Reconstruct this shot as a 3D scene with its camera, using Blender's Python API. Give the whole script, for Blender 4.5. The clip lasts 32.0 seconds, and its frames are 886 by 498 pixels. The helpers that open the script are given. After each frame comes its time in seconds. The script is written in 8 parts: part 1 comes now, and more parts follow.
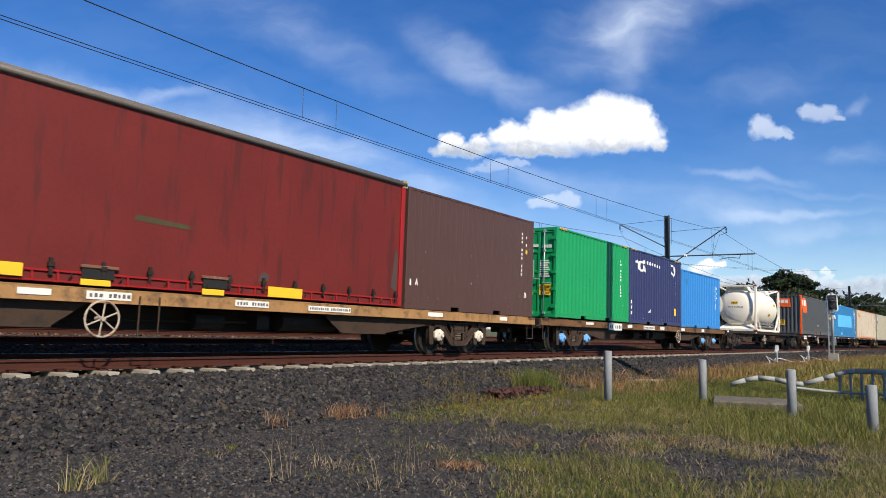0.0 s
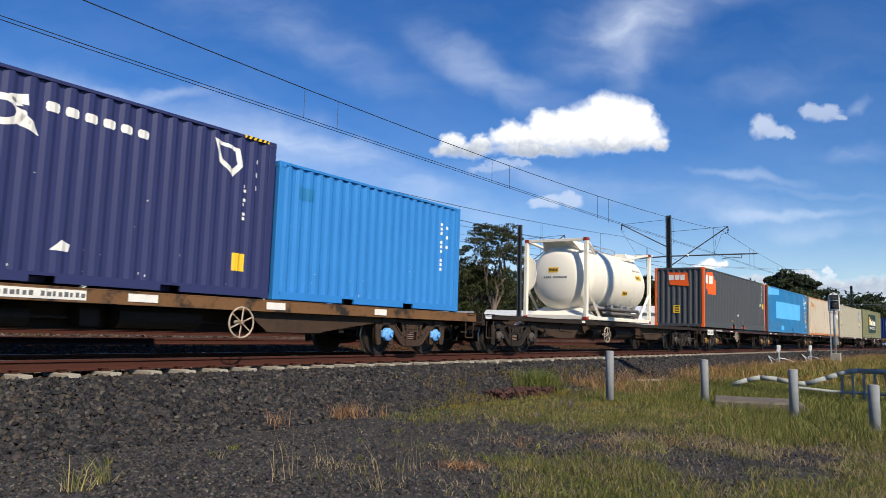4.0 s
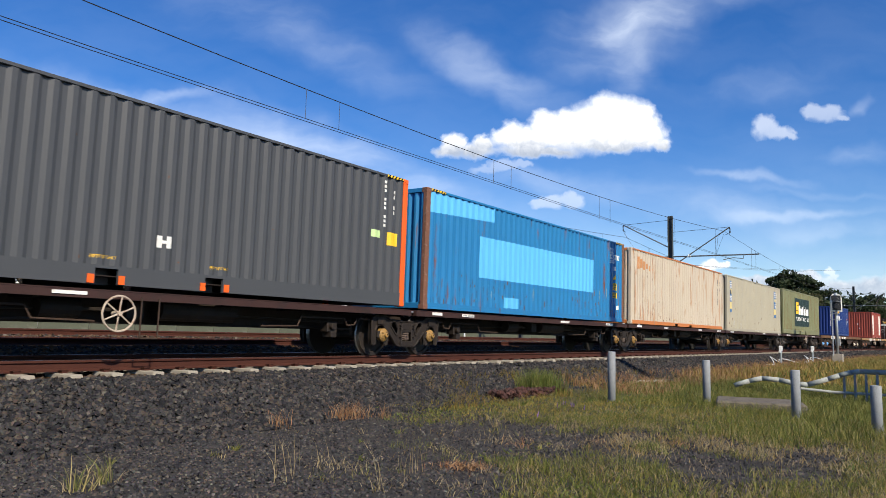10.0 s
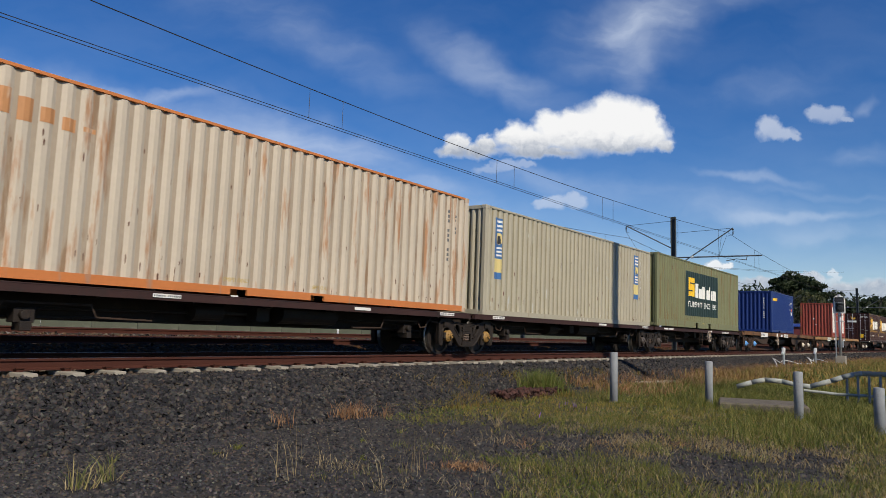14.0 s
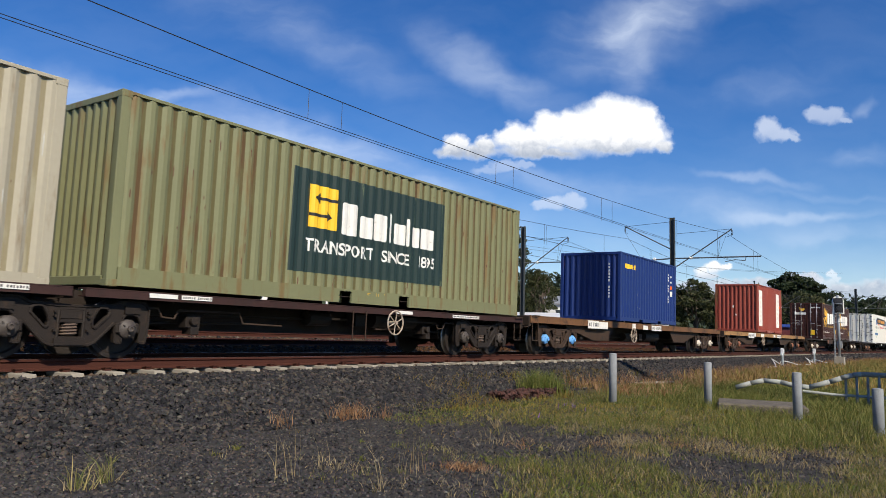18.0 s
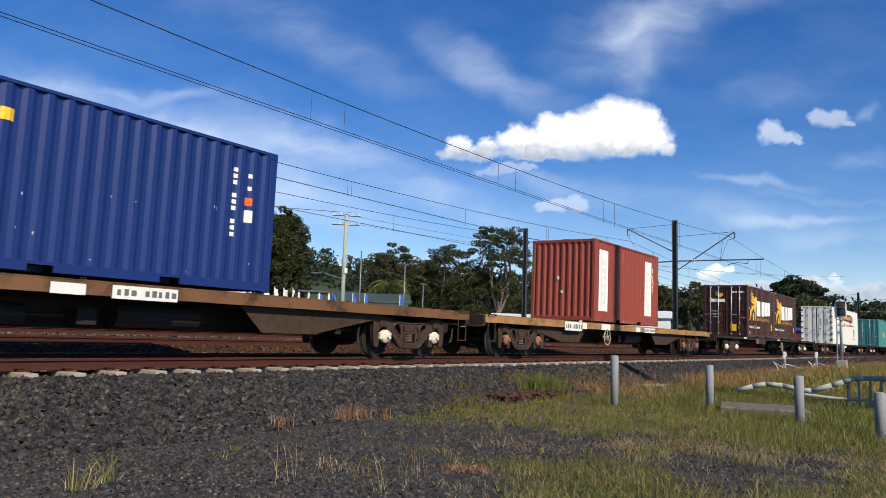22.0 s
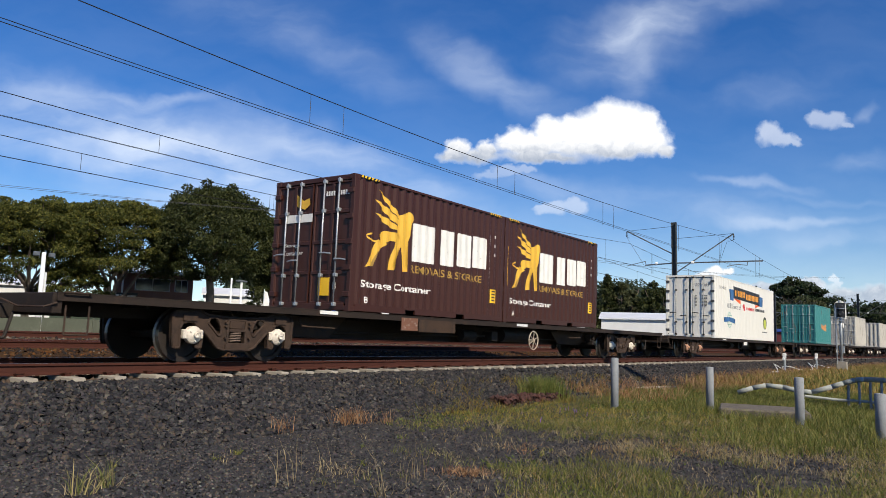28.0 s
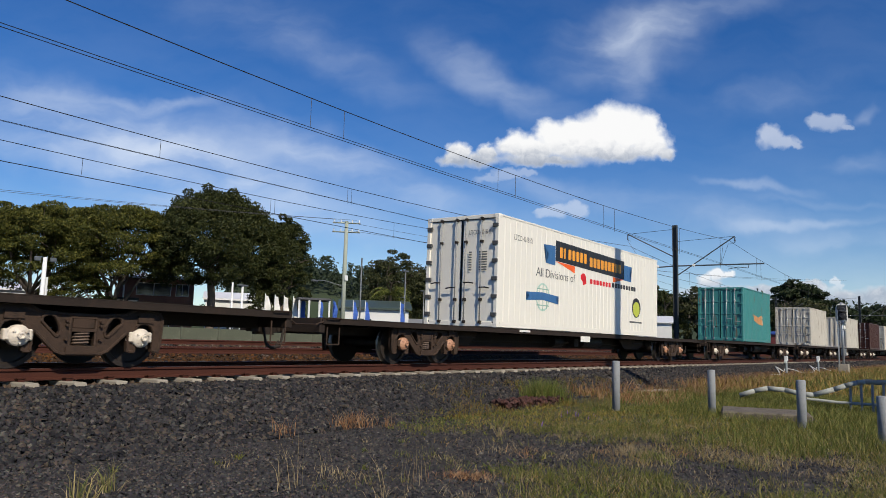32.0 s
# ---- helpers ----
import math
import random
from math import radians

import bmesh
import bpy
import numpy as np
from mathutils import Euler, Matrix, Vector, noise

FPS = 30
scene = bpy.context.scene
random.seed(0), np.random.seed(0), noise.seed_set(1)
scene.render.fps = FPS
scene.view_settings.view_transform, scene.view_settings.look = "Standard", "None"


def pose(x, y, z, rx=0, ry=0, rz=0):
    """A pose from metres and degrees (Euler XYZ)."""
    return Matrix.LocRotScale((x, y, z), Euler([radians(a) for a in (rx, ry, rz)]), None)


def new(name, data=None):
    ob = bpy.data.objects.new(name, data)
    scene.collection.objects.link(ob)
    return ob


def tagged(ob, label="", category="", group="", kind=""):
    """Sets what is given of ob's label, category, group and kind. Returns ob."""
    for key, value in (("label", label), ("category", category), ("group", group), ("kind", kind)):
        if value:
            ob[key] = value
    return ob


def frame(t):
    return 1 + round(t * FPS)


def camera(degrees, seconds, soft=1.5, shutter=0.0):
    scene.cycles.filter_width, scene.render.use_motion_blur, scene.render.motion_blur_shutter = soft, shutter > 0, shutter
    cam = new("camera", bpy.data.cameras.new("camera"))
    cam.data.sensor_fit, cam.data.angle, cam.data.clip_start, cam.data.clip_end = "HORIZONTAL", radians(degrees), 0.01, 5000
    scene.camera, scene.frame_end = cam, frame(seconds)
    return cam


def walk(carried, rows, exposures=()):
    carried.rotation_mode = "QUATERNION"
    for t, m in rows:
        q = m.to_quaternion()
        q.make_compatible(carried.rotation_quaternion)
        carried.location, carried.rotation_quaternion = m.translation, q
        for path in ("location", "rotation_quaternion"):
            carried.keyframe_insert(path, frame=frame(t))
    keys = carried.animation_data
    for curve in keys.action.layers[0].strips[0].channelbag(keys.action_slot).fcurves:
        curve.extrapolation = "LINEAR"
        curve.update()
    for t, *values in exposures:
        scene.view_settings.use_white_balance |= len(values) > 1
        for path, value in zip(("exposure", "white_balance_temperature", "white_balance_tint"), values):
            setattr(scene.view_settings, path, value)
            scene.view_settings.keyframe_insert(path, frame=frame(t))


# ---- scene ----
from mathutils.geometry import delaunay_2d_cdt

cam = camera(62.6, 32.0, soft=0.75, shutter=0.1)
EYE = (0.0, 0.0, 0.508)
walk(cam, [(t, pose(*EYE, rx, ry, rz)) for t, rx, ry, rz in (
    (0.0, 96.566, -1.445, -55.304), (1.0, 96.503, -1.521, -55.297), (2.0, 96.483, -1.502, -55.250), (3.0, 96.524, -1.421, -55.189),
    (3.5, 96.551, -1.374, -55.178), (4.5, 96.601, -1.391, -55.174), (5.5, 96.651, -1.408, -55.170), (6.0, 96.643, -1.389, -55.171),
    (7.0, 96.606, -1.373, -55.163), (8.0, 96.592, -1.399, -55.154), (9.0, 96.589, -1.412, -55.112), (10.0, 96.625, -1.381, -55.049),
    (11.0, 96.635, -1.466, -54.998), (12.0, 96.600, -1.523, -54.959), (13.0, 96.599, -1.642, -54.917), (14.0, 96.607, -1.663, -54.869),
    (14.5, 96.613, -1.640, -54.864), (15.5, 96.625, -1.690, -54.911), (16.5, 96.637, -1.740, -54.959), (17.0, 96.638, -1.714, -54.954),
    (18.0, 96.669, -1.667, -54.944), (19.0, 96.703, -1.702, -54.926), (20.0, 96.746, -1.710, -54.879), (21.0, 96.783, -1.816, -54.841),
    (22.0, 96.782, -1.958, -54.811), (23.0, 96.790, -1.890, -54.808), (24.0, 96.853, -1.775, -54.849), (25.0, 96.913, -1.706, -54.846),
    (25.5, 96.931, -1.696, -54.843), (26.5, 96.966, -1.709, -54.847), (27.5, 97.000, -1.721, -54.852), (28.0, 97.019, -1.711, -54.828),
    (29.0, 97.088, -1.654, -54.753), (30.0, 97.190, -1.532, -54.725), (31.0, 97.270, -1.526, -54.721), (32.0, 97.301, -1.543, -54.735))],
     exposures=((0.0, 0.30), (1.0, 0.34), (2.0, 0.38), (3.0, 0.30), (4.5, 0.14), (6.0, -0.03), (7.0, -0.06), (8.0, 0.02), (9.0, 0.2), (10.0, 0.36), (11.0, 0.2), (12.0, 0.02), (13.0, -0.02), (14.0, -0.12), (17.0, 0.02), (18.0, 0.18), (19.0, 0.28), (21.0, 0.22),
                (23.0, 0.24), (25.0, 0.16), (28.0, 0.16), (30.0, 0.02), (32.0, -0.06)))

# ---- light: sun behind the camera, half right of the track's normal ----
SUN_WAY = Vector((0.30, 0.62, -0.56)).normalized()      # the way the light goes
sun = new("sun", bpy.data.lights.new("sun", "SUN"))
sun.data.energy, sun.data.angle, sun.data.color = 4.9, radians(0.6), (1.0, 0.905, 0.755)
sun.rotation_mode = "QUATERNION"
sun.rotation_quaternion = SUN_WAY.to_track_quat("-Z", "Y")
sun.location = (-30, -60, 60)
world = bpy.data.worlds.new("sky")
scene.world = world
world.use_nodes = True
_wn = world.node_tree
_sky = _wn.nodes.new("ShaderNodeTexSky")
_sky.sky_type, _sky.sun_disc = "NISHITA", False
_sky.sun_elevation = math.asin(-SUN_WAY.z)
_sky.sun_rotation = math.atan2(-SUN_WAY.x, -SUN_WAY.y)
_sky.air_density, _sky.dust_density, _sky.ozone_density = 1.0, 0.1, 4.0
_hs = _wn.nodes.new("ShaderNodeHueSaturation")
_hs.inputs["Saturation"].default_value, _hs.inputs["Hue"].default_value = 1.33, 0.513
_wn.links.new(_sky.outputs[0], _hs.inputs["Color"])
_wn.links.new(_hs.outputs[0], _wn.nodes["Background"].inputs[0])
_wn.nodes["Background"].inputs[1].default_value = 0.103

# ---- the line of the track ----
TRACK_Y, BEND, CANT = 11.435, 0.00065, 0.01144


def run(t):
    """How far the train has gone at t seconds, in metres, from where it is at 18 s."""
    u = t - 18.0
    w = u / 18.0
    far = 5.74136 * u - 0.0211405 * u * u - 0.001142583 * u ** 3
    return far + w ** 4 * (0.07807 + 2.23319 * w + 0.96579 * w ** 2 + 2.00632 * w ** 3 + 0.94051 * w ** 4)


def mid_y(s):
    return TRACK_Y - (1 - math.cos(BEND * s)) / BEND


def on_track(s, lat=0.0, z=0.0, cant=True):
    """Pose at s metres along the near track; its x runs along the track, its y away from the camera."""
    th = BEND * s
    base = pose(math.sin(th) / BEND, mid_y(s), 0, math.degrees(CANT) if cant else 0, 0, -math.degrees(th))
    return base @ Matrix.Translation((0, lat, z))


def at(s, lat, z=0.0):
    """A place beside the track, in the world."""
    return on_track(s, lat, z, False).translation


# ---- mesh helpers ----
def obj(name, bm, material, parent=None, smooth=False):
    me = bpy.data.meshes.new(name)
    bm.to_mesh(me)
    bm.free()
    for m in material if isinstance(material, (list, tuple)) else (material,):
        me.materials.append(m)
    if smooth:
        for poly in me.polygons:
            poly.use_smooth = True
    ob = new(name, me)
    ob.parent = parent
    return ob


def part(name, bm, material, parent, label="", smooth=False):
    ob = obj(name, bm, material, parent, smooth)
    return tagged(ob, label) if label else ob


def box(bm, x0, x1, y0, y1, z0, z1, mat=0, tilt=None):
    vs = [bm.verts.new((x, y, z)) for x in (x0, x1) for y in (y0, y1) for z in (z0, z1)]
    if tilt:
        bmesh.ops.transform(bm, matrix=tilt, verts=vs)
    for q in ((0, 1, 3, 2), (4, 6, 7, 5), (0, 4, 5, 1), (2, 3, 7, 6), (0, 2, 6, 4), (1, 5, 7, 3)):
        bm.faces.new([vs[i] for i in q]).material_index = mat
    return vs


def bev(bm, w=0.01, seg=1):
    bmesh.ops.bevel(bm, geom=bm.edges[:], offset=w, segments=seg, affect="EDGES", clamp_overlap=True)
    return bm


def boxes(*dims):
    bm = bmesh.new()
    for d in dims:
        box(bm, *d)
    return bm


def rod(bm, a, b, r, r2=None, n=8, caps=True):
    a, b = Vector(a), Vector(b)
    d = b - a
    m = Matrix.Translation((a + b) / 2) @ d.to_track_quat("Z", "Y").to_matrix().to_4x4()
    return bmesh.ops.create_cone(bm, cap_ends=caps, segments=n, radius1=r, radius2=r if r2 is None else r2, depth=d.length, matrix=m)["verts"]


def rods(bm, pts, r, n=6):
    for a, b in zip(pts, pts[1:]):
        rod(bm, a, b, r, n=n)
    return bm


def ring(bm, centre, radius, r, axis="Y", n=24, m=6):
    rows = []
    for i in range(n):
        a = 2 * math.pi * i / n
        row = []
        for j in range(m):
            b = 2 * math.pi * j / m
            q = radius + r * math.cos(b)
            v = (q * math.cos(a), r * math.sin(b), q * math.sin(a)) if axis == "Y" else (q * math.cos(a), q * math.sin(a), r * math.sin(b))
            row.append(bm.verts.new(Vector(centre) + Vector(v)))
        rows.append(row)
    for i in range(n):
        for j in range(m):
            bm.faces.new((rows[i][j], rows[i][(j + 1) % m], rows[(i + 1) % n][(j + 1) % m], rows[(i + 1) % n][j]))


def plate(bm, pts, y0, y1):
    """An outline in x and z, from y0 to y1."""
    f = [bm.verts.new((x, y0, z)) for x, z in pts]
    b = [bm.verts.new((x, y1, z)) for x, z in pts]
    n = len(pts)
    bm.faces.new(f)
    bm.faces.new(b[::-1])
    for i in range(n):
        bm.faces.new((f[(i + 1) % n], f[i], b[i], b[(i + 1) % n]))


def lathe(bm, prof, n=20, axis="Y", centre=(0, 0, 0)):
    """Spin (along, radius) pairs round an axis."""
    rows = []
    for h, r in prof:
        row = []
        for i in range(n):
            a = 2 * math.pi * i / n
            c, s = r * math.cos(a), r * math.sin(a)
            v = {"X": (h, c, s), "Y": (c, h, s), "Z": (c, s, h)}[axis]
            row.append(bm.verts.new(Vector(centre) + Vector(v)))
        rows.append(row)
    for a, b in zip(rows, rows[1:]):
        for i in range(n):
            bm.faces.new((a[i], a[(i + 1) % n], b[(i + 1) % n], b[i]))
    bm.faces.new(rows[0][::-1])
    bm.faces.new(rows[-1])


def soup(name, verts, faces, material, parent=None, smooth=False):
    """A big mesh straight from arrays."""
    me = bpy.data.meshes.new(name)
    me.from_pydata([tuple(v) for v in verts], [], [tuple(f) for f in faces])
    for m in material if isinstance(material, (list, tuple)) else (material,):
        me.materials.append(m)
    if smooth:
        me.polygons.foreach_set("use_smooth", [True] * len(me.polygons))
    me.update()
    ob = new(name, me)
    ob.parent = parent
    return ob


# ---- materials ----
def mat(name, base, rough=0.6, metal=0.0, vary=0.15, scale=3.0, fine=40.0, bump=0.15, second=None, amount=0.5, sharp=0.12, streak=0.0, island=0.0, spec=0.5):
    """Base colour with coarse and fine variation, a second colour (rust, dirt, moss) in patches or streaks, and relief."""
    m = bpy.data.materials.new(name)
    m.use_nodes = True
    nt = m.node_tree
    n, l = nt.nodes, nt.links
    bs = n["Principled BSDF"]
    bs.inputs["Roughness"].default_value, bs.inputs["Metallic"].default_value = rough, metal
    bs.inputs["Specular IOR Level"].default_value = spec
    tc = n.new("ShaderNodeTexCoord")
    big, small = n.new("ShaderNodeTexNoise"), n.new("ShaderNodeTexNoise")
    big.inputs["Scale"].default_value, big.inputs["Detail"].default_value = scale, 5
    small.inputs["Scale"].default_value, small.inputs["Detail"].default_value = fine, 4
    for t in (big, small):
        l.new(tc.outputs["Object"], t.inputs["Vector"])
    val = n.new("ShaderNodeMath")
    val.operation = "MULTIPLY_ADD"
    l.new(big.outputs["Fac"], val.inputs[0])
    val.inputs[1].default_value, val.inputs[2].default_value = 2.2 * vary, 1 - 1.1 * vary
    v2 = n.new("ShaderNodeMath")
    v2.operation = "MULTIPLY_ADD"
    l.new(small.outputs["Fac"], v2.inputs[0])
    v2.inputs[1].default_value = 1.2 * vary
    off = n.new("ShaderNodeMath")
    off.operation = "SUBTRACT"
    l.new(val.outputs[0], off.inputs[0])
    off.inputs[1].default_value = 0.6 * vary
    l.new(off.outputs[0], v2.inputs[2])
    last = v2.outputs[0]
    if island:
        geo = n.new("ShaderNodeNewGeometry")
        v3 = n.new("ShaderNodeMath")
        v3.operation = "MULTIPLY_ADD"
        l.new(geo.outputs["Random Per Island"], v3.inputs[0])
        v3.inputs[1].default_value, v3.inputs[2].default_value = 2 * island, 1 - island
        v4 = n.new("ShaderNodeMath")
        v4.operation = "MULTIPLY"
        l.new(v3.outputs[0], v4.inputs[0])
        l.new(last, v4.inputs[1])
        last = v4.outputs[0]
    mul = n.new("ShaderNodeMix")
    mul.data_type, mul.blend_type = "RGBA", "MULTIPLY"
    mul.inputs["Factor"].default_value = 1
    mul.inputs["A"].default_value = (*base, 1)
    comb = n.new("ShaderNodeCombineColor")
    for i in range(3):
        l.new(last, comb.inputs[i])
    l.new(comb.outputs[0], mul.inputs["B"])
    colour = mul.outputs["Result"]
    if second:
        mp = n.new("ShaderNodeMapping")
        mp.inputs["Scale"].default_value = (1, 1, 1 - streak)
        l.new(tc.outputs["Object"], mp.inputs["Vector"])
        pat = n.new("ShaderNodeTexNoise")
        pat.inputs["Scale"].default_value, pat.inputs["Detail"].default_value, pat.inputs["Roughness"].default_value = scale * (5 if streak else 2.3), 8, 0.65
        l.new(mp.outputs[0], pat.inputs["Vector"])
        rr = n.new("ShaderNodeMapRange")
        lo = 0.72 - 0.42 * amount
        rr.inputs["From Min"].default_value, rr.inputs["From Max"].default_value = lo, lo + sharp
        l.new(pat.outputs["Fac"], rr.inputs["Value"])
        mx = n.new("ShaderNodeMix")
        mx.data_type = "RGBA"
        l.new(rr.outputs[0], mx.inputs["Factor"])
        l.new(colour, mx.inputs["A"])
        mx.inputs["B"].default_value = (*second, 1)
        colour = mx.outputs["Result"]
    l.new(colour, bs.inputs["Base Color"])
    if bump:
        bp = n.new("ShaderNodeBump")
        bp.inputs["Strength"].default_value, bp.inputs["Distance"].default_value = bump, 0.02
        l.new(small.outputs["Fac"], bp.inputs["Height"])
        l.new(bp.outputs[0], bs.inputs["Normal"])
    return m


RUST = (0.16, 0.055, 0.025)
GRIME = (0.035, 0.03, 0.026)


def paint(name, base, rust=0.2, rough=0.42, vary=0.08, second=RUST):
    return mat(name, base, rough, 0.0, vary, 0.8, 14.0, 0.05, second, rust, 0.1, 0.86, spec=0.3)


def stone_mat(name, level, tint=(1, 1, 1)):
    """Crushed basalt: each stone its own grey, some brown, few pale."""
    m = bpy.data.materials.new(name)
    m.use_nodes = True
    n, l = m.node_tree.nodes, m.node_tree.links
    geo, ramp, nz, mul = n.new("ShaderNodeNewGeometry"), n.new("ShaderNodeValToRGB"), n.new("ShaderNodeTexNoise"), n.new("ShaderNodeMix")
    ramp.color_ramp.elements[0].color, ramp.color_ramp.elements[1].color = (0.016 * level, 0.016 * level, 0.018 * level, 1), (0.125 * level, 0.115 * level, 0.10 * level, 1)
    for at_, c in ((0.45, (0.036, 0.035, 0.037)), (0.72, (0.060, 0.056, 0.054)), (0.84, (0.066, 0.052, 0.042)), (0.94, (0.09, 0.074, 0.058))):
        ramp.color_ramp.elements.new(at_).color = (c[0] * level * tint[0], c[1] * level * tint[1], c[2] * level * tint[2], 1)
    l.new(geo.outputs["Random Per Island"], ramp.inputs[0])
    tc = n.new("ShaderNodeTexCoord")
    l.new(tc.outputs["Object"], nz.inputs["Vector"])
    nz.inputs["Scale"].default_value, nz.inputs["Detail"].default_value = 60, 4
    mul.data_type, mul.blend_type = "RGBA", "MULTIPLY"
    mul.inputs["Factor"].default_value = 0.7
    l.new(ramp.outputs[0], mul.inputs["A"])
    l.new(nz.outputs["Color"], mul.inputs["B"])
    bs, bp = n["Principled BSDF"], n.new("ShaderNodeBump")
    bs.inputs["Roughness"].default_value, bs.inputs["Specular IOR Level"].default_value = 0.9, 0.15
    bp.inputs["Strength"].default_value, bp.inputs["Distance"].default_value = 0.4, 0.01
    l.new(nz.outputs["Fac"], bp.inputs["Height"])
    l.new(mul.outputs["Result"], bs.inputs["Base Color"])
    l.new(bp.outputs[0], bs.inputs["Normal"])
    return m


STEEL = mat("dark_wagon_steel", (0.022, 0.0145, 0.010), 0.75, 0.0, 0.35, 2.0, 30, 0.2, (0.045, 0.026, 0.017), 0.4, 0.2, spec=0.3)
BROWN = mat("brown_grimy_steel", (0.050, 0.029, 0.017), 0.75, 0.0, 0.3, 2.0, 30, 0.2, (0.026, 0.019, 0.015), 0.5, 0.2, spec=0.3)
TAN = mat("faded_orange_paint", (0.34, 0.18, 0.062), 0.65, 0.0, 0.25, 2.0, 30, 0.12, (0.10, 0.055, 0.03), 0.54, 0.2)
DIRTY_TAN = mat("grimy_orange_brown_paint", (0.15, 0.075, 0.03), 0.7, 0.0, 0.3, 1.2, 30, 0.15, (0.022, 0.017, 0.014), 0.52, 0.12, spec=0.3)
RUSTY_TAN = mat("rusty_brown_sill_paint", (0.15, 0.072, 0.030), 0.7, 0.0, 0.3, 1.2, 30, 0.15, (0.05, 0.028, 0.018), 0.54, 0.15, spec=0.3)
MAROON = mat("grimy_maroon_steel", (0.04, 0.018, 0.015), 0.7, 0.0, 0.3, 1.2, 30, 0.15, (0.02, 0.015, 0.013), 0.5, 0.2, spec=0.3)
POSTGREY = mat("dull_grey_tube", (0.24, 0.25, 0.255), 0.75, 0.0, 0.2, 8.0, 50, 0.15, (0.13, 0.13, 0.12), 0.35, 0.2, spec=0.2)
CAST = mat("cast_bogie_steel", (0.048, 0.029, 0.019), 0.75, 0.0, 0.3, 3.0, 40, 0.3, (0.020, 0.014, 0.010), 0.5, 0.25, spec=0.3)
CAST_DARK = mat("oily_cast_steel", (0.020, 0.0145, 0.011), 0.65, 0.0, 0.3, 3.0, 40, 0.3, (0.048, 0.029, 0.018), 0.36, 0.2, spec=0.3)
TYRE = mat("wheel_steel", (0.020, 0.014, 0.011), 0.65, 0.1, 0.2, 6.0, 40, 0.1)
TREAD = mat("bright_wheel_rim", (0.20, 0.19, 0.18), 0.4, 0.9, 0.1, 6.0, 40, 0.05)
SPRING = mat("coil_spring_steel", (0.11, 0.075, 0.055), 0.6, 0.0, 0.2, 6.0, 40, 0.1)
WHITE = mat("white_stencil_paint", (0.74, 0.72, 0.66), 0.55, 0.0, 0.12, 4.0, 40, 0.05, (0.25, 0.2, 0.15), 0.28, 0.2)
BLACK = mat("black_paint", (0.015, 0.015, 0.016), 0.5, 0.0, 0.1, 4.0, 40, 0.03)
YELLOW = mat("yellow_label", (0.85, 0.50, 0.02), 0.5, 0.0, 0.08, 4.0, 40, 0.03)
GALV = mat("galvanised_steel", (0.42, 0.44, 0.45), 0.45, 0.6, 0.12, 5.0, 60, 0.08, (0.28, 0.28, 0.27), 0.4, 0.2)
RAIL = mat("rusty_rail", (0.058, 0.019, 0.012), 0.8, 0.0, 0.2, 4.0, 60, 0.2, (0.035, 0.015, 0.012), 0.4, 0.25, spec=0.2)
RAILTOP = mat("worn_rail_head", (0.28, 0.25, 0.23), 0.35, 0.9, 0.1, 4.0, 60, 0.03)
CONCRETE = mat("weathered_concrete", (0.30, 0.265, 0.21), 0.85, 0.0, 0.2, 5.0, 60, 0.25, (0.16, 0.14, 0.115), 0.4, 0.25)
STONE = stone_mat("basalt_ballast", 1.35)
# Brake-dust brown, pushed darker and redder to stand for shade under the train.
BED_STONE = stone_mat("brake_dust_and_shade_ballast", 0.75, (1.1, 0.72, 0.5))
GRAVEL = stone_mat("grey_path_gravel", 1.75)
PALE_STONE = stone_mat("pale_fresh_ballast", 1.9, (1.22, 0.96, 0.68))


# ---- ground: one sheet, shaped across the track ----
ACROSS_BED = ((-3000, 8), (-60, -0.7), (-18, -0.95), (-8, -0.93), (-3.6, -0.88), (-2.85, -0.80), (-1.62, -0.312), (-1.2, -0.268), (-0.9, -0.25), (1.3, -0.24), (1.62, -0.27),
              (2.6, -0.30), (3.6, -0.12), (4.6, 0.01), (7.4, 0.01), (8.6, 0.18), (11.4, 0.18), (12.6, 0.2), (40, 0.35), (3000, 8))


def ground_z(lat, s=0.0):
    for (a, za), (b, zb) in zip(ACROSS_BED, ACROSS_BED[1:]):
        if lat <= b:
            break
    z = za + (zb - za) * (min(max(lat, a), b) - a) / (b - a)
    if lat < -3.2:
        z += 0.06 * noise.noise((s * 0.25, lat * 0.25, 0)) + 0.02 * noise.noise((s, lat, 3))
    return z


GROUND = mat("dark_gravel_soil", (0.045, 0.042, 0.039), 0.9, 0.0, 0.45, 1.2, 34, 0.8, (0.05, 0.042, 0.03), 0.4, 0.2, spec=0.1)


# Rust-dust brown, darkened to stand for the train's shade on the bed.
BED_SOIL = mat("rust_dust_and_shade_bed", (0.056, 0.029, 0.012), 0.9, 0.0, 0.4, 1.2, 30, 0.8, (0.05, 0.026, 0.011), 0.4, 0.2, spec=0.1)


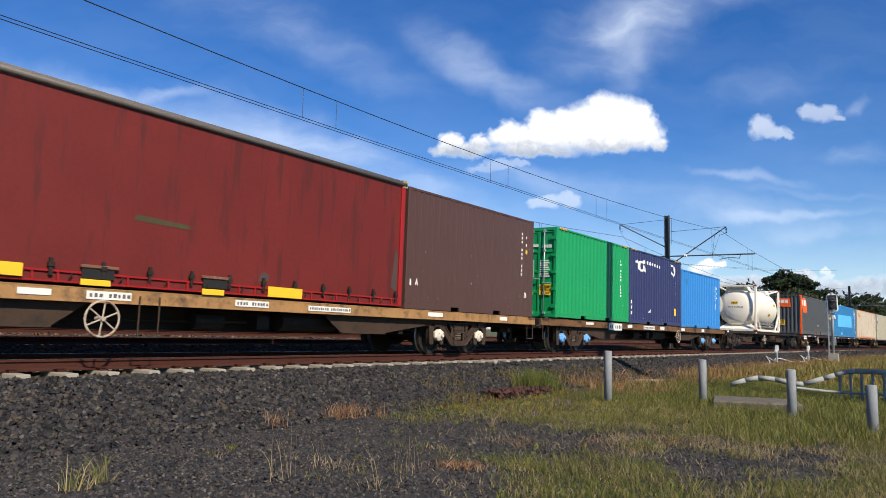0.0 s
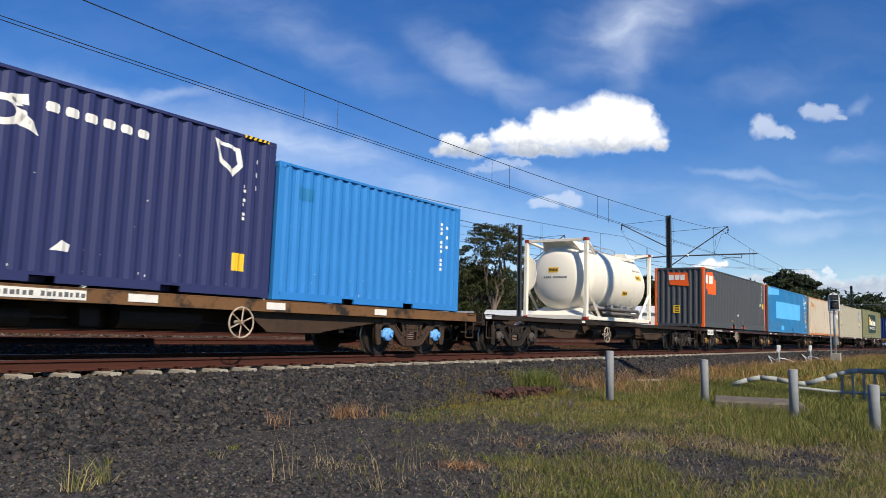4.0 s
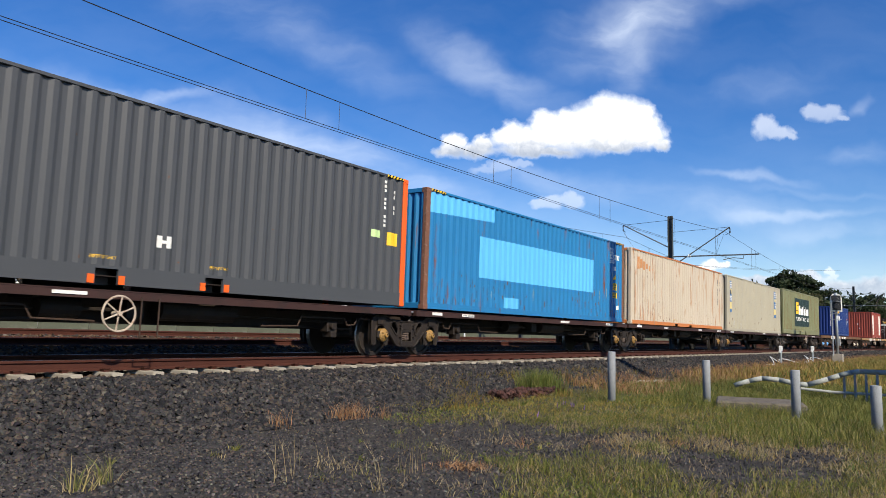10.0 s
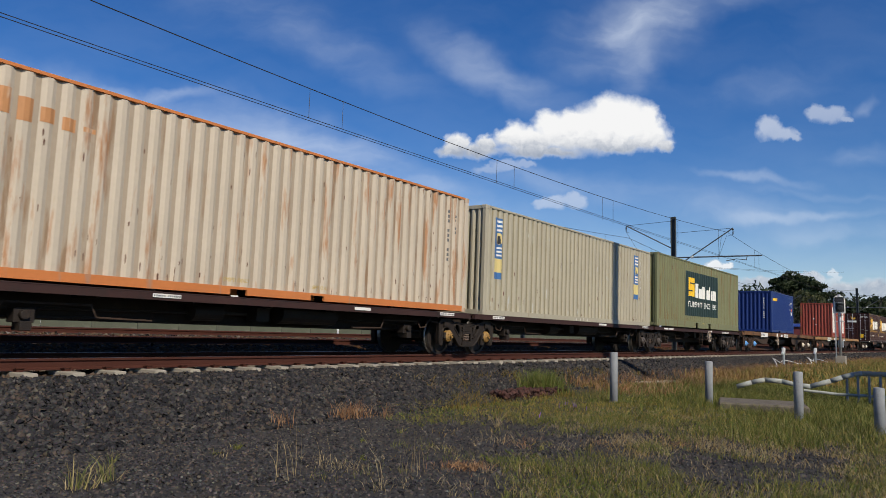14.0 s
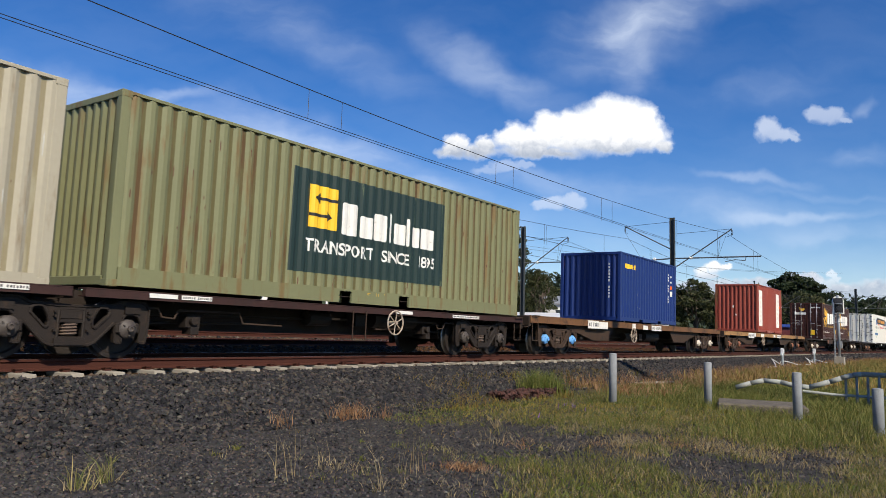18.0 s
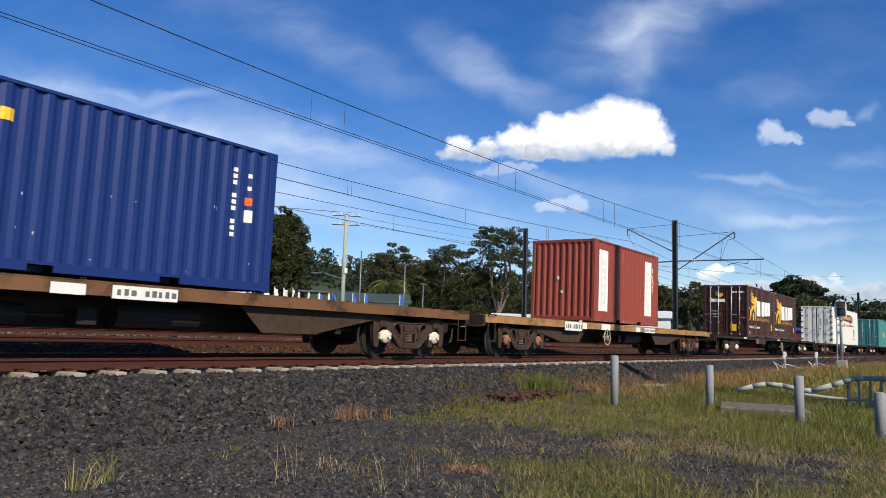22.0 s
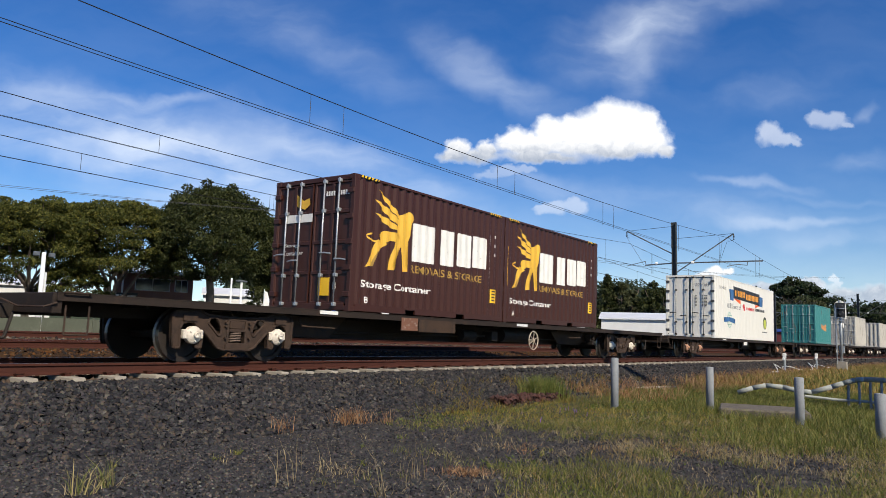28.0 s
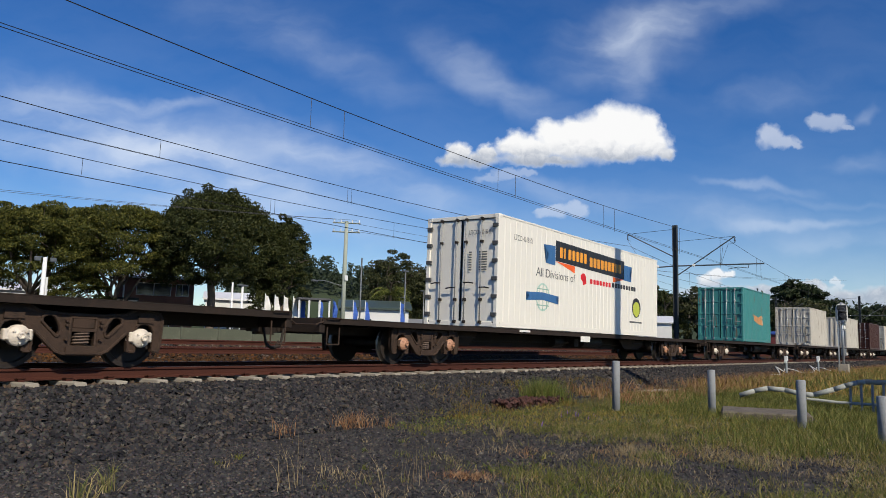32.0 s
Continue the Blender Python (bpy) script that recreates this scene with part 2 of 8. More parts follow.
def ground():
    ss = [-2500, -600, -200, -60, -20] + list(np.arange(-8, 40, 0.5)) + list(np.arange(40, 120, 2)) + [130, 160, 200, 300, 600, 1200, 2500]
    ls = [-3000, -600, -150, -60, -30, -22, -18, -16] + list(np.arange(-14, -1.0, 0.4)) + [-2.85, -1.62, -1.2, -0.9, 0, 1.3, 1.62, 2.3, 3, 3.8, 4.6, 6, 7.4, 8.6, 10, 11.4, 12.6, 16, 25, 40, 80, 300, 1000, 3000]
    ls = sorted(set(round(v, 2) for v in ls))
    verts = []
    for s in ss:
        c = min(max(s, -300), 300)
        y = mid_y(c)
        for lat in ls:
            verts.append((s, y + lat, ground_z(lat, s)))
    n = len(ls)
    faces = [(i * n + j, (i + 1) * n + j, (i + 1) * n + j + 1, i * n + j + 1) for i in range(len(ss) - 1) for j in range(n - 1)]
    ob = soup("ground", verts, faces, (GROUND, BED_SOIL), smooth=True)
    for p in ob.data.polygons:
        if -0.9 <= ls[p.index % (n - 1)] < 12.6:
            p.material_index = 1
    tagged(ob, "dark gravelly ground rising to the railway embankment", "ground", kind="structure")


ground()


# ---- tracks ----
def rail_line(name, lat, s0, s1, step, material=RAIL, cant=True, dz=0.0):
    prof = ((-0.073, -0.165), (0.073, -0.165), (0.073, -0.15), (0.012, -0.125), (0.012, -0.045), (0.036, -0.035), (0.036, -0.004), (0.026, 0), (-0.026, 0), (-0.036, -0.004),
            (-0.036, -0.035), (-0.012, -0.045), (-0.012, -0.125), (-0.073, -0.15))
    verts, faces, n = [], [], len(prof)
    ss = list(np.arange(s0, s1 + 0.01, step))
    for s in ss:
        m = on_track(s, lat, dz, cant)
        verts += [m @ Vector((0, y, z)) for y, z in prof]
    for i in range(len(ss) - 1):
        for j in range(n):
            k = (j + 1) % n
            faces.append((i * n + j, i * n + k, (i + 1) * n + k, (i + 1) * n + j))
    ob = soup(name, verts, faces, (material, RAILTOP))
    for p in ob.data.polygons:
        if p.index % n == 7:
            p.material_index = 1
    return ob


for lat, cant, dz in ((0.0, True, 0.0), (6.0, False, 0.2), (10.0, False, 0.37)):
    for side in (-0.753, 0.753):
        tagged(rail_line("rail", lat + side, -60, 260, 4.0, cant=cant, dz=dz), "rusty brown steel running rail on concrete sleepers", "rail", "running rails", "structure")


def sleeper_mesh():
    bm = bmesh.new()
    box(bm, -0.12, 0.12, -1.27, 1.27, -0.40, -0.178)
    for v in bm.verts:
        if v.co.z > -0.3:
            v.co.x *= 0.78
            if abs(v.co.y) > 1.2:
                v.co.y *= 0.975
    bev(bm, 0.012)
    me = bpy.data.meshes.new("sleeper")
    bm.to_mesh(me)
    bm.free()
    me.materials.append(CONCRETE)
    return me


def clip_mesh():
    """A spring clip and its shoulder beside the rail foot."""
    bm = boxes((-0.045, 0.045, -0.05, 0.05, 0.0, 0.035))
    rods(bm, [(-0.05, 0.05, 0.03), (-0.05, -0.06, 0.05), (0.05, -0.06, 0.05), (0.05, 0.05, 0.03)], 0.011, 5)
    me = bpy.data.meshes.new("rail_clip")
    bm.to_mesh(me)
    bm.free()
    me.materials.append(RAIL)
    return me


CLIP = clip_mesh()
SLEEPER = sleeper_mesh()
bed = new("sleepers")
tagged(bed, "pale concrete sleepers with their ends showing in the ballast", "sleepers", kind="structure")
for i in range(150):
    ob = new("sleeper", SLEEPER)
    ob.parent = bed
    ob.matrix_basis = on_track(-2.755 + 0.642 * i + random.uniform(-0.02, 0.02), random.uniform(-0.02, 0.02), random.uniform(-0.006, 0.006)) @ pose(0, 0, 0, 0, 0, random.uniform(-0.6, 0.6))
    if i < 80:
        for y in (-0.87, 0.87):
            clip = new("rail_clip", CLIP)
            clip.parent, clip.location = ob, (0, y, -0.178)


# ---- containers: x along the train, y away from the camera, base at z 0 ----
HALF = 1.219


def shape(pitch):
    """Outer flat and slope of a rib, as shares of its pitch; the rest is the inner flat."""
    flat = FLATS.get(pitch, 0.26)
    return flat, min(0.24, (1 - flat) / 3)


FLATS = {0.25: 0.80, 0.3: 0.86, 0.281: 0.34}


def wave(x, pitch, depth):
    """Trapezoid corrugation: how far the sheet lies in from the outer plane."""
    u = (x / pitch) % 1.0
    flat, slope = shape(pitch)
    if u < flat:
        return 0.0
    if u < flat + slope:
        return depth * (u - flat) / slope
    if u < 1 - slope:
        return depth
    return depth * (1 - u) / slope


def wave_xs(x0, x1, pitch):
    xs, k = [x0], math.floor(x0 / pitch)
    flat, slope = shape(pitch)
    while k * pitch < x1:
        for u in (0, flat, flat + slope, 1 - slope):
            v = (k + u) * pitch
            if x0 + 0.002 < v < x1 - 0.002:
                xs.append(v)
        k += 1
    return xs + [x1]


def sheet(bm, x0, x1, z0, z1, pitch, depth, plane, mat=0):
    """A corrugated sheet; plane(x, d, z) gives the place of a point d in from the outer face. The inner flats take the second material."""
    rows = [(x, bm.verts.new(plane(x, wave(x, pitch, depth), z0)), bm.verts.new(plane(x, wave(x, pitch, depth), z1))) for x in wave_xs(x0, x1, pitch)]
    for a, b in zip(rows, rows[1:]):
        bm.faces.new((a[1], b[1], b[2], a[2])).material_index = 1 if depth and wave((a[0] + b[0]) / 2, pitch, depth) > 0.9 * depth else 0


def casting():
    bm = boxes((-0.089, 0.089, -0.081, 0.081, -0.059, 0.059))
    bev(bm, 0.012)
    for x in (-1, 1):
        rod(bm, (0.07 * x, 0, 0), (0.0905 * x, 0, 0), 0.032, n=10)
    for y in (-1, 1):
        rod(bm, (0, 0.07 * y, 0), (0, 0.0825 * y, 0), 0.034, n=10)
    me = bpy.data.meshes.new("corner_casting")
    bm.to_mesh(me)
    bm.free()
    return me


# Near-black colour for the shade inside an opening that is not cut.
HOLE_SHADE = mat("painted_hole_shade", (0.01, 0.01, 0.01), 0.9, bump=0)


def door_end(box_ob, L, W, H, m, rodm, base_dark, door="ribbed"):
    """Two door leaves with panels, lock rods, cams and hinges on the end that faces the camera's side of the train."""
    for side in (-1, 1):
        y0, y1 = (0.03, W - 0.10) if side > 0 else (-W + 0.10, -0.03)
        z0, z1 = 0.16, H - 0.13
        ribbed = door == "ribbed"
        ny, nz = (2, 4) if ribbed else (1, 1)
        leaf = bmesh.new()
        grid = [[leaf.verts.new((-0.055 if ribbed else -0.03, y0 + (y1 - y0) * j / ny, z0 + (z1 - z0) * k / nz)) for k in range(nz + 1)] for j in range(ny + 1)]
        cells = [leaf.faces.new((grid[j][k], grid[j][k + 1], grid[j + 1][k + 1], grid[j + 1][k])) for j in range(ny) for k in range(nz)]
        leaf.normal_update()
        if ribbed:
            bmesh.ops.inset_individual(leaf, faces=cells, thickness=0.045, depth=0.0)
            bmesh.ops.inset_individual(leaf, faces=cells, thickness=0.02, depth=0.025 if cells[0].normal.x > 0 else -0.025)
        rim = [e for e in leaf.edges if e.is_boundary]
        back = bmesh.ops.extrude_edge_only(leaf, edges=rim)["geom"]
        for v in back:
            if isinstance(v, bmesh.types.BMVert):
                v.co.x = 0.0
        bmesh.ops.holes_fill(leaf, edges=[e for e in leaf.edges if e.is_boundary])
        bmesh.ops.recalc_face_normals(leaf, faces=leaf.faces[:])
        d = part("door", leaf, m, box_ob)
        d.location.x = -L / 2 + 0.075
        flat = door == "flat"
        if flat:
            y = y0 if side > 0 else y1
            part("gasket", boxes((-0.04, -0.02, min(y, y - side * 0.06), max(y, y - side * 0.06), 0.16, H - 0.13)), BLACK, d, "black rubber door gasket")
            part("gasket", boxes((-0.045, -0.02, y0, y1, H - 0.13, H - 0.05)), BLACK, d)
            part("gasket", boxes((-0.04, -0.02, y0, y1, 0.12, 0.16)), BLACK, d)
            y = y1 if side > 0 else y0
            part("gasket", boxes((-0.04, -0.02, min(y, y + side * 0.05), max(y, y + side * 0.05), 0.16, H - 0.13)), BLACK, d)
        for f in (0.30, 0.70) if not flat else ((0.12, 0.6) if side > 0 else (0.4, 0.88)):
            y = y0 + f * (y1 - y0)
            bm = bmesh.new()
            rod(bm, (-0.10, y, 0.10), (-0.10, y, H - 0.06), 0.018, n=8)
            r = part("lock_rod", bm, rodm, d, "upright lock rod", True)
            for z in (0.14, 0.75, H - 0.75, H - 0.12):
                part("rod_guide", bev(boxes((-0.118, -0.04, y - 0.045, y + 0.045, z - 0.04, z + 0.04)), 0.01), rodm if not flat else base_dark, d)
            bm = bmesh.new()
            rods(bm, [(-0.13, y - 0.02 * side, 1.08 + 0.14 * (f > 0.5)), (-0.14, y + 0.16 * side, 1.08 + 0.14 * (f > 0.5)), (-0.12, y + 0.30 * side, 1.06 + 0.14 * (f > 0.5))], 0.018, 6)
            part("door_handle", bm, base_dark if flat else rodm, d)
        for z in (0.35, 0.9, H * 0.5, H - 0.9, H - 0.35) if not flat else np.linspace(0.35, H - 0.32, 6):
            y = y1 if side > 0 else y0
            part("hinge", bev(boxes((-0.10, -0.03, y - 0.09, y + 0.09, z - 0.055, z + 0.055)), 0.01), BLACKISH if flat else base_dark, d)


BLACKISH = mat("dark_grey_hinge_paint", (0.06, 0.06, 0.058), 0.6)


def container(name, label, s0, s1, floor, H, m, posts=None, rail=None, end="corr", pitch=0.278, depth=0.036, endpitch=0.24, castings=None, lower=0.16, upper=0.06, W=HALF, pockets=(), rodm=None, enddark=None, proud=0.0, valley=None, door="ribbed"):
    """A freight container, standing on the wagon from s0 to s1."""
    L = s1 - s0
    posts, rail, castings, rodm = posts or m, rail or m, castings or posts or m, rodm or GALV
    top = new(name)
    tagged(top, label, "container")
    xa, xb = -L / 2, L / 2
    for side in (-1, 1):
        bm = bmesh.new()
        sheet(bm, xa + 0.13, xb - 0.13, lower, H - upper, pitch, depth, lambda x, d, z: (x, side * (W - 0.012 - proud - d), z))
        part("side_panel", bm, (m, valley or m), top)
        part("top_rail", bev(boxes((xa + 0.17, xb - 0.17, side * W - side * 0.06, side * (W - 0.002), H - upper, H - 0.004)), 0.006), rail, top)
        bm = bmesh.new()
        cuts = [xa + 0.17] + [v for c in pockets for v in (c - 0.18, c + 0.18)] + [xb - 0.17]
        for i in range(0, len(cuts), 2):
            box(bm, cuts[i], cuts[i + 1], side * (W - 0.05), side * (W - 0.002), 0.02, lower)
        for c in pockets:
            box(bm, c - 0.18, c + 0.18, side * (W - 0.05), side * (W - 0.002), lower - 0.045, lower)
            box(bm, c - 0.18, c + 0.18, side * (W - 0.30), side * (W - 0.28), 0.02, lower - 0.045)
        part("bottom_rail", bm, rail, top)
        for x in (-1, 1):
            c = boxes((x * L / 2 - x * 0.16, x * L / 2 - x * 0.003, side * (W - 0.12), side * (W - 0.003), 0.1, H - 0.1))
            part("corner_post", bev(c, 0.012), posts, top)
            for z in (0.059, H - 0.059):
                me = bpy.data.meshes.get("corner_casting_" + castings.name)
                if me is None:
                    me = casting()
                    me.name = "corner_casting_" + castings.name
                    me.materials.append(castings)
                o = new("corner_casting", me)
                o.parent, o.location = top, (x * (L / 2 - 0.089), side * (W - 0.081), z)
    bm = bmesh.new()
    sheet(bm, xa + 0.16, xb - 0.16, -(W - 0.06), W - 0.06, 0.21, 0.02, lambda x, d, y: (x, y, H - 0.02 - d))
    part("roof", bm, (m, m), top)
    part("floor", boxes((xa + 0.16, xb - 0.16, -W + 0.055, W - 0.055, 0.14, 0.155)), STEEL, top)
    for x in (-1, 1):
        if x < 0 and end == "doors":
            door_end(top, L, W, H, m, rodm, enddark or posts, door)
        elif x < 0 and end == "none":
            continue
        else:
            bm = bmesh.new()
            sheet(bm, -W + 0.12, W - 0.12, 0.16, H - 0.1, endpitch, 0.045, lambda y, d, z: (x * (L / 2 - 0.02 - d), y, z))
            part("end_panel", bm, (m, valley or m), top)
        part("end_sill", bev(boxes((x * L / 2 - x * 0.09, x * L / 2 - x * 0.012, -W + 0.17, W - 0.17, 0.02, 0.16)), 0.008), rail, top)
        part("end_header", bev(boxes((x * L / 2 - x * 0.09, x * L / 2 - x * 0.012, -W + 0.17, W - 0.17, H - 0.11, H - 0.004)), 0.008), rail, top)
    MOVERS.append((top, (s0 + s1) / 2, floor))
    DIM[top.name] = (pitch, depth, W, L, H)
    return top


MOVERS, SPINNERS, DIM = [], [], {}


# ---- bogies ----
def side_frame_mesh(m):
    """One cast side frame: arched over the axle boxes, teardrop holes, spring window, raised edges."""
    half = [(0.0, 0.77), (0.2, 0.77), (0.42, 0.785), (0.62, 0.80), (0.74, 0.86), (0.82, 0.875), (1.12, 0.87), (1.22, 0.83), (1.265, 0.74), (1.25, 0.40), (1.22, 0.25), (1.12, 0.25), (1.13, 0.56), (1.08, 0.65), (0.98, 0.685),
            (0.88, 0.68), (0.82, 0.63), (0.81, 0.25), (0.71, 0.25), (0.70, 0.50), (0.68, 0.54), (0.38, 0.25), (0.28, 0.215), (0.0, 0.21)]
    outer = half + [(-x, z) for x, z in half[-2:0:-1]]
    drop = [(0.59, 0.66), (0.59, 0.71), (0.56, 0.75), (0.49, 0.765), (0.42, 0.75), (0.37, 0.68), (0.33, 0.60), (0.32, 0.53), (0.34, 0.47), (0.38, 0.46)]
    window = [(-0.19, 0.73), (0.19, 0.73), (0.19, 0.31), (-0.19, 0.31)]
    loops = [outer, drop, [(-x, z) for x, z in drop], window]
    verts, edges = [], []
    for lp in loops:
        k = len(verts)
        verts += [Vector(p) for p in lp]
        edges += [(k + i, k + (i + 1) % len(lp)) for i in range(len(lp))]
    vs, _, fs, *_ = delaunay_2d_cdt(verts, edges, [], 1, 1e-5)

    def inside(p, lp):
        hit = False
        for (xa, za), (xb, zb) in zip(lp, lp[1:] + lp[:1]):
            if (za > p.y) != (zb > p.y) and p.x < (xb - xa) * (p.y - za) / (zb - za) + xa:
                hit = not hit
        return hit

    bm = bmesh.new()
    front, back = [bm.verts.new((v.x, -0.05, v.y)) for v in vs], [bm.verts.new((v.x, 0.05, v.y)) for v in vs]
    for f in fs:
        mid = sum((vs[i] for i in f), Vector((0, 0))) / len(f)
        if inside(mid, outer) and not any(inside(mid, lp) for lp in loops[1:]):
            bm.faces.new([front[i] for i in f])
            bm.faces.new([back[i] for i in f])
    for e in [e for e in bm.edges if len(e.link_faces) == 1 and e.verts[0].co.y < 0]:
        a, b = e.verts
        fa, fb = back[front.index(a)], back[front.index(b)]
        bm.faces.new((a, b, fb, fa))
    for lp in loops:
        for (xa, za), (xb, zb) in zip(lp, lp[1:] + lp[:1]):
            rod(bm, (xa, -0.05, za), (xb, -0.05, zb), 0.024, n=6, caps=False)
    for x in (-1, 1):
        box(bm, x * 0.96 - 0.13, x * 0.96 + 0.13, -0.09, 0.06, 0.69, 0.80)
        for z in (0.42, 0.62, 0.68):
            rod(bm, (x * 0.25, -0.10, z), (x * 0.25, -0.05, z), 0.022, n=6)
    box(bm, -0.17, 0.17, -0.07, 0.05, 0.53, 0.58)
    box(bm, -0.24, 0.24, -0.08, 0.08, 0.21, 0.31)
    bmesh.ops.recalc_face_normals(bm, faces=bm.faces[:])
    me = bpy.data.meshes.new("side_frame_" + m.name)
    bm.to_mesh(me)
    bm.free()
    me.materials.append(m)
    return me


def wheelset_mesh():
    bm = bmesh.new()
    for y in (-1, 1):
        lathe(bm, [(y * 0.685, 0.10), (y * 0.685, 0.37), (y * 0.68, 0.47), (y * 0.705, 0.478), (y * 0.725, 0.455), (y * 0.815, 0.448), (y * 0.82, 0.38), (y * 0.785, 0.36), (y * 0.775, 0.16), (y * 0.83, 0.12), (y * 0.83, 0.08)], 28, "Y")
    rod(bm, (0, -1.0, 0), (0, 1.0, 0), 0.075, n=12)
    for f in bm.faces:
        r = math.hypot(f.calc_center_median().x, f.calc_center_median().z)
        f.material_index = 1 if r > 0.435 else 0
    me = bpy.data.meshes.new("wheelset")
    bm.to_mesh(me)
    bm.free()
    me.materials.append(TYRE)
    me.materials.append(TREAD)
    return me


WHEELSET = wheelset_mesh()


def cap_mesh(name, m, dome):
    bm = bmesh.new()
    lathe(bm, [(0.06, 0.145), (-0.03, 0.145), (-0.05, 0.125), (-0.085, 0.06), (-0.09, 0.05), (-0.125, 0.048), (-0.13, 0.03), (-0.115, 0.02), (-0.115, 0.004)], 18, "Y")
    for i in range(3):
        a = 2.1 * i + 0.5
        rod(bm, (0.10 * math.cos(a), -0.04, 0.10 * math.sin(a)), (0.10 * math.cos(a), -0.085, 0.10 * math.sin(a)), 0.015, n=6)
    me = bpy.data.meshes.new(name)
    bm.to_mesh(me)
    bm.free()
    me.materials.append(m)
    return me


def coil_mesh():
    bm = bmesh.new()
    n, rows = 46, []
    for i in range(n + 1):
        a = 2 * math.pi * 4.2 * i / n
        c, s = math.cos(a), math.sin(a)
        mid = Vector((0.11 * c, 0.075 * s, 0.34 + 0.18 * i / n))
        rows.append([bm.verts.new(mid + Vector((c, s, 0)) * 0.018 * math.cos(b) + Vector((0, 0, 0.018 * math.sin(b)))) for b in (0, 1.57, 3.14, 4.71)])
    for p, q in zip(rows, rows[1:]):
        for j in range(4):
            bm.faces.new((p[j], p[(j + 1) % 4], q[(j + 1) % 4], q[j]))
    me = bpy.data.meshes.new("spring")
    bm.to_mesh(me)
    bm.free()
    me.materials.append(SPRING)
    return me


COILS = coil_mesh()


def bogie(parent, x, capm, m, wheelbase=1.78, dome=True):
    k = wheelbase / 1.78
    bm = bmesh.new()
    box(bm, -0.16, 0.16, -1.10, 1.10, 0.58, 0.72)
    box(bm, -0.16, 0.16, -0.35, 0.35, 0.72, 0.86)
    bg = part("bogie", bev(bm, 0.01), m, parent, "cast three-piece bogie")
    bg.location.x = x
    for y in (-1, 1):
        me = bpy.data.meshes.get("side_frame_" + m.name) or side_frame_mesh(m)
        sf = new("side_frame", me)
        sf.parent, sf.location, sf.scale.x = bg, (0, y * 1.03, 0), k
        sf.rotation_euler.z = 0 if y < 0 else math.pi
        o = new("spring", COILS)
        o.parent, o.location = bg, (0, y * 1.03, 0)
        part("brake_beam", boxes((-0.5 * y - 0.04, -0.5 * y + 0.04, -0.7, 0.7, 0.30, 0.42)), CAST_DARK, bg)
    for ax in (-1, 1):
        w = new("wheelset", WHEELSET)
        w.parent = bg
        SPINNERS.append((w, (ax * wheelbase / 2, 0, 0.45)))
        for y in (-1, 1):
            name = "axle_cap_" + capm.name
            me = bpy.data.meshes.get(name) or cap_mesh(name, capm, dome)
            boxm = capm if capm.name.startswith(("white", "blue")) else m
            me_box = bpy.data.meshes.get("axle_box_" + boxm.name)
            if me_box is None:
                bm = bev(boxes((-0.19, 0.19, -0.03, 0.10, -0.07, 0.09)), 0.02)
                me_box = bpy.data.meshes.new("axle_box_" + boxm.name)
                bm.to_mesh(me_box)
                bm.free()
                me_box.materials.append(boxm)
            ab = new("axle_box", me_box)
            ab.parent, ab.location = bg, (ax * wheelbase / 2, y * 1.10 - (0.0 if y < 0 else 0.07), 0.46)
            c = new("axle_cap", me)
            c.parent = bg
            c.rotation_euler.z = 0 if y < 0 else math.pi
            c.location = (ax * wheelbase / 2, y * 1.10, 0.46)
    return bg


CAPS = {"white": mat("white_cap_paint", (0.62, 0.55, 0.45), 0.55, second=(0.22, 0.16, 0.11), amount=0.4), "blue": mat("blue_cap_paint", (0.13, 0.36, 0.72), 0.5, second=(0.05, 0.06, 0.08), amount=0.3),
        "gold": mat("gold_cap_paint", (0.27, 0.15, 0.035), 0.6, second=(0.06, 0.04, 0.025), amount=0.52), "dark": mat("grimy_cap", (0.06, 0.048, 0.04), 0.6, second=(0.025, 0.02, 0.018), amount=0.4),
        "rust": mat("rusty_red_cap", (0.26, 0.10, 0.05), 0.65, second=(0.1, 0.05, 0.03), amount=0.4), "tanc": mat("tan_cap_paint", (0.42, 0.22, 0.13), 0.6, second=(0.15, 0.08, 0.05), amount=0.4)}


def handwheel(bm, x, y, z, r=0.26):
    ring(bm, (x, y, z), r, 0.017, "Y", 28, 6)
    for i in range(6):
        a = math.pi * i / 3 + 0.4
        rod(bm, (x, y, z), (x + r * math.cos(a), y, z + r * math.sin(a)), 0.013, n=5)
    rod(bm, (x, y - 0.04, z), (x, y + 0.16, z), 0.035, n=8)


def step_frame(bm, x, y, z0, z1, w=0.30):
    rods(bm, [(x - w / 2, y, z1), (x - w / 2, y, z0), (x + w / 2, y, z0), (x + w / 2, y, z1)], 0.014)


def coupler(parent, x, way):
    bm = bmesh.new()
    box(bm, *sorted((x, x + way * 0.42)), -0.08, 0.08, 0.62, 0.84)
    box(bm, *sorted((x + way * 0.30, x + way * 0.52)), -0.17, 0.17, 0.57, 0.90)
    rods(bm, [(x + way * 0.1, -0.3, 0.72), (x + way * 0.2, -0.33, 0.35), (x + way * 0.42, -0.32, 0.3), (x + way * 0.55, -0.28, 0.45)], 0.028)
    part("coupler", bev(bm, 0.008), CAST_DARK, parent, "black cast knuckle coupler and brake hose")


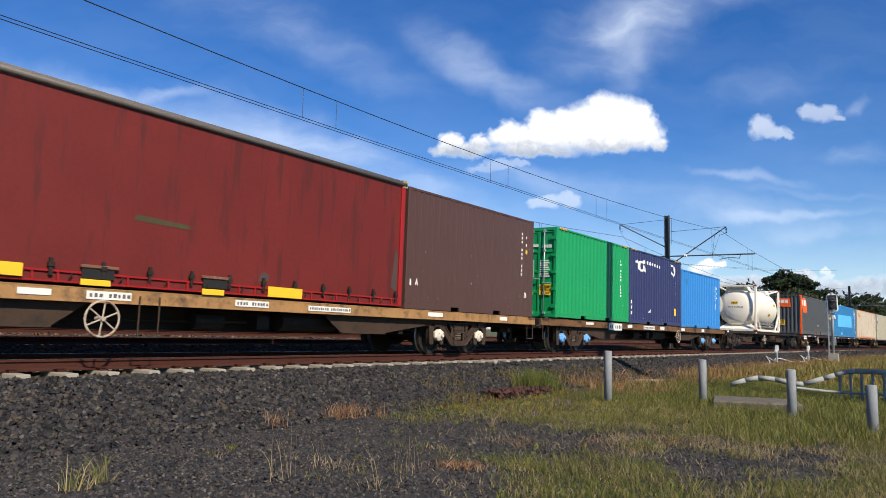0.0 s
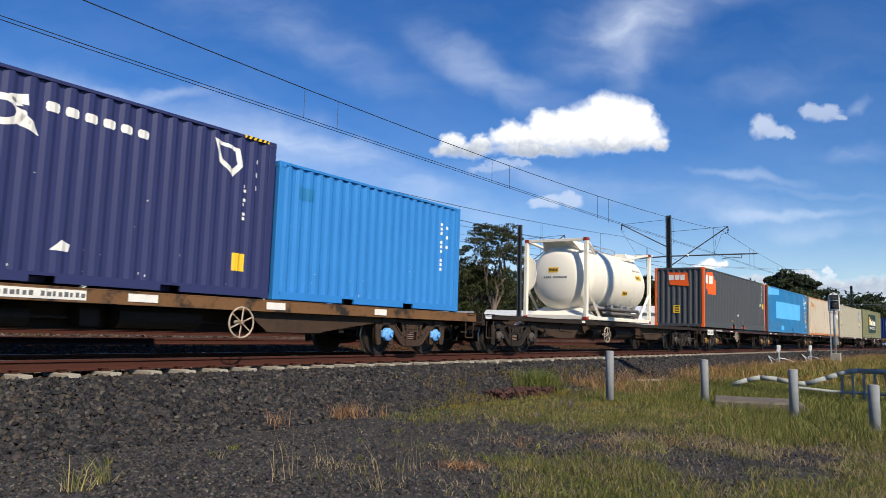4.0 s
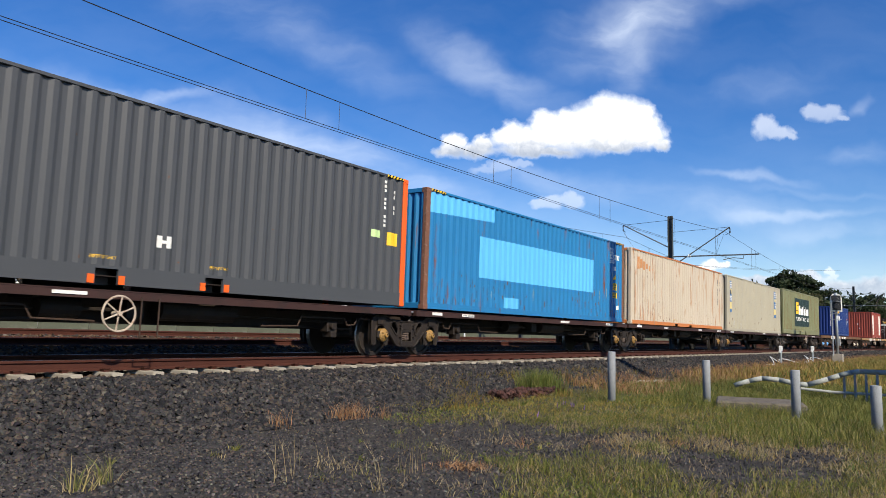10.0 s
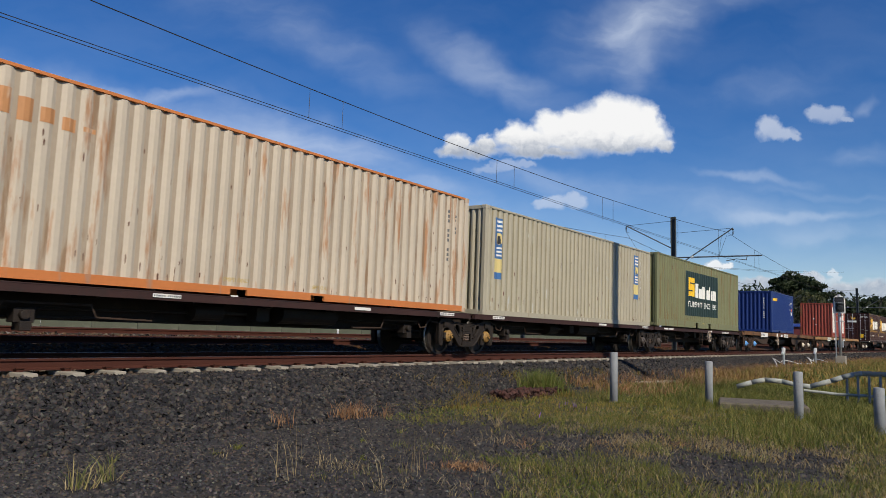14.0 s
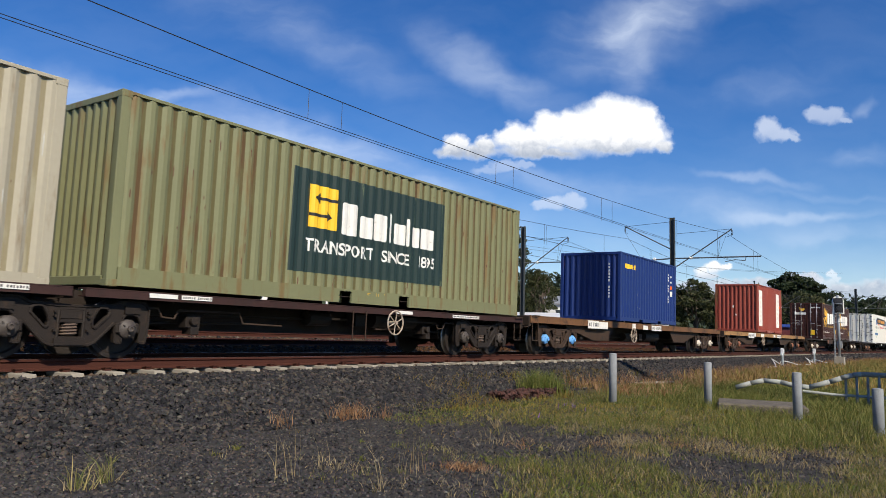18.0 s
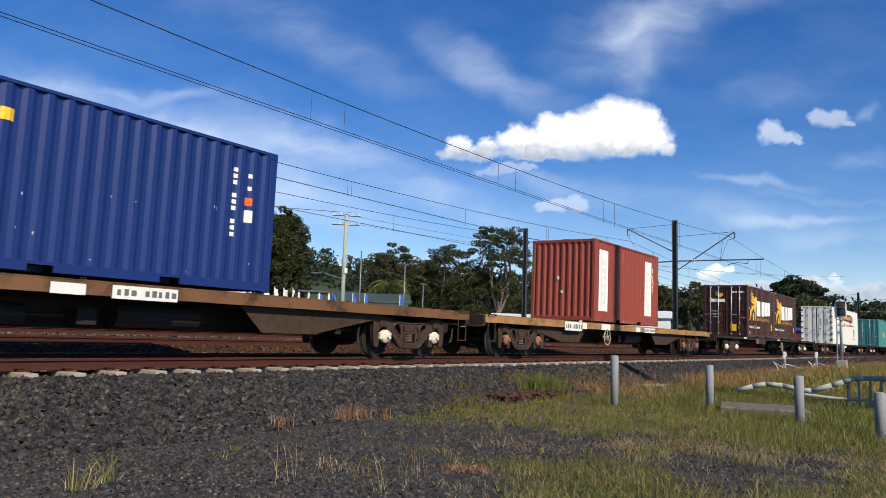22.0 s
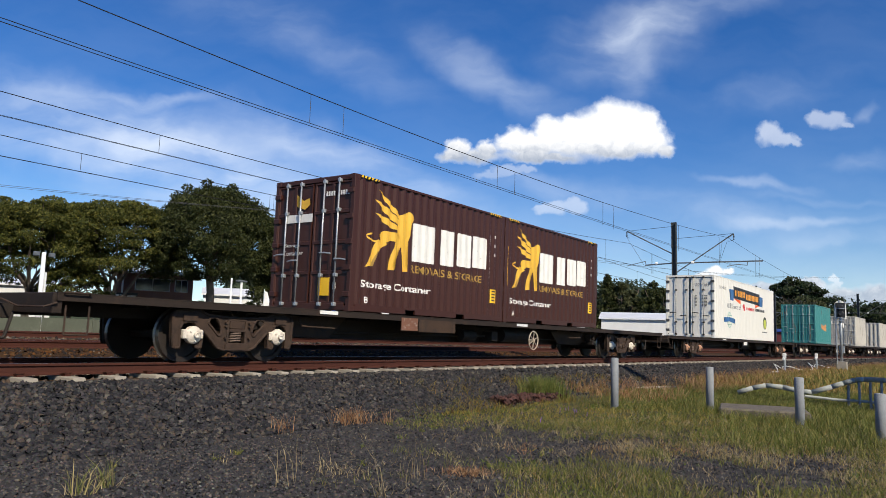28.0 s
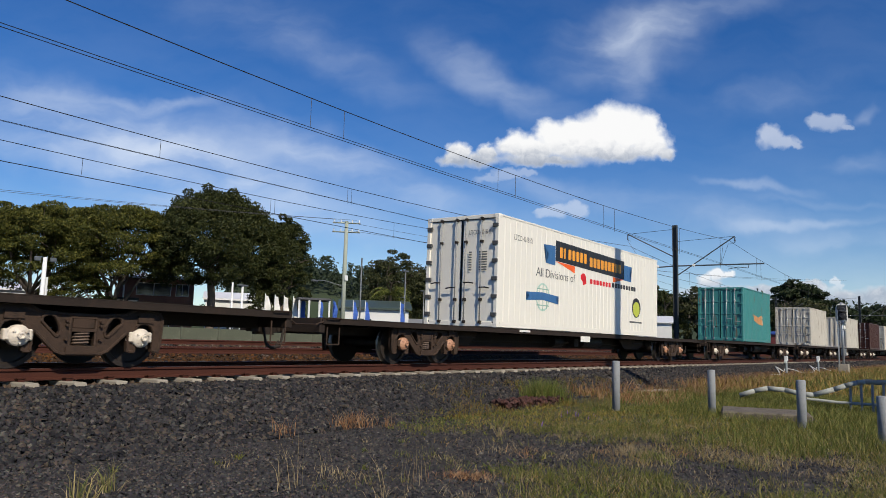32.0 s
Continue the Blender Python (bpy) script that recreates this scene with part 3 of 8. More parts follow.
def wagon(name, label, s0, s1, bogies, floor, sillm, style, cap, wheels=(), steps=(), plates=(), bogm=None, belly=0.45, wheelbase=1.8, ends=(1, 1), rim=None, first_cap=""):
    """A container flat wagon from s0 to s1; bogies are the train places of the bogie centres."""
    mid = (s0 + s1) / 2
    a, b = s0 - mid, s1 - mid
    bx = [v - mid for v in bogies]
    top = new(name)
    tagged(top, label, "flat wagon")
    h = {"deck": 0.21, "slim": 0.12, "pack": 0.13}[style]
    for y in (-1, 1):
        bm = bmesh.new()
        yy = y * 1.20
        box(bm, a + 0.05, b - 0.05, yy - 0.045, yy + 0.045, floor - 0.02 - h, floor - 0.02)
        box(bm, a + 0.05, b - 0.05, yy - y * 0.16, yy + y * 0.05, floor - 0.035, floor - 0.018)
        box(bm, a + 0.05, b - 0.05, yy - y * 0.16, yy + y * 0.05, floor - 0.02 - h, floor - 0.005 - h)
        part("side_sill", bm, sillm, top)
    lo, hi = min(bx + [a + 1.5]) if style != "pack" or ends[0] else a - 0.3, max(bx)
    bm = bmesh.new()
    zt = floor - 0.05
    for y in (-0.42, 0.42):
        plate(bm, [(a + 0.1, zt), (a + 0.1, zt - 0.30), (lo + 1.25, zt - 0.30), (lo + 2.2, belly), (hi - 2.2, belly), (hi - 1.25, zt - 0.30), (b - 0.1, zt - 0.30), (b - 0.1, zt)], y - 0.012, y + 0.012)
    box(bm, lo + 2.2, hi - 2.2, -0.50, 0.50, belly - 0.02, belly)
    part("centre_sill", bm, BROWN if cap == "dark" and style == "slim" else STEEL, top, "deep fish-bellied centre sill")
    if style != "pack":
        zs, yg = (floor - 0.14, 1.02 if cap == "dark" else 0.72) if style == "slim" else (floor - h - 0.03, 1.10)
        for y in (-yg, yg):
            for e, w in ((lo, 1), (hi, -1)):
                bm = bmesh.new()
                plate(bm, [(e + w * 1.05, zs), (e + w * 1.2, zs - 0.10), (e + w * 3.0, belly + 0.03), (e + w * 4.4, belly + 0.03), (e + w * 4.9, zs)], y - 0.01, y + 0.01)
                box(bm, *sorted((e + w * 3.0, e + w * 4.4)), y - 0.045, y + 0.045, belly + 0.01, belly + 0.032)
                part("side_gusset", bm, BROWN, top, "brown tapering side gusset plate")
    # Closed deck plate added to keep sunlight off the underframe.
    if style != "pack" and cap != "dark":
        part("deck", boxes((a + 0.12, b - 0.12, -1.03, 1.03, floor - 0.058, floor - 0.04)), STEEL, top, "worn dark steel deck, added to shade the underframe")
    n = max(4, int((hi - lo) / 1.6))
    for i in range(n + 1):
        x = lo + (hi - lo) * i / n
        part("cross_bearer", boxes((x - 0.03, x + 0.03, -1.15, 1.15, floor - 0.18, floor - 0.065)), STEEL, top)
    for x, on in ((a, ends[0]), (b, ends[1])):
        w = 1 if x < 0 else -1
        if on:
            bm = bmesh.new()
            box(bm, *sorted((x, x + w * 0.14)), -1.22, 1.22, floor - 0.32, floor - 0.03)
            box(bm, *sorted((x, x + w * 1.6)), -1.14, 1.14, floor - 0.06, floor - 0.035)
            part("end_sill", bev(bm, 0.01), STEEL, top)
    for x, on, w in ((a, ends[0], -1), (b, ends[1], 1)):
        if on:
            coupler(top, x, w)
            bm = bmesh.new()
            step_frame(bm, x - w * 0.35, -1.24, 0.42, floor - 0.2, 0.34)
            rods(bm, [(x - w * 0.14, -1.24, floor - 0.05), (x - w * 0.14, -1.30, floor - 0.02), (x - w * 0.5, -1.30, floor - 0.02), (x - w * 0.5, -1.24, floor - 0.05)], 0.012)
            part("step", bm, CAST, top, "steel shunter's step")
    for x in bx:
        bogie(top, x, CAPS[first_cap if first_cap and x == bx[0] else cap], bogm or CAST, wheelbase)
    for x, z in wheels:
        bm = bmesh.new()
        handwheel(bm, x - mid, -1.32, z)
        part("handwheel", bm, rim or mat_rim(), top, "rusty spoked brake handwheel")
    for x, w in steps:
        bm = bmesh.new()
        step_frame(bm, x - mid, -1.28, 0.34, floor - 0.1, w)
        part("step", bm, CAST, top)
    bm = bmesh.new()
    rod(bm, (0.4, -0.72, 0.66), (1.9, -0.72, 0.66), 0.19, n=16)
    rod(bm, (-1.5, -0.68, 0.62), (-0.9, -0.68, 0.62), 0.15, n=14)
    rod(bm, (-0.9, -0.68, 0.62), (-0.3, -0.68, 0.62), 0.03, n=6)
    rods(bm, [(lo + 1.5, -0.5, 0.55), (-1.4, -0.6, 0.6)], 0.02)
    rods(bm, [(1.9, -0.6, 0.6), (hi - 1.5, -0.5, 0.55)], 0.02)
    box(bm, -0.2, 0.1, -0.85, -0.55, 0.5, 0.75)
    if style == "pack":
        bmesh.ops.translate(bm, verts=bm.verts[:], vec=(0, 0, 0.14))
    part("brake_gear", bm, CAST_DARK, top, "brake cylinder, air tank and rods")
    zp = 0.66 if style == "pack" else 0.74
    for e, w in ((lo, 1), (hi, -1)):
        if hi - lo < 8:
            break
        x = e + w * 2.35
        bm = bmesh.new()
        box(bm, x - 0.14, x + 0.14, -1.0, -0.78, zp - 0.16, zp + 0.04)
        box(bm, x - 0.07, x + 0.09, -1.05, -0.8, zp - 0.27, zp - 0.14)
        rod(bm, (x - 0.02, -1.08, zp - 0.05), (x - 0.02, -0.8, zp - 0.05), 0.07, n=10)
        rods(bm, [(x + 0.12, -0.9, zp), (x + 0.3, -0.95, zp + 0.08), (x + 0.55, -0.95, zp + 0.08)], 0.018)
        part("control_valve", bev(bm, 0.012), CAST_DARK, top, "dark brake control valve with pipes")
        bm = bmesh.new()
        rods(bm, [(x + w * d, -1.04, zp + z) for d, z in ((-1.1, 0.12), (-0.7, 0.14), (-0.62, 0.0), (-0.4, -0.02), (-0.32, 0.12), (0.9, 0.12), (1.0, -0.06), (1.9, -0.08))], 0.016)
        part("brake_pipe", bm, CAST, top, "bent brake pipe along the sill")
        bm = bmesh.new()
        rods(bm, [(e + w * 1.35, -0.62, 0.40), (e + w * 1.45, -0.66, zp + 0.1)], 0.028)
        rods(bm, [(e + w * 1.4, -0.64, 0.56), (x + w * 1.6, -0.7, 0.60)], 0.022)
        part("brake_lever", bm, CAST_DARK, top)
    for x, on, w in ((a, ends[0], -1), (b, ends[1], 1)):
        if on:
            bm = bmesh.new()
            rods(bm, [(x - w * 0.05, -1.26, 0.86), (x + w * 0.10, -1.2, 0.80), (x + w * 0.14, -0.5, 0.80), (x + w * 0.22, -0.16, 0.90)], 0.014)
            part("uncoupling_lever", bm, CAST, top, "bent uncoupling lever rod")
    for x0, x1, za, zb, pm in plates:
        part("plate", boxes((x0 - mid, x1 - mid, -1.256, -1.250, za, zb)), pm, top, "white stencilled plate")
    MOVERS.append((top, mid, 0.0))
    return top


_rim = []


def mat_rim():
    if not _rim:
        _rim.append(mat("rusty_pale_rim", (0.42, 0.34, 0.26), 0.6, second=(0.2, 0.1, 0.05), amount=0.45))
    return _rim[0]


# ---- the train ----
RED_CURTAIN = paint("faded_red_curtain", (0.135, 0.016, 0.012), 0.45, 0.6, 0.25, (0.088, 0.015, 0.012))
BROWN_BOX = paint("brown_container_paint", (0.080, 0.040, 0.032), 0.1)
GREEN_BOX = paint("green_container_paint", (0.008, 0.27, 0.085), 0.05, 0.4)
NAVY_BOX = paint("navy_container_paint", (0.028, 0.034, 0.105), 0.12)
SKY_BOX = paint("sky_blue_container_paint", (0.03, 0.20, 0.52), 0.05)
TANK_WHITE = paint("cream_tank_paint", (0.78, 0.72, 0.60), 0.1, 0.4, 0.05, (0.5, 0.4, 0.28))
GREY_BOX = paint("grey_container_paint", (0.062, 0.065, 0.070), 0.0, 0.45, 0.06, None)
ORANGE = paint("orange_paint", (0.80, 0.115, 0.015), 0.0, 0.45, 0.06, None)
BLUE_BOX = paint("bright_blue_container_paint", (0.018, 0.165, 0.37), 0.28)
CREAM_BOX = paint("weathered_cream_container_paint", (0.49, 0.42, 0.325), 0.40, 0.55, 0.12, (0.38, 0.2, 0.1))
KHAKI_BOX = paint("grey_green_container_paint", (0.37, 0.335, 0.25), 0.26, 0.55, 0.1, (0.25, 0.2, 0.13))
OLIVE_BOX = paint("olive_green_container_paint", (0.175, 0.18, 0.092), 0.42, 0.55, 0.12, (0.17, 0.12, 0.05))
COBALT_BOX = paint("cobalt_container_paint", (0.010, 0.028, 0.135), 0.1)
BRICK_BOX = paint("brick_red_container_paint", (0.25, 0.05, 0.032), 0.28, 0.5, 0.1, (0.35, 0.13, 0.08))
CHOCO_BOX = paint("chocolate_container_paint", (0.048, 0.0165, 0.0115), 0.0, 0.4, 0.06, None)
WHITE_BOX = paint("white_reefer_paint", (0.74, 0.71, 0.63), 0.14, 0.4, 0.05, (0.5, 0.45, 0.36))
DULL_WHITE = paint("grimy_white_container_paint", (0.46, 0.43, 0.37), 0.4, 0.55, 0.15, (0.22, 0.18, 0.13))
TEAL_BOX = paint("teal_container_paint", (0.045, 0.20, 0.195), 0.3)
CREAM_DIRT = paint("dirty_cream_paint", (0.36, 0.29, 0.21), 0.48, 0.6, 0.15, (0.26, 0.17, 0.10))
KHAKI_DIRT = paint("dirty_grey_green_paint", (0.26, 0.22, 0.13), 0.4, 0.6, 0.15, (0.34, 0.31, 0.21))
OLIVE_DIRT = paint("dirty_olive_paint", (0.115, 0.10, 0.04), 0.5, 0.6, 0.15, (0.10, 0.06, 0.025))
RUST_STEEL = mat("rusty_post_steel", (0.16, 0.07, 0.04), 0.75, 0, 0.3, 5, 40, 0.3, (0.32, 0.25, 0.2), 0.35, 0.15)
ORANGE_RAIL = paint("orange_brown_rail", (0.50, 0.17, 0.05), 0.3, 0.6, 0.15, (0.3, 0.2, 0.14))

wagon("flat_wagon", "tan-silled flat wagon carrying a red curtain box and brown container", -106.4, -86.4, (-102.7, -90.22), 1.06, TAN, "deck", "white", wheels=((-99.87, 0.60),), steps=((-99.1, 0.34),))
wagon("flat_wagon", "tan-silled container flat wagon with blue axle caps carrying three containers", -86.1, -65.9, (-83.45, -68.45), 1.06, DIRTY_TAN, "deck", "blue", wheels=((-73.6, 0.62),))
wagon("flat_wagon", "grimy dark brown skeletal flat wagon carrying a tank container", -65.6, -46.95, (-63.63, -48.83), 1.06, STEEL, "slim", "dark", wheels=((-57.7, 0.60),), bogm=CAST_DARK)
packs = ((-46.6, -33.45, (-44.5, -33.45)), (-33.35, -20.5, (-20.45,)), (-20.4, -7.6, (-7.55,)), (-7.5, 5.45, (5.5,)), (5.55, 18.35, (16.43,)))
for i, (a, b, bg) in enumerate(packs):
    wagon("articulated_wagon", "dark steel platform of a five-part articulated container wagon", a, b, bg, 1.06, MAROON, "pack", "gold" if i < 3 else "dark", wheels=((-40.63, 0.70),) if i == 0 else ((12.52, 0.74),) if i == 4 else (),
          steps=((-40.1, 0.3),) if i == 0 else ((11.4, 0.4),) if i == 4 else (), bogm=CAST_DARK, belly=0.46 if i == 4 else 0.56, wheelbase=1.72, ends=(i == 0, i == 4))
wagon("flat_wagon", "brown-silled flat wagon carrying one cobalt container at mid deck", 18.75, 38.1, (20.87, 35.87), 1.16, RUSTY_TAN, "deck", "white", wheels=((26.5, 0.68),), first_cap="blue")
wagon("flat_wagon", "tan-silled flat wagon with rusty axle caps carrying a brick red container", 38.8, 58.6, (41.04, 56.02), 1.14, TAN, "deck", "rust", wheels=((46.45, 0.66),))
wagon("flat_wagon", "long grimy dark flat wagon carrying two chocolate brown containers", 59.5, 84.0, (62.78, 80.09), 1.03, STEEL, "slim", "white", wheels=((73.05, 0.55),))
wagon("flat_wagon", "long grimy dark flat wagon carrying a white refrigerated container", 84.75, 109.0, (88.38, 105.5), 0.96, STEEL, "slim", "tanc")
wagon("flat_wagon", "grimy dark flat wagon carrying a teal container", 109.7, 128.9, (112.5, 126.1), 1.0, STEEL, "slim", "white")
wagon("flat_wagon", "grimy dark flat wagon carrying a white container", 129.6, 145.4, (132.2, 142.8), 1.0, STEEL, "slim", "white")
wagon("flat_wagon", "grimy dark flat wagon carrying a ribbed white container", 146.0, 160.0, (148.4, 157.5), 1.0, STEEL, "slim", "white")
wagon("flat_wagon", "grimy dark flat wagon carrying brown and pale containers", 160.6, 180.0, (163.2, 177.4), 1.0, STEEL, "slim", "white")

CURTAIN = container("curtain_container", "faded red curtain-sided container with yellow lift labels", -104.92, -92.76, 1.06, 2.83, RED_CURTAIN, pitch=50, depth=0.0)
BROWNC = container("container", "brown twenty-foot container with fine ribs", -92.66, -86.62, 1.04, 2.83, BROWN_BOX, pitch=0.25, depth=0.022, pockets=(-1.0, 1.0))
GREENC = container("container", "bright green corrugated container with closed doors", -85.1, -79.06, 1.08, 2.86, GREEN_BOX, end="doors", pockets=(-1.0, 1.0))
NAVYC = container("container", "navy blue container with white swirl emblem", -79.0, -72.94, 1.06, 2.88, NAVY_BOX, pockets=(-1.0, 1.0))
SKYC = container("container", "plain sky blue standard-height container", -72.84, -66.8, 1.05, 2.6, SKY_BOX, pockets=(-1.0, 1.0))
GREYC = container("container", "dark grey corrugated container with orange corner posts and orange emblem", -45.97, -33.75, 1.10, 2.9, GREY_BOX, posts=ORANGE, endpitch=0.27, lower=0.3, pockets=(-0.95, 0.95))
BLUEC = container("container", "bright blue container with lighter patches and rusty corner post", -33.02, -20.82, 1.08, 2.9, BLUE_BOX, posts=RUST_STEEL, endpitch=0.22)
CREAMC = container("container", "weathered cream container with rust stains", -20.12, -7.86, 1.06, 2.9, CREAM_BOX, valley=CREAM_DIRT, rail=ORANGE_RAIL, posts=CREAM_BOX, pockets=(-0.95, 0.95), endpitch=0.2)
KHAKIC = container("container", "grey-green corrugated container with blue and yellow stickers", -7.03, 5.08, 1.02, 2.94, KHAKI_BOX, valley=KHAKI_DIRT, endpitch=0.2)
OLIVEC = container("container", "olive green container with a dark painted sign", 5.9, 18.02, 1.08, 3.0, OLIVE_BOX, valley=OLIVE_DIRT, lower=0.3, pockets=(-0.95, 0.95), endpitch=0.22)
COBALTC = container("container", "cobalt blue corrugated container with a small yellow emblem", 25.42, 31.5, 1.18, 2.55, COBALT_BOX, pockets=(-1.0, 1.0))
BRICKC = container("container", "brick red corrugated container with two white panels", 45.57, 51.63, 1.17, 2.82, BRICK_BOX, posts=paint("rust_streaked_brick_paint", (0.25, 0.05, 0.032), 0.52, 0.6, 0.15, (0.16, 0.075, 0.03)), pockets=(-1.0, 1.0))
KENTS = []
for a in (65.42, 71.53):
    KENTS.append(container("container", "chocolate brown removals container with gold and white emblem", a, a + 6.05, 1.02, 2.88, CHOCO_BOX, end="doors", pockets=(-1.0, 1.0)))
REEFERC = container("reefer_container", "white refrigerated container with ribbed sides and closed doors", 91.22, 103.35, 0.95, 3.1, WHITE_BOX, end="doors", pitch=0.3, depth=0.012, door="flat", enddark=CAST_DARK, rodm=POSTGREY)
TEALC = container("container", "teal container with rust-orange emblem and closed doors", 116.2, 122.2, 1.0, 2.95, TEAL_BOX, end="doors")
container("container", "dirty white container with panelled doors", 134.0, 139.9, 1.0, 2.8, DULL_WHITE, end="doors")
container("container", "pale ribbed container on a dark flat wagon", 148.7, 154.7, 1.0, 2.7, DULL_WHITE, pitch=0.5, depth=0.06, endpitch=0.4)
container("container", "dark brown container with closed doors", 161.4, 167.4, 1.0, 2.7, CHOCO_BOX, end="doors")
container("container", "pale container with panelled doors", 171.0, 177.0, 1.0, 2.7, DULL_WHITE, end="doors")


# ---- markings and special boxes ----
def lay(top, bm, material, name="marking", label="", lift=0.004):
    """Paint lying on the ribbed near side: an x-z shape is cut at the ribs and pressed on to them."""
    pitch, depth, W, L, H = DIM[top.name]
    bmesh.ops.triangulate(bm, faces=bm.faces[:])
    if bm.verts and pitch < 10:
        lo, hi = min(v.co.x for v in bm.verts), max(v.co.x for v in bm.verts)
        for x in wave_xs(lo - pitch, hi + pitch, pitch):
            if lo + 1e-4 < x < hi - 1e-4:
                bmesh.ops.bisect_plane(bm, geom=bm.verts[:] + bm.edges[:] + bm.faces[:], plane_co=(x, 0, 0), plane_no=(1, 0, 0))
    for v in bm.verts:
        v.co.y = -(W - 0.012 - wave(v.co.x, pitch, depth)) - lift
    return part(name, bm, material, top, label)


def poly(*shapes):
    bm = bmesh.new()
    for pts in shapes:
        bm.faces.new([bm.verts.new((x, 0, z)) for x, z in pts])
    return bm


def blocks(top, spans, material, label, lift=0.008, name="word_block"):
    """Plain blocks in place of a word mark, each a part: from, to, bottom, top."""
    for a, b, z0, z1 in spans:
        lay(top, poly(((a + 0.02, z0), (b - 0.02, z0), (b, z0 + 0.03), (b, z1 - 0.03), (b - 0.02, z1), (a + 0.02, z1), (a, z1 - 0.03), (a, z0 + 0.03))), material, name, label, lift)


def rect(x0, x1, z0, z1):
    return ((x0, z0), (x1, z0), (x1, z1), (x0, z1))


def words(text, x0, x1, z0, z1, bold=0.0):
    """Lettering fitted to a box, as a flat mesh in x and z."""
    cu = bpy.data.curves.new("lettering", "FONT")
    cu.body, cu.offset, cu.resolution_u = text, bold, 3
    ob = bpy.data.objects.new("lettering", cu)
    me = bpy.data.meshes.new_from_object(ob)
    bpy.data.objects.remove(ob)
    bpy.data.curves.remove(cu)
    bm = bmesh.new()
    bm.from_mesh(me)
    bpy.data.meshes.remove(me)
    xs, ys = [v.co.x for v in bm.verts], [v.co.y for v in bm.verts]
    for v in bm.verts:
        v.co = ((v.co.x - min(xs)) / (max(xs) - min(xs)) * (x1 - x0) + x0, 0, (v.co.y - min(ys)) / (max(ys) - min(ys)) * (z1 - z0) + z0)
    return bm


def on_end(top, bm, material, name="marking", label="", out=0.004):
    """Turn an x-z shape to lie on the end that looks down the line; x becomes minus y."""
    pitch, depth, W, L, H = DIM[top.name]
    for v in bm.verts:
        v.co = (-L / 2 + 0.01 - out, -v.co.x, v.co.z)
    return part(name, bm, material, top, label)


def code_bars(top, x, z0, z1, n, w=0.07, m=None):
    h = (z1 - z0) / n
    lay(top, poly(*[rect(x, x + w * (0.5 if i % 4 == 3 else 1), z0 + i * h + 0.2 * h, z0 + i * h + 0.85 * h) for i in range(n) if i not in (n // 3, n // 3 * 2 + 1)]), m or WHITE, "code", "white stencilled code")


def hazard(top):
    """Yellow and black stripes on the top rail beside the corners."""
    pitch, depth, W, L, H = DIM[top.name]
    for x in (-L / 2 + 0.19, L / 2 - 0.75):
        part("hazard_stripe", boxes((x, x + 0.56, -W - 0.002, -W + 0.02, H - 0.058, H - 0.003)), YELLOW, top, "yellow and black warning stripe")
        bm = bmesh.new()
        for k in range(5):
            a = x + 0.03 + k * 0.11
            plate(bm, [(a, H - 0.056), (a + 0.05, H - 0.056), (a + 0.08, H - 0.005), (a + 0.03, H - 0.005)], -W - 0.006, -W - 0.003)
        part("hazard_bars", bm, BLACK, top, "black slanting bars")


GOLD = paint("gold_paint", (0.72, 0.42, 0.05), 0.0, 0.45, 0.15, None)
DULLGOLD = paint("dull_gold_paint", (0.36, 0.22, 0.05), 0.0, 0.5, 0.15, None)
PALEBLUE = paint("pale_blue_patch", (0.10, 0.42, 0.78), 0.1, 0.45, 0.08, (0.05, 0.28, 0.6))
SIGNGREEN = paint("dark_green_sign_paint", (0.018, 0.035, 0.032), 0.22, 0.5, 0.15, (0.22, 0.26, 0.13))
RUSTMARK = paint("faded_rust_lettering", (0.46, 0.22, 0.09), 0.35, 0.6, 0.2, (0.62, 0.53, 0.40))
REDP = paint("bright_red_paint", (0.62, 0.015, 0.02), 0.0, 0.45, 0.05, None)
BLUEP = paint("banner_blue_paint", (0.04, 0.13, 0.3), 0.0, 0.45, 0.05, None)
LIME = paint("lime_paint", (0.45, 0.5, 0.06), 0.0, 0.45, 0.05, None)
GREYP = paint("grey_lettering_paint", (0.12, 0.12, 0.12), 0.0, 0.5, 0.1, None)
PALEGREEN = paint("pale_green_label", (0.5, 0.68, 0.3), 0.0, 0.5, 0.1, None)

# curtain box
RED_STEEL = paint("glossy_red_steel", (0.30, 0.012, 0.012), 0.1, 0.35, 0.12, (0.12, 0.02, 0.02))
GREYRAIL = mat("grey_brown_roof_rail", (0.11, 0.095, 0.08), 0.6, second=(0.1, 0.07, 0.05), amount=0.4)
bm = bmesh.new()
rod(bm, (-6.05, -1.215, 2.80), (6.05, -1.215, 2.80), 0.055, n=12)
box(bm, -6.05, 6.05, -1.22, -1.14, 2.74, 2.88)
part("roof_rail", bm, GREYRAIL, CURTAIN, "grey-brown curtain runner rail", True)
part("corner_cap", bev(boxes((5.93, 6.09, -1.25, -1.1, 2.72, 2.9)), 0.01), paint("olive_cap", (0.3, 0.27, 0.12), 0.2), CURTAIN)
bm = bmesh.new()
box(bm, -6.0, 5.95, -1.245, -1.222, 0.17, 0.20)
box(bm, -6.0, 5.95, -1.245, -1.222, 0.03, 0.055)
for i in range(34):
    box(bm, -5.9 + i * 0.35, -5.87 + i * 0.35, -1.243, -1.222, 0.05, 0.175)
part("lower_tray", bm, RED_STEEL, CURTAIN, "glossy red lashing rail")
part("end_post", bev(boxes((5.9, 6.02, -1.245, -1.2, 0.02, 2.74)), 0.01), RED_STEEL, CURTAIN)
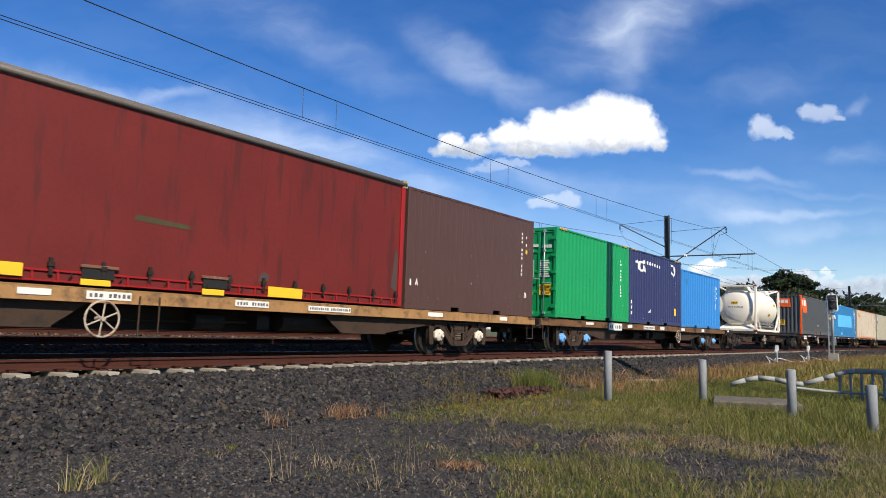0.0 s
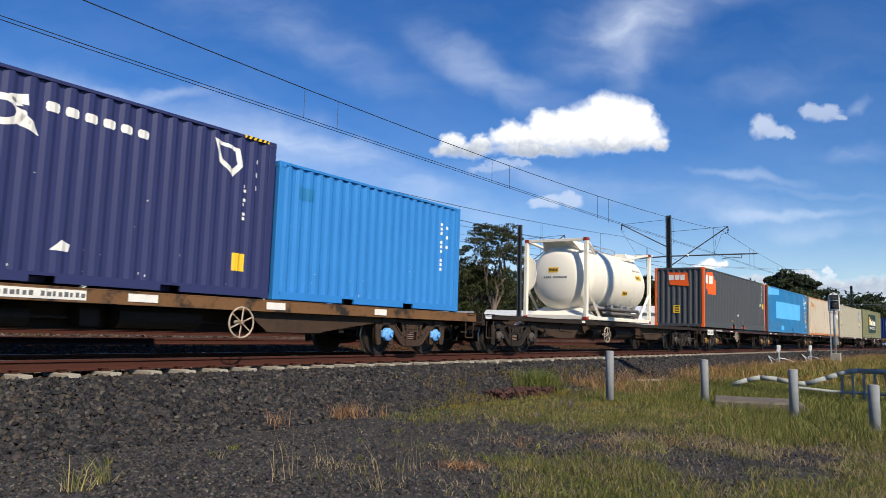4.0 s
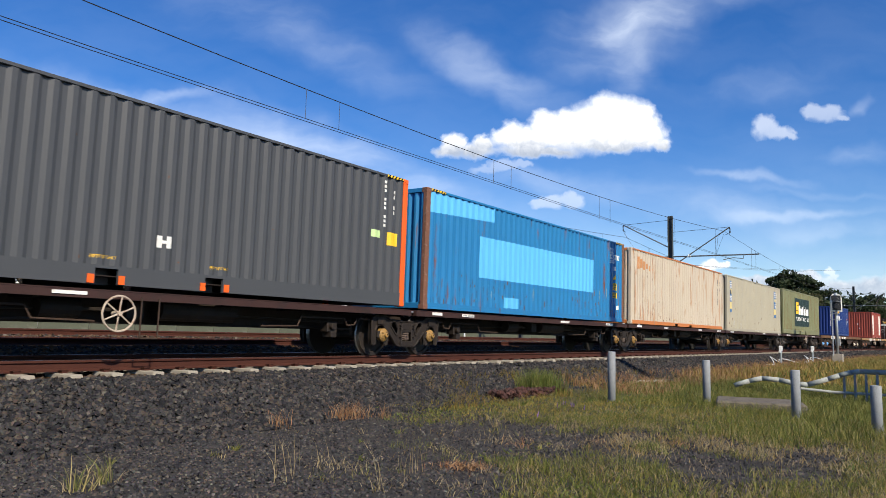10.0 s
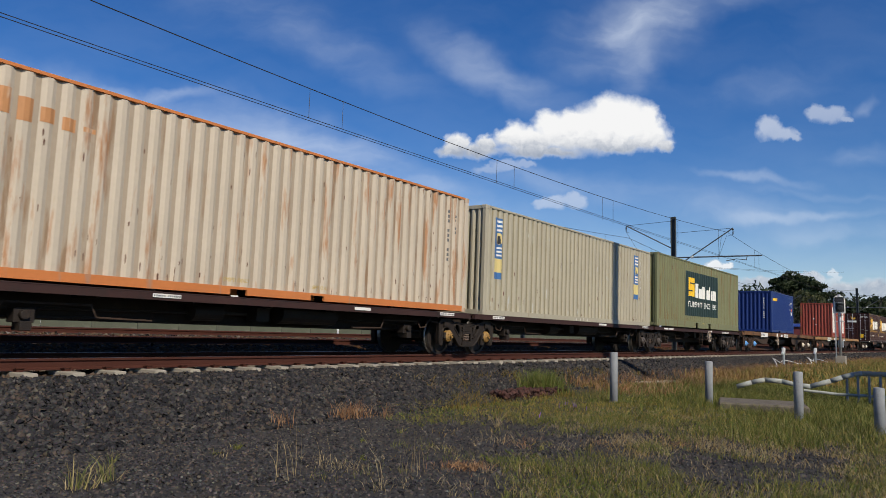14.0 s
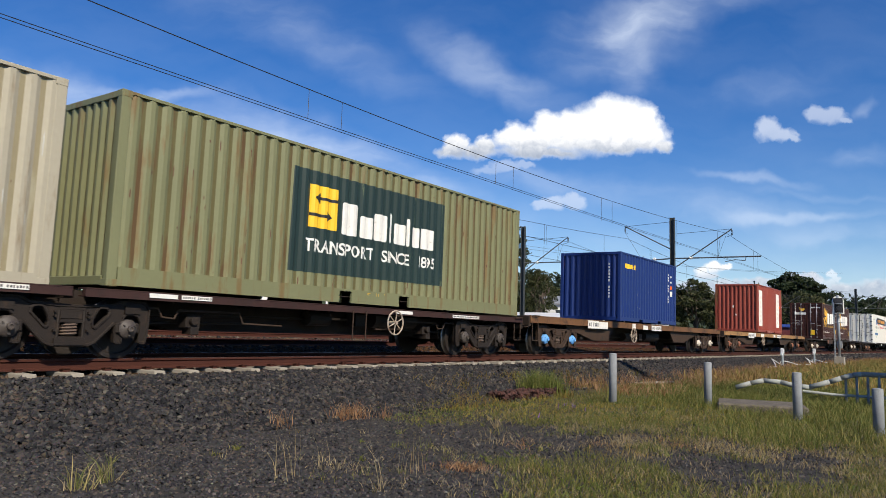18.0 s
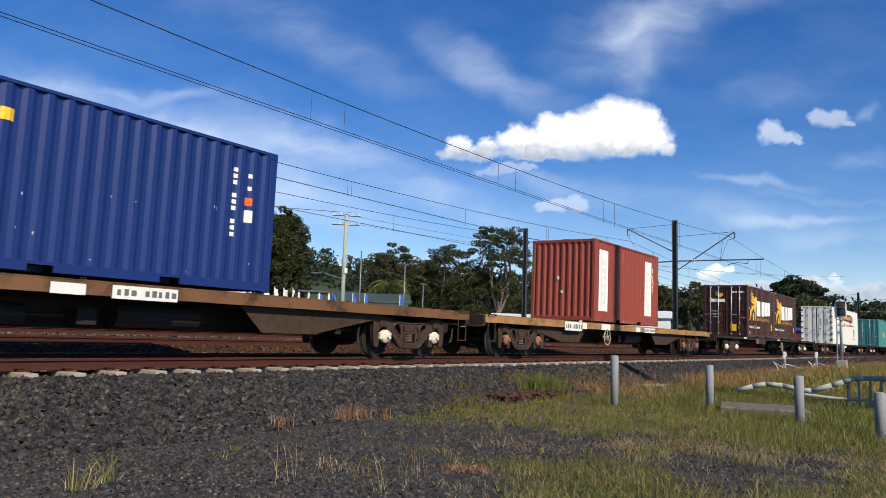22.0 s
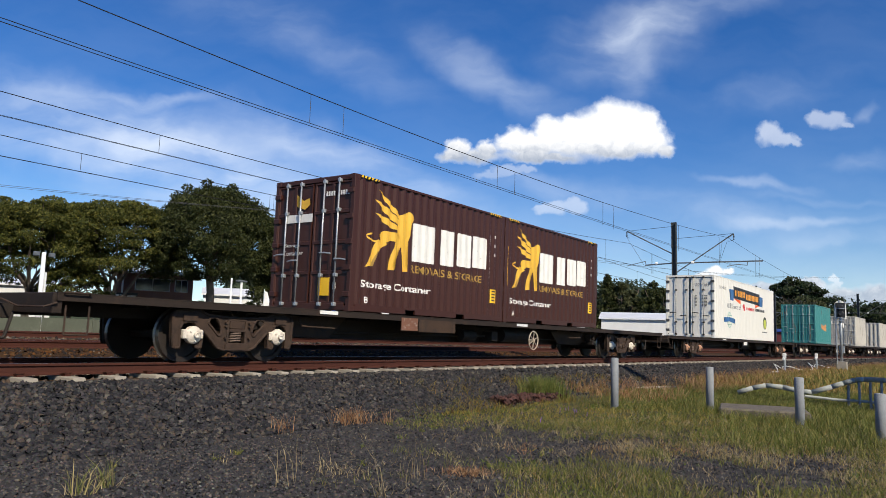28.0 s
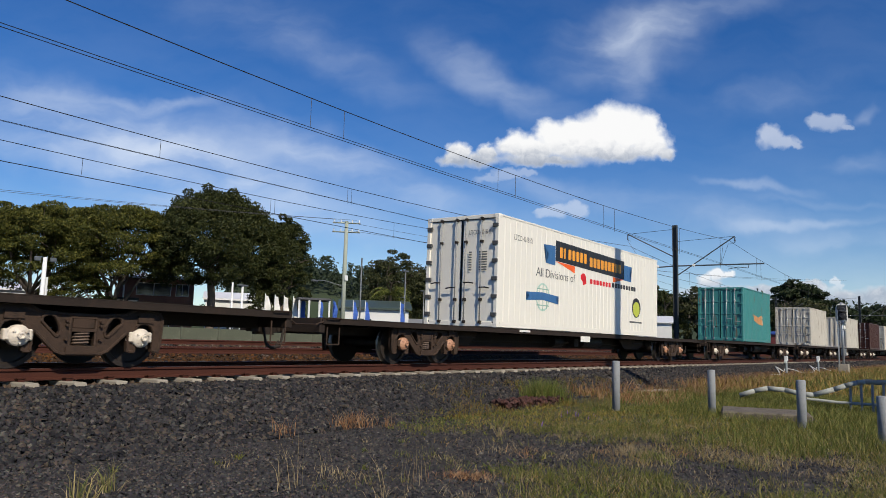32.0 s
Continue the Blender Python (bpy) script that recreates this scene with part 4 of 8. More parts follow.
for i in range(16):
    x = -5.6 + i * 0.76
    bm = bmesh.new()
    box(bm, x - 0.025, x + 0.025, -1.262, -1.23, 0.12, 0.36)
    box(bm, x - 0.045, x + 0.045, -1.275, -1.23, 0.24, 0.30)
    rods(bm, [(x + 0.25, -1.26, 0.08), (x + 0.3, -1.275, 0.17)], 0.01)
    part("buckle", bm, CAST_DARK, CURTAIN, "dark strap buckle")
for x0, x1, z0, z1 in ((-2.75, -2.18, 0.06, 0.25), (-1.38, -0.93, 0.0, 0.1), (0.68, 1.12, -0.02, 0.09), (2.09, 2.93, 0.02, 0.22), (-5.2, -4.6, 0.02, 0.22)):
    part("lift_plate", bev(boxes((x0, x1, -1.285, -1.262, z0 + 0.01, z1)), 0.005), YELLOW, CURTAIN, "yellow lift point plate")
for x0, x1 in ((-1.36, -0.86), (0.70, 1.2)):
    # Thin black panel paints the pocket's inner shade on the face.
    part("pocket", boxes((x0, x1, -1.25, -1.246, 0.11, 0.26)), HOLE_SHADE, CURTAIN, "flat black panel standing for a shaded fork pocket")
    part("pocket_lip", bev(boxes((x0 - 0.02, x1 + 0.06, -1.27, -1.22, 0.26, 0.31)), 0.008), RUST_STEEL, CURTAIN)
STAIN = paint("dark_curtain_stain", (0.07, 0.045, 0.04), 0.3, 0.7, 0.2, (0.2, 0.05, 0.04))
for pts in (((5.66, 0.45), (5.86, 0.3), (5.88, 1.2), (5.78, 1.32)), ((1.9, 0.3), (2.12, 0.3), (2.16, 0.42), (2.02, 0.48), (1.92, 0.4))):
    lay(CURTAIN, poly(pts), STAIN, "stain", "dark rubbed stain")
MOSS = paint("faded_green_smear", (0.060, 0.050, 0.022), 0.45, 0.7, 0.2, (0.11, 0.018, 0.013))
lay(CURTAIN, poly(((-0.6, 1.06), (0.45, 1.02), (0.5, 1.1), (-0.55, 1.15))), MOSS, "stain", "faded green smear")

# brown box
lay(BROWNC, poly(rect(-2.97, -2.81, 0.55, 0.7)), WHITE, "label")
lay(BROWNC, words("A", -2.67, -2.54, 0.56, 0.72, 0.02), WHITE)
lay(BROWNC, words("B", 2.51, 2.64, 0.55, 0.7, 0.02), WHITE)
code_bars(BROWNC, 2.30, 1.15, 2.44, 11)
code_bars(BROWNC, 2.55, 2.02, 2.46, 4)
lay(BROWNC, poly(rect(2.54, 2.65, 1.82, 1.94)), YELLOW, "label")

# green box
hazard(GREENC)
code_bars(GREENC, 2.2, 0.9, 2.3, 12)
on_end(GREENC, poly(*[rect(0.30 + 0.07 * i, 0.355 + 0.07 * i, 2.24, 2.33) for i in range(4)], *[rect(0.68 + 0.06 * i, 0.725 + 0.06 * i, 2.2, 2.3) for i in range(6)]), WHITE, "code", out=-0.005)
on_end(GREENC, poly(*[rect(a, b, 1.28 + 0.07 * i, 1.32 + 0.07 * i) for i in range(8) for a, b in ((0.2, 0.42), (0.62, 0.98 - 0.04 * (i % 3)))]), WHITE, "code", out=-0.005)
on_end(GREENC, poly(rect(0.62, 1.02, 0.70, 1.04)), YELLOW, "label", out=0.001)
on_end(GREENC, words("CAUTION", 0.66, 0.98, 0.94, 1.01, 0.01), BLACK, out=0.004)
on_end(GREENC, words("CONTAINER", 0.66, 0.98, 0.73, 0.80, 0.01), BLACK, out=0.004)
on_end(GREENC, words("9'6\" HIGH", 0.66, 0.98, 0.835, 0.905, 0.01), BLACK, out=0.004)

# navy box: a swirl emblem and a word-shaped band
def disc(cx, cz, rx, rz, n=14, a0=0.0, a1=2 * math.pi):
    return [(cx + rx * math.cos(a0 + (a1 - a0) * i / n), cz + rz * math.sin(a0 + (a1 - a0) * i / n)) for i in range(n if a1 - a0 > 6.2 else n + 1)]


hazard(NAVYC)
lay(NAVYC, poly(disc(-1.75, 2.28, 0.36, 0.22)), WHITE, "emblem", "white swirl emblem")
lay(NAVYC, poly(disc(-1.72, 2.28, 0.20, 0.12), ((-1.55, 2.36), (-1.35, 2.40), (-1.4, 2.32))), NAVY_BOX, "emblem_gap", "", 0.007)
lay(NAVYC, poly(((-2.36, 2.4), (-2.0, 2.3), (-2.0, 2.44), (-2.2, 2.5)), ((-1.5, 2.12), (-1.2, 2.02), (-1.3, 2.2), (-1.45, 2.3)), ((-1.65, 2.5), (-1.4, 2.56), (-1.38, 2.4), (-1.6, 2.42))), WHITE, "emblem_tail")
blocks(NAVYC, [(-1.15 + 0.28 * i, -0.95 + 0.28 * i, 2.40 - 0.01 * i, 2.54 - 0.012 * i) for i in range(6)], WHITE, "small white emblem block", 0.004)
lay(NAVYC, poly(((1.66, 2.68), (2.2, 2.6), (2.28, 2.3), (2.1, 2.08), (1.8, 2.3))), WHITE, "emblem", "white shield emblem")
lay(NAVYC, poly(((1.76, 2.6), (2.12, 2.54), (2.18, 2.32), (2.06, 2.2), (1.86, 2.36))), NAVY_BOX, "emblem_gap", "", 0.007)
for z in (0.34, 0.55, 0.76):
    lay(NAVYC, poly(((-2.92, z), (-2.76, z + 0.01), (-2.74, z + 0.12), (-2.86, z + 0.15))), WHITE, "label")
lay(NAVYC, poly(((-0.92, 0.48), (-0.66, 0.47), (-0.64, 0.58), (-0.78, 0.63))), WHITE, "label")
lay(NAVYC, poly(rect(2.18, 2.45, 0.45, 0.76)), YELLOW, "label", "yellow warning label")
code_bars(NAVYC, 2.34, 1.34, 2.0, 8)
code_bars(NAVYC, 2.58, 1.9, 2.5, 5, 0.05)
lay(SKYC, poly(rect(-2.49, -2.06, 1.95, 2.2)), BLUE_BOX, "patch", "darker blue repainted square")
code_bars(SKYC, 2.2, 0.95, 2.15, 11)
code_bars(SKYC, 2.45, 1.5, 2.1, 5, 0.05)

# grey box
hazard(GREYC)
lay(GREYC, poly(((-5.74, 2.66), (-4.66, 2.76), (-4.14, 2.35), (-4.12, 1.66), (-5.36, 1.62), (-5.76, 2.04))), ORANGE, "emblem", "orange cut-corner emblem")
blocks(GREYC, ((-5.70, -5.36, 2.15, 2.56), (-5.28, -4.92, 2.15, 2.56), (-4.85, -4.55, 2.15, 2.56)), WHITE, "white emblem block")
on_end(GREYC, poly(((-0.52, 2.66), (0.42, 2.64), (0.5, 1.98), (-0.46, 2.05))), ORANGE, "emblem", "orange emblem", out=0.006)
for x0, x1 in ((-0.5, -0.25), (-0.2, 0.03), (0.08, 0.3)):
    on_end(GREYC, poly(rect(x0, x1, 2.28, 2.54)), WHITE, "emblem_block", "white word mark block", out=0.011)
on_end(GREYC, poly(rect(-0.27, 0.06, 0.66, 1.04)), YELLOW, "label", "yellow warning label", out=0.008)
on_end(GREYC, poly(*[rect(-0.2, 0.0, 0.72 + 0.08 * i, 0.76 + 0.08 * i) for i in range(4)]), BLACK, "label_bars", out=0.013)
lay(GREYC, poly(rect(-0.16, -0.06, 0.66, 0.85), rect(0.0, 0.1, 0.66, 0.85), rect(-0.07, 0.01, 0.73, 0.78)), WHITE, "label")
lay(GREYC, poly(rect(5.46, 5.8, 1.33, 1.62)), YELLOW, "label", "yellow warning label")
lay(GREYC, poly(rect(4.93, 5.22, 1.46, 1.62)), PALEGREEN, "label", "pale green label")
lay(GREYC, words("EMPTY LIFT ONLY", -1.22, -0.82, 0.40, 0.45), YELLOW)
lay(GREYC, words("EMPTY LIFT ONLY", 0.85, 1.25, 0.40, 0.45), YELLOW)
code_bars(GREYC, 5.28, 1.7, 2.76, 11)
code_bars(GREYC, 5.6, 2.0, 2.7, 6)
for x in (-1.2, -0.72, 0.72, 1.2):
    part("pocket_guard", boxes((x - 0.05, x + 0.05, -1.235, -1.222, 0.03, 0.16)), ORANGE, GREYC, "orange pocket guard")

# bright blue box
hazard(BLUEC)
lay(BLUEC, poly(((-3.69, 0.92), (3.47, 0.95), (3.47, 2.06), (-3.69, 2.01))), PALEBLUE, "patch", "paler blue painted-over panel")
lay(BLUEC, poly(((-5.9, 2.33), (-3.04, 2.46), (-3.04, 2.82), (-5.9, 2.82))), PALEBLUE, "patch", "paler blue painted-over panel")
lay(BLUEC, poly(rect(-2.46, -1.65, 0.18, 0.47)), PALEBLUE, "patch", "paler blue painted-over panel")
lay(BLUEC, poly(rect(4.83, 5.20, 2.45, 2.64), rect(4.82, 5.74, 2.25, 2.42), rect(4.83, 5.25, 2.1, 2.22)), WHITE, "label", "white number panel")
lay(BLUEC, words("AKIU", 4.86, 5.17, 2.48, 2.61, 0.01), BLUE_BOX, "lettering", "", 0.008)
lay(BLUEC, words("148223 8", 4.85, 5.70, 2.27, 2.40, 0.01), BLUE_BOX, "lettering", "", 0.008)
lay(BLUEC, words("45G1", 4.86, 5.2, 2.12, 2.2, 0.01), BLUE_BOX, "lettering", "", 0.008)
lay(BLUEC, poly(((5.17, 1.52), (5.43, 1.52), (5.30, 1.70))), YELLOW, "label", "yellow warning triangle")
lay(BLUEC, poly(rect(5.07, 5.5, 1.14, 1.40), rect(5.05, 5.52, 0.86, 1.06)), YELLOW, "label", "yellow height labels")
lay(BLUEC, words("2.9 HIGH", 5.10, 5.47, 1.29, 1.38, 0.01), BLACK, "lettering", "", 0.008)
lay(BLUEC, words("9'6\"", 5.10, 5.35, 1.17, 1.26, 0.01), BLACK, "lettering", "", 0.008)
lay(BLUEC, words("CAUTION", 5.09, 5.48, 0.97, 1.04, 0.01), BLACK, "lettering", "", 0.008)
lay(BLUEC, poly(rect(5.1, 5.46, 0.89, 0.93)), BLACK, "label_bar", "", 0.008)
lay(BLUEC, poly(rect(5.49, 5.62, 0.45, 0.6), rect(5.22, 5.37, 1.85, 2.0)), WHITE, "label")

# cream box
lay(CREAMC, poly(*[rect(-5.4 + 0.3 * i, -5.2 + 0.3 * i, 2.15 + 0.05 * (i % 2), 2.62 - 0.07 * i) for i in range(6)]), RUSTMARK, "faded_letters", "faded rust-coloured word mark")
lay(CREAMC, words("EMPTY ONLY", -1.25, -0.72, 0.24, 0.31), paint("ochre_lettering", (0.42, 0.28, 0.04), 0.2), "lettering")
lay(CREAMC, words("EMPTY ONLY", 0.82, 1.24, 0.24, 0.31), paint("ochre_lettering", (0.42, 0.28, 0.04), 0.2), "lettering")
code_bars(CREAMC, 5.25, 1.2, 2.5, 11, 0.06, GREYP)
code_bars(CREAMC, 5.55, 1.9, 2.5, 6, 0.05, GREYP)
# khaki box stickers
STICK = paint("blue_sticker", (0.05, 0.14, 0.32), 0.15, 0.5, 0.1, (0.36, 0.33, 0.22))
STICKY = paint("pale_yellow_sticker", (0.62, 0.5, 0.2), 0.15, 0.5, 0.1, (0.36, 0.33, 0.22))
for x in (-5.55, 4.40):
    lay(KHAKIC, poly(rect(x, x + 0.42, 1.55, 2.66), rect(x, x + 0.42, 1.0, 1.18)), STICK, "sticker", "faded blue sticker")
    lay(KHAKIC, poly(rect(x, x + 0.42, 1.18, 1.55)), STICKY, "sticker", "pale yellow sticker")
    lay(KHAKIC, poly(disc(x + 0.21, 2.1, 0.16, 0.16)), STICKY, "sticker_disc", "", 0.008)
    lay(KHAKIC, poly(((x + 0.14, 1.96), (x + 0.28, 1.96), (x + 0.25, 2.18), (x + 0.17, 2.18))), BLACK, "sticker_shape", "", 0.012)
    lay(KHAKIC, poly(*[rect(x + 0.06, x + 0.36, 2.3 + 0.12 * i, 2.36 + 0.12 * i) for i in range(3)], *[rect(x + 0.08, x + 0.34, 1.62 + 0.1 * i, 1.67 + 0.1 * i) for i in range(3)]), WHITE, "sticker_bars", "", 0.008)
lay(KHAKIC, words("EMPTY LIFT ONLY", -0.75, 0.52, 0.04, 0.12, 0.01), WHITE, "lettering", "", 0.014)
code_bars(KHAKIC, 5.05, 1.4, 2.6, 11, 0.06)
# olive box sign
lay(OLIVEC, poly(((-2.54, 0.55), (2.44, 0.59), (2.44, 2.57), (-2.52, 2.55))), SIGNGREEN, "sign_field", "dark green painted field, peeling")
lay(OLIVEC, poly(rect(-2.07, -1.31, 1.44, 2.28)), YELLOW, "emblem", "yellow square emblem", 0.008)
lay(OLIVEC, poly(((-1.95, 2.03), (-1.78, 2.14), (-1.78, 2.06), (-1.31, 2.06), (-1.31, 2.0), (-1.78, 2.0), (-1.78, 1.92))), BLACK, "arrow", "black arrow", 0.012)
lay(OLIVEC, poly(((-1.43, 1.69), (-1.6, 1.8), (-1.6, 1.72), (-2.07, 1.72), (-2.07, 1.66), (-1.6, 1.66), (-1.6, 1.58))), BLACK, "arrow", "black arrow", 0.012)
blocks(OLIVEC, [(a, b, 1.40, t) for a, b, t in ((-1.15, -0.68, 2.06), (-0.60, -0.22, 1.86), (-0.14, 0.26, 1.98), (0.34, 0.44, 2.06), (0.52, 0.90, 1.86), (0.98, 1.08, 2.03), (1.16, 1.42, 1.86), (1.50, 1.98, 1.88))], WHITE, "white painted block")
lay(OLIVEC, words("TRANSPORT   SINCE   1895", -2.13, 2.07, 0.96, 1.22, 0.018), WHITE, "lettering", "white painted lettering", 0.008)
lay(OLIVEC, words("EMPTY LIFT ONLY", -0.42, 0.28, 0.195, 0.26), YELLOW, "lettering", "", 0.014)
# cobalt box
lay(COBALTC, poly(*[rect(-2.55 + 0.21 * i, -2.37 + 0.21 * i, 1.98, 2.15) for i in range(5)]), YELLOW, "word_mark", "small yellow word mark blocks")
code_bars(COBALTC, 2.1, 0.9, 2.15, 11, 0.08)
code_bars(COBALTC, 2.42, 1.75, 2.2, 4, 0.07)
lay(COBALTC, poly(rect(2.38, 2.52, 1.5, 1.64)), ORANGE, "label")
lay(COBALTC, poly(rect(2.38, 2.54, 1.2, 1.42)), WHITE, "label")
on_end(COBALTC, poly(*[rect(0.74, 0.8, 0.85 + 0.12 * i, 0.93 + 0.12 * i) for i in range(11) if i != 4]), WHITE, "code", out=0.008)
# brick box
PANELW = paint("chipped_white_panel", (0.72, 0.70, 0.64), 0.2, 0.5, 0.08, (0.45, 0.3, 0.22))
for x0, x1 in ((-2.61, -1.94), (1.62, 2.26)):
    lay(BRICKC, poly(rect(x0, x1, 0.38, 2.49)), PANELW, "panel", "chipped white painted panel")
    lay(BRICKC, poly(*[rect(x0 + 0.2, x1 - 0.2, 0.62 + 0.27 * i, 0.78 + 0.27 * i) for i in range(6)]), paint("ghost_letters", (0.66, 0.61, 0.53), 0.4, 0.5, 0.1, (0.72, 0.7, 0.64)), "ghost_letters", "faded ghost of lettering", 0.008)
lay(BRICKC, poly(rect(-0.5, -0.28, 0.04, 0.12)), WHITE, "label", "", 0.014)
lay(BRICKC, words("Containers International", -0.22, 0.46, 0.045, 0.10), WHITE, "lettering", "", 0.014)
code_bars(BRICKC, 2.42, 1.3, 2.3, 10, 0.05)
lay(BRICKC, poly(rect(2.45, 2.55, 1.6, 1.75)), ORANGE, "label")
on_end(BRICKC, poly(rect(-0.2, -0.12, 1.42, 1.55), rect(-0.05, 0.03, 0.95, 1.05)), WHITE, "label", out=0.008)
def feather(x, z, long, tilt, wide):
    """A curved feather from its root at x, z, sweeping back and up."""
    pts = []
    for k in range(9):
        u = (k if k <= 4 else 8 - k) / 4
        w = wide * math.sin(math.pi * min(0.96, 0.12 + 0.8 * u)) * (0.5 if k <= 4 else -0.5)
        pts.append((x - long * u * math.cos(tilt) - w * math.sin(tilt), z + long * (u * math.sin(tilt) + 0.10 * u * u) + w * math.cos(tilt)))
    return pts


BEAST = (("neck", ((-1.52, 2.2), (-1.54, 1.77), (-1.34, 1.58), (-1.17, 1.62), (-1.11, 1.8), (-1.07, 2.1), (-0.95, 2.19), (-0.97, 2.27), (-1.15, 2.35))),
         ("body", ((-2.18, 1.7), (-2.0, 1.8), (-1.52, 1.81), (-1.34, 1.58), (-1.75, 1.61), (-2.11, 1.49))),
         ("leg", ((-2.22, 1.59), (-1.9, 1.52), (-2.21, 1.31), (-2.4, 1.0), (-2.56, 0.96), (-2.41, 1.26))),
         ("haunch", ((-2.1, 1.53), (-1.93, 1.56), (-2.24, 1.23), (-2.3, 1.0), (-2.42, 0.98), (-2.32, 1.19))),
         ("leg", ((-1.34, 1.68), (-1.15, 1.65), (-1.22, 1.18), (-1.14, 0.98), (-1.34, 0.96), (-1.42, 1.56))),
         ("leg", ((-1.6, 1.65), (-1.38, 1.61), (-1.71, 1.08), (-1.62, 0.97), (-1.81, 0.96), (-1.79, 1.13))),
         ("feather", feather(-1.40, 2.14, 0.94, 0.46, 0.22)), ("feather", feather(-1.40, 2.02, 0.98, 0.32, 0.22)), ("feather", feather(-1.48, 1.90, 0.84, 0.18, 0.17)))
# chocolate boxes: a gold winged-beast outline as plain shapes, white blocks
for n, k in enumerate(KENTS):
    hazard(k)
    bend = [(-2.20 - 0.36 * math.sin(a), 1.62 - 0.085 * math.cos(a)) for a in np.linspace(0, 2.6, 9)]
    lay(k, poly(*[((a[0], a[1] - 0.02), (b[0], b[1] - 0.02), (b[0], b[1] + 0.02), (a[0], a[1] + 0.02)) for a, b in zip(bend, bend[1:])]), GOLD, "tail", "gold curved tail stroke", 0.0045)
    for name, pts in BEAST:
        lay(k, poly(pts), DULLGOLD if name == "haunch" else GOLD, name, "gold beast-shaped emblem piece", 0.0035 if name == "haunch" else 0.006 if name in ("body", "neck") else 0.0045)
    blocks(k, ((-0.98, -0.12, 1.24, 2.12), (0.08, 0.66, 1.26, 2.12), (0.80, 1.40, 1.30, 2.13), (1.52, 2.18, 1.34, 2.15)), WHITE, "large white emblem block", 0.004)
    lay(k, words("REMOVALS  &  STORAGE", -1.02, 1.94, 0.97, 1.15, 0.012), DULLGOLD, "lettering", "dull gold lettering")
    lay(k, words("Storage Container", -2.67, -0.25, 0.48, 0.68, 0.02), WHITE, "lettering", "white lettering")
    lay(k, poly(rect(2.42, 2.70, 0.48, 0.84)), YELLOW, "label", "yellow warning label")
    lay(k, poly(*[rect(2.47, 2.66, 0.53 + 0.08 * i, 0.57 + 0.08 * i) for i in range(4)]), BLACK, "label_bars", "", 0.008)
    lay(k, words("B" if n == 0 else "A", -2.54, -2.45, 0.2, 0.33, 0.02), WHITE, "lettering")
    code_bars(k, 2.3, 1.1, 2.3, 11, 0.06)
    code_bars(k, 2.52, 1.7, 2.3, 5, 0.06)
    if n:
        lay(k, poly(rect(-2.96, -2.82, 1.0, 2.1)), YELLOW, "label", "yellow warning strip")
    on_end(k, poly(((-0.5, 2.28), (-0.25, 2.2), (-0.1, 2.3), (-0.12, 2.45), (-0.3, 2.4), (-0.52, 2.55))), GOLD, "emblem", "gold emblem", out=-0.005)
    on_end(k, poly(rect(-0.86, 0.0, 1.92, 2.10)), WHITE, "word_block", "white emblem block", out=-0.005)
    on_end(k, words("Container", -0.86, -0.24, 1.2, 1.3), WHITE, "lettering", out=-0.005)
    on_end(k, words("Storage", -0.82, -0.36, 1.36, 1.46), WHITE, "lettering", out=-0.005)
    on_end(k, poly(rect(0.28, 0.62, 0.32, 0.70)), YELLOW, "label", "yellow warning label", out=0.002)
    on_end(k, words("B", 0.72, 0.82, 0.45, 0.6, 0.02), WHITE, "lettering", out=0.002)
    on_end(k, poly(*[rect(0.38 + 0.07 * i, 0.43 + 0.07 * i, 2.45, 2.55) for i in range(10) if i != 4]), WHITE, "code", out=-0.005)
# white reefer
lay(REEFERC, poly(((-2.71, 2.15), (2.64, 2.02), (2.68, 2.68), (-2.71, 2.78))), BLACK, "banner", "black banner", 0.006)
lay(REEFERC, poly(((-3.5, 2.57), (-2.73, 2.6), (-2.73, 2.0), (-3.35, 2.02), (-3.15, 2.3)), ((2.68, 2.55), (3.38, 2.54), (3.15, 2.26), (3.32, 1.98), (2.2, 2.0), (2.66, 2.1))), BLUEP, "banner_tail", "blue banner tails", 0.006)
lay(REEFERC, poly(((-2.72, 2.14), (-1.4, 2.1), (-1.4, 1.88)), ((2.64, 2.01), (1.66, 2.03), (1.66, 1.84))), ORANGE, "banner_fold", "orange banner folds", 0.006)
AMBER = paint("amber_paint", (0.72, 0.30, 0.03), 0.0, 0.45, 0.05, None)
blocks(REEFERC, [(-2.45 + 0.285 * i, -2.45 + 0.285 * i + (0.1 if i == 1 else 0.21), 2.27, 2.60) for i in range(7)] + [(-0.30 + 0.30 * i, -0.07 + 0.30 * i, 2.20, 2.52) for i in range(9)], AMBER, "amber banner block", 0.01)
lay(REEFERC, words("All Divisions of", -3.93, -1.36, 1.58, 1.84), GREYP, "lettering", "grey lettering")
lay(REEFERC, poly(disc(-0.75, 1.80, 0.2, 0.14), ((-0.78, 1.54), (-0.52, 1.62), (-0.56, 1.8), (-0.8, 1.7))), REDP, "emblem", "red drop emblem")
blocks(REEFERC, [(-0.23 + 0.25 * i, -0.05 + 0.25 * i, 1.64, 1.80) for i in range(7)], REDP, "red emblem bar", 0.004)
blocks(REEFERC, [(1.57 + 0.25 * i, 1.76 + 0.25 * i, 1.66, 1.82) for i in range(9)], BLACK, "black emblem bar", 0.004)
lay(REEFERC, poly(disc(-3.5, 0.98, 0.42, 0.42, 20)), paint("pale_green_globe", (0.42, 0.58, 0.5), 0.0, 0.45, 0.05, None), "emblem", "pale green globe emblem")
lay(REEFERC, poly(disc(-3.5, 0.98, 0.36, 0.36, 20)), WHITE_BOX, "emblem_inner", "", 0.007)
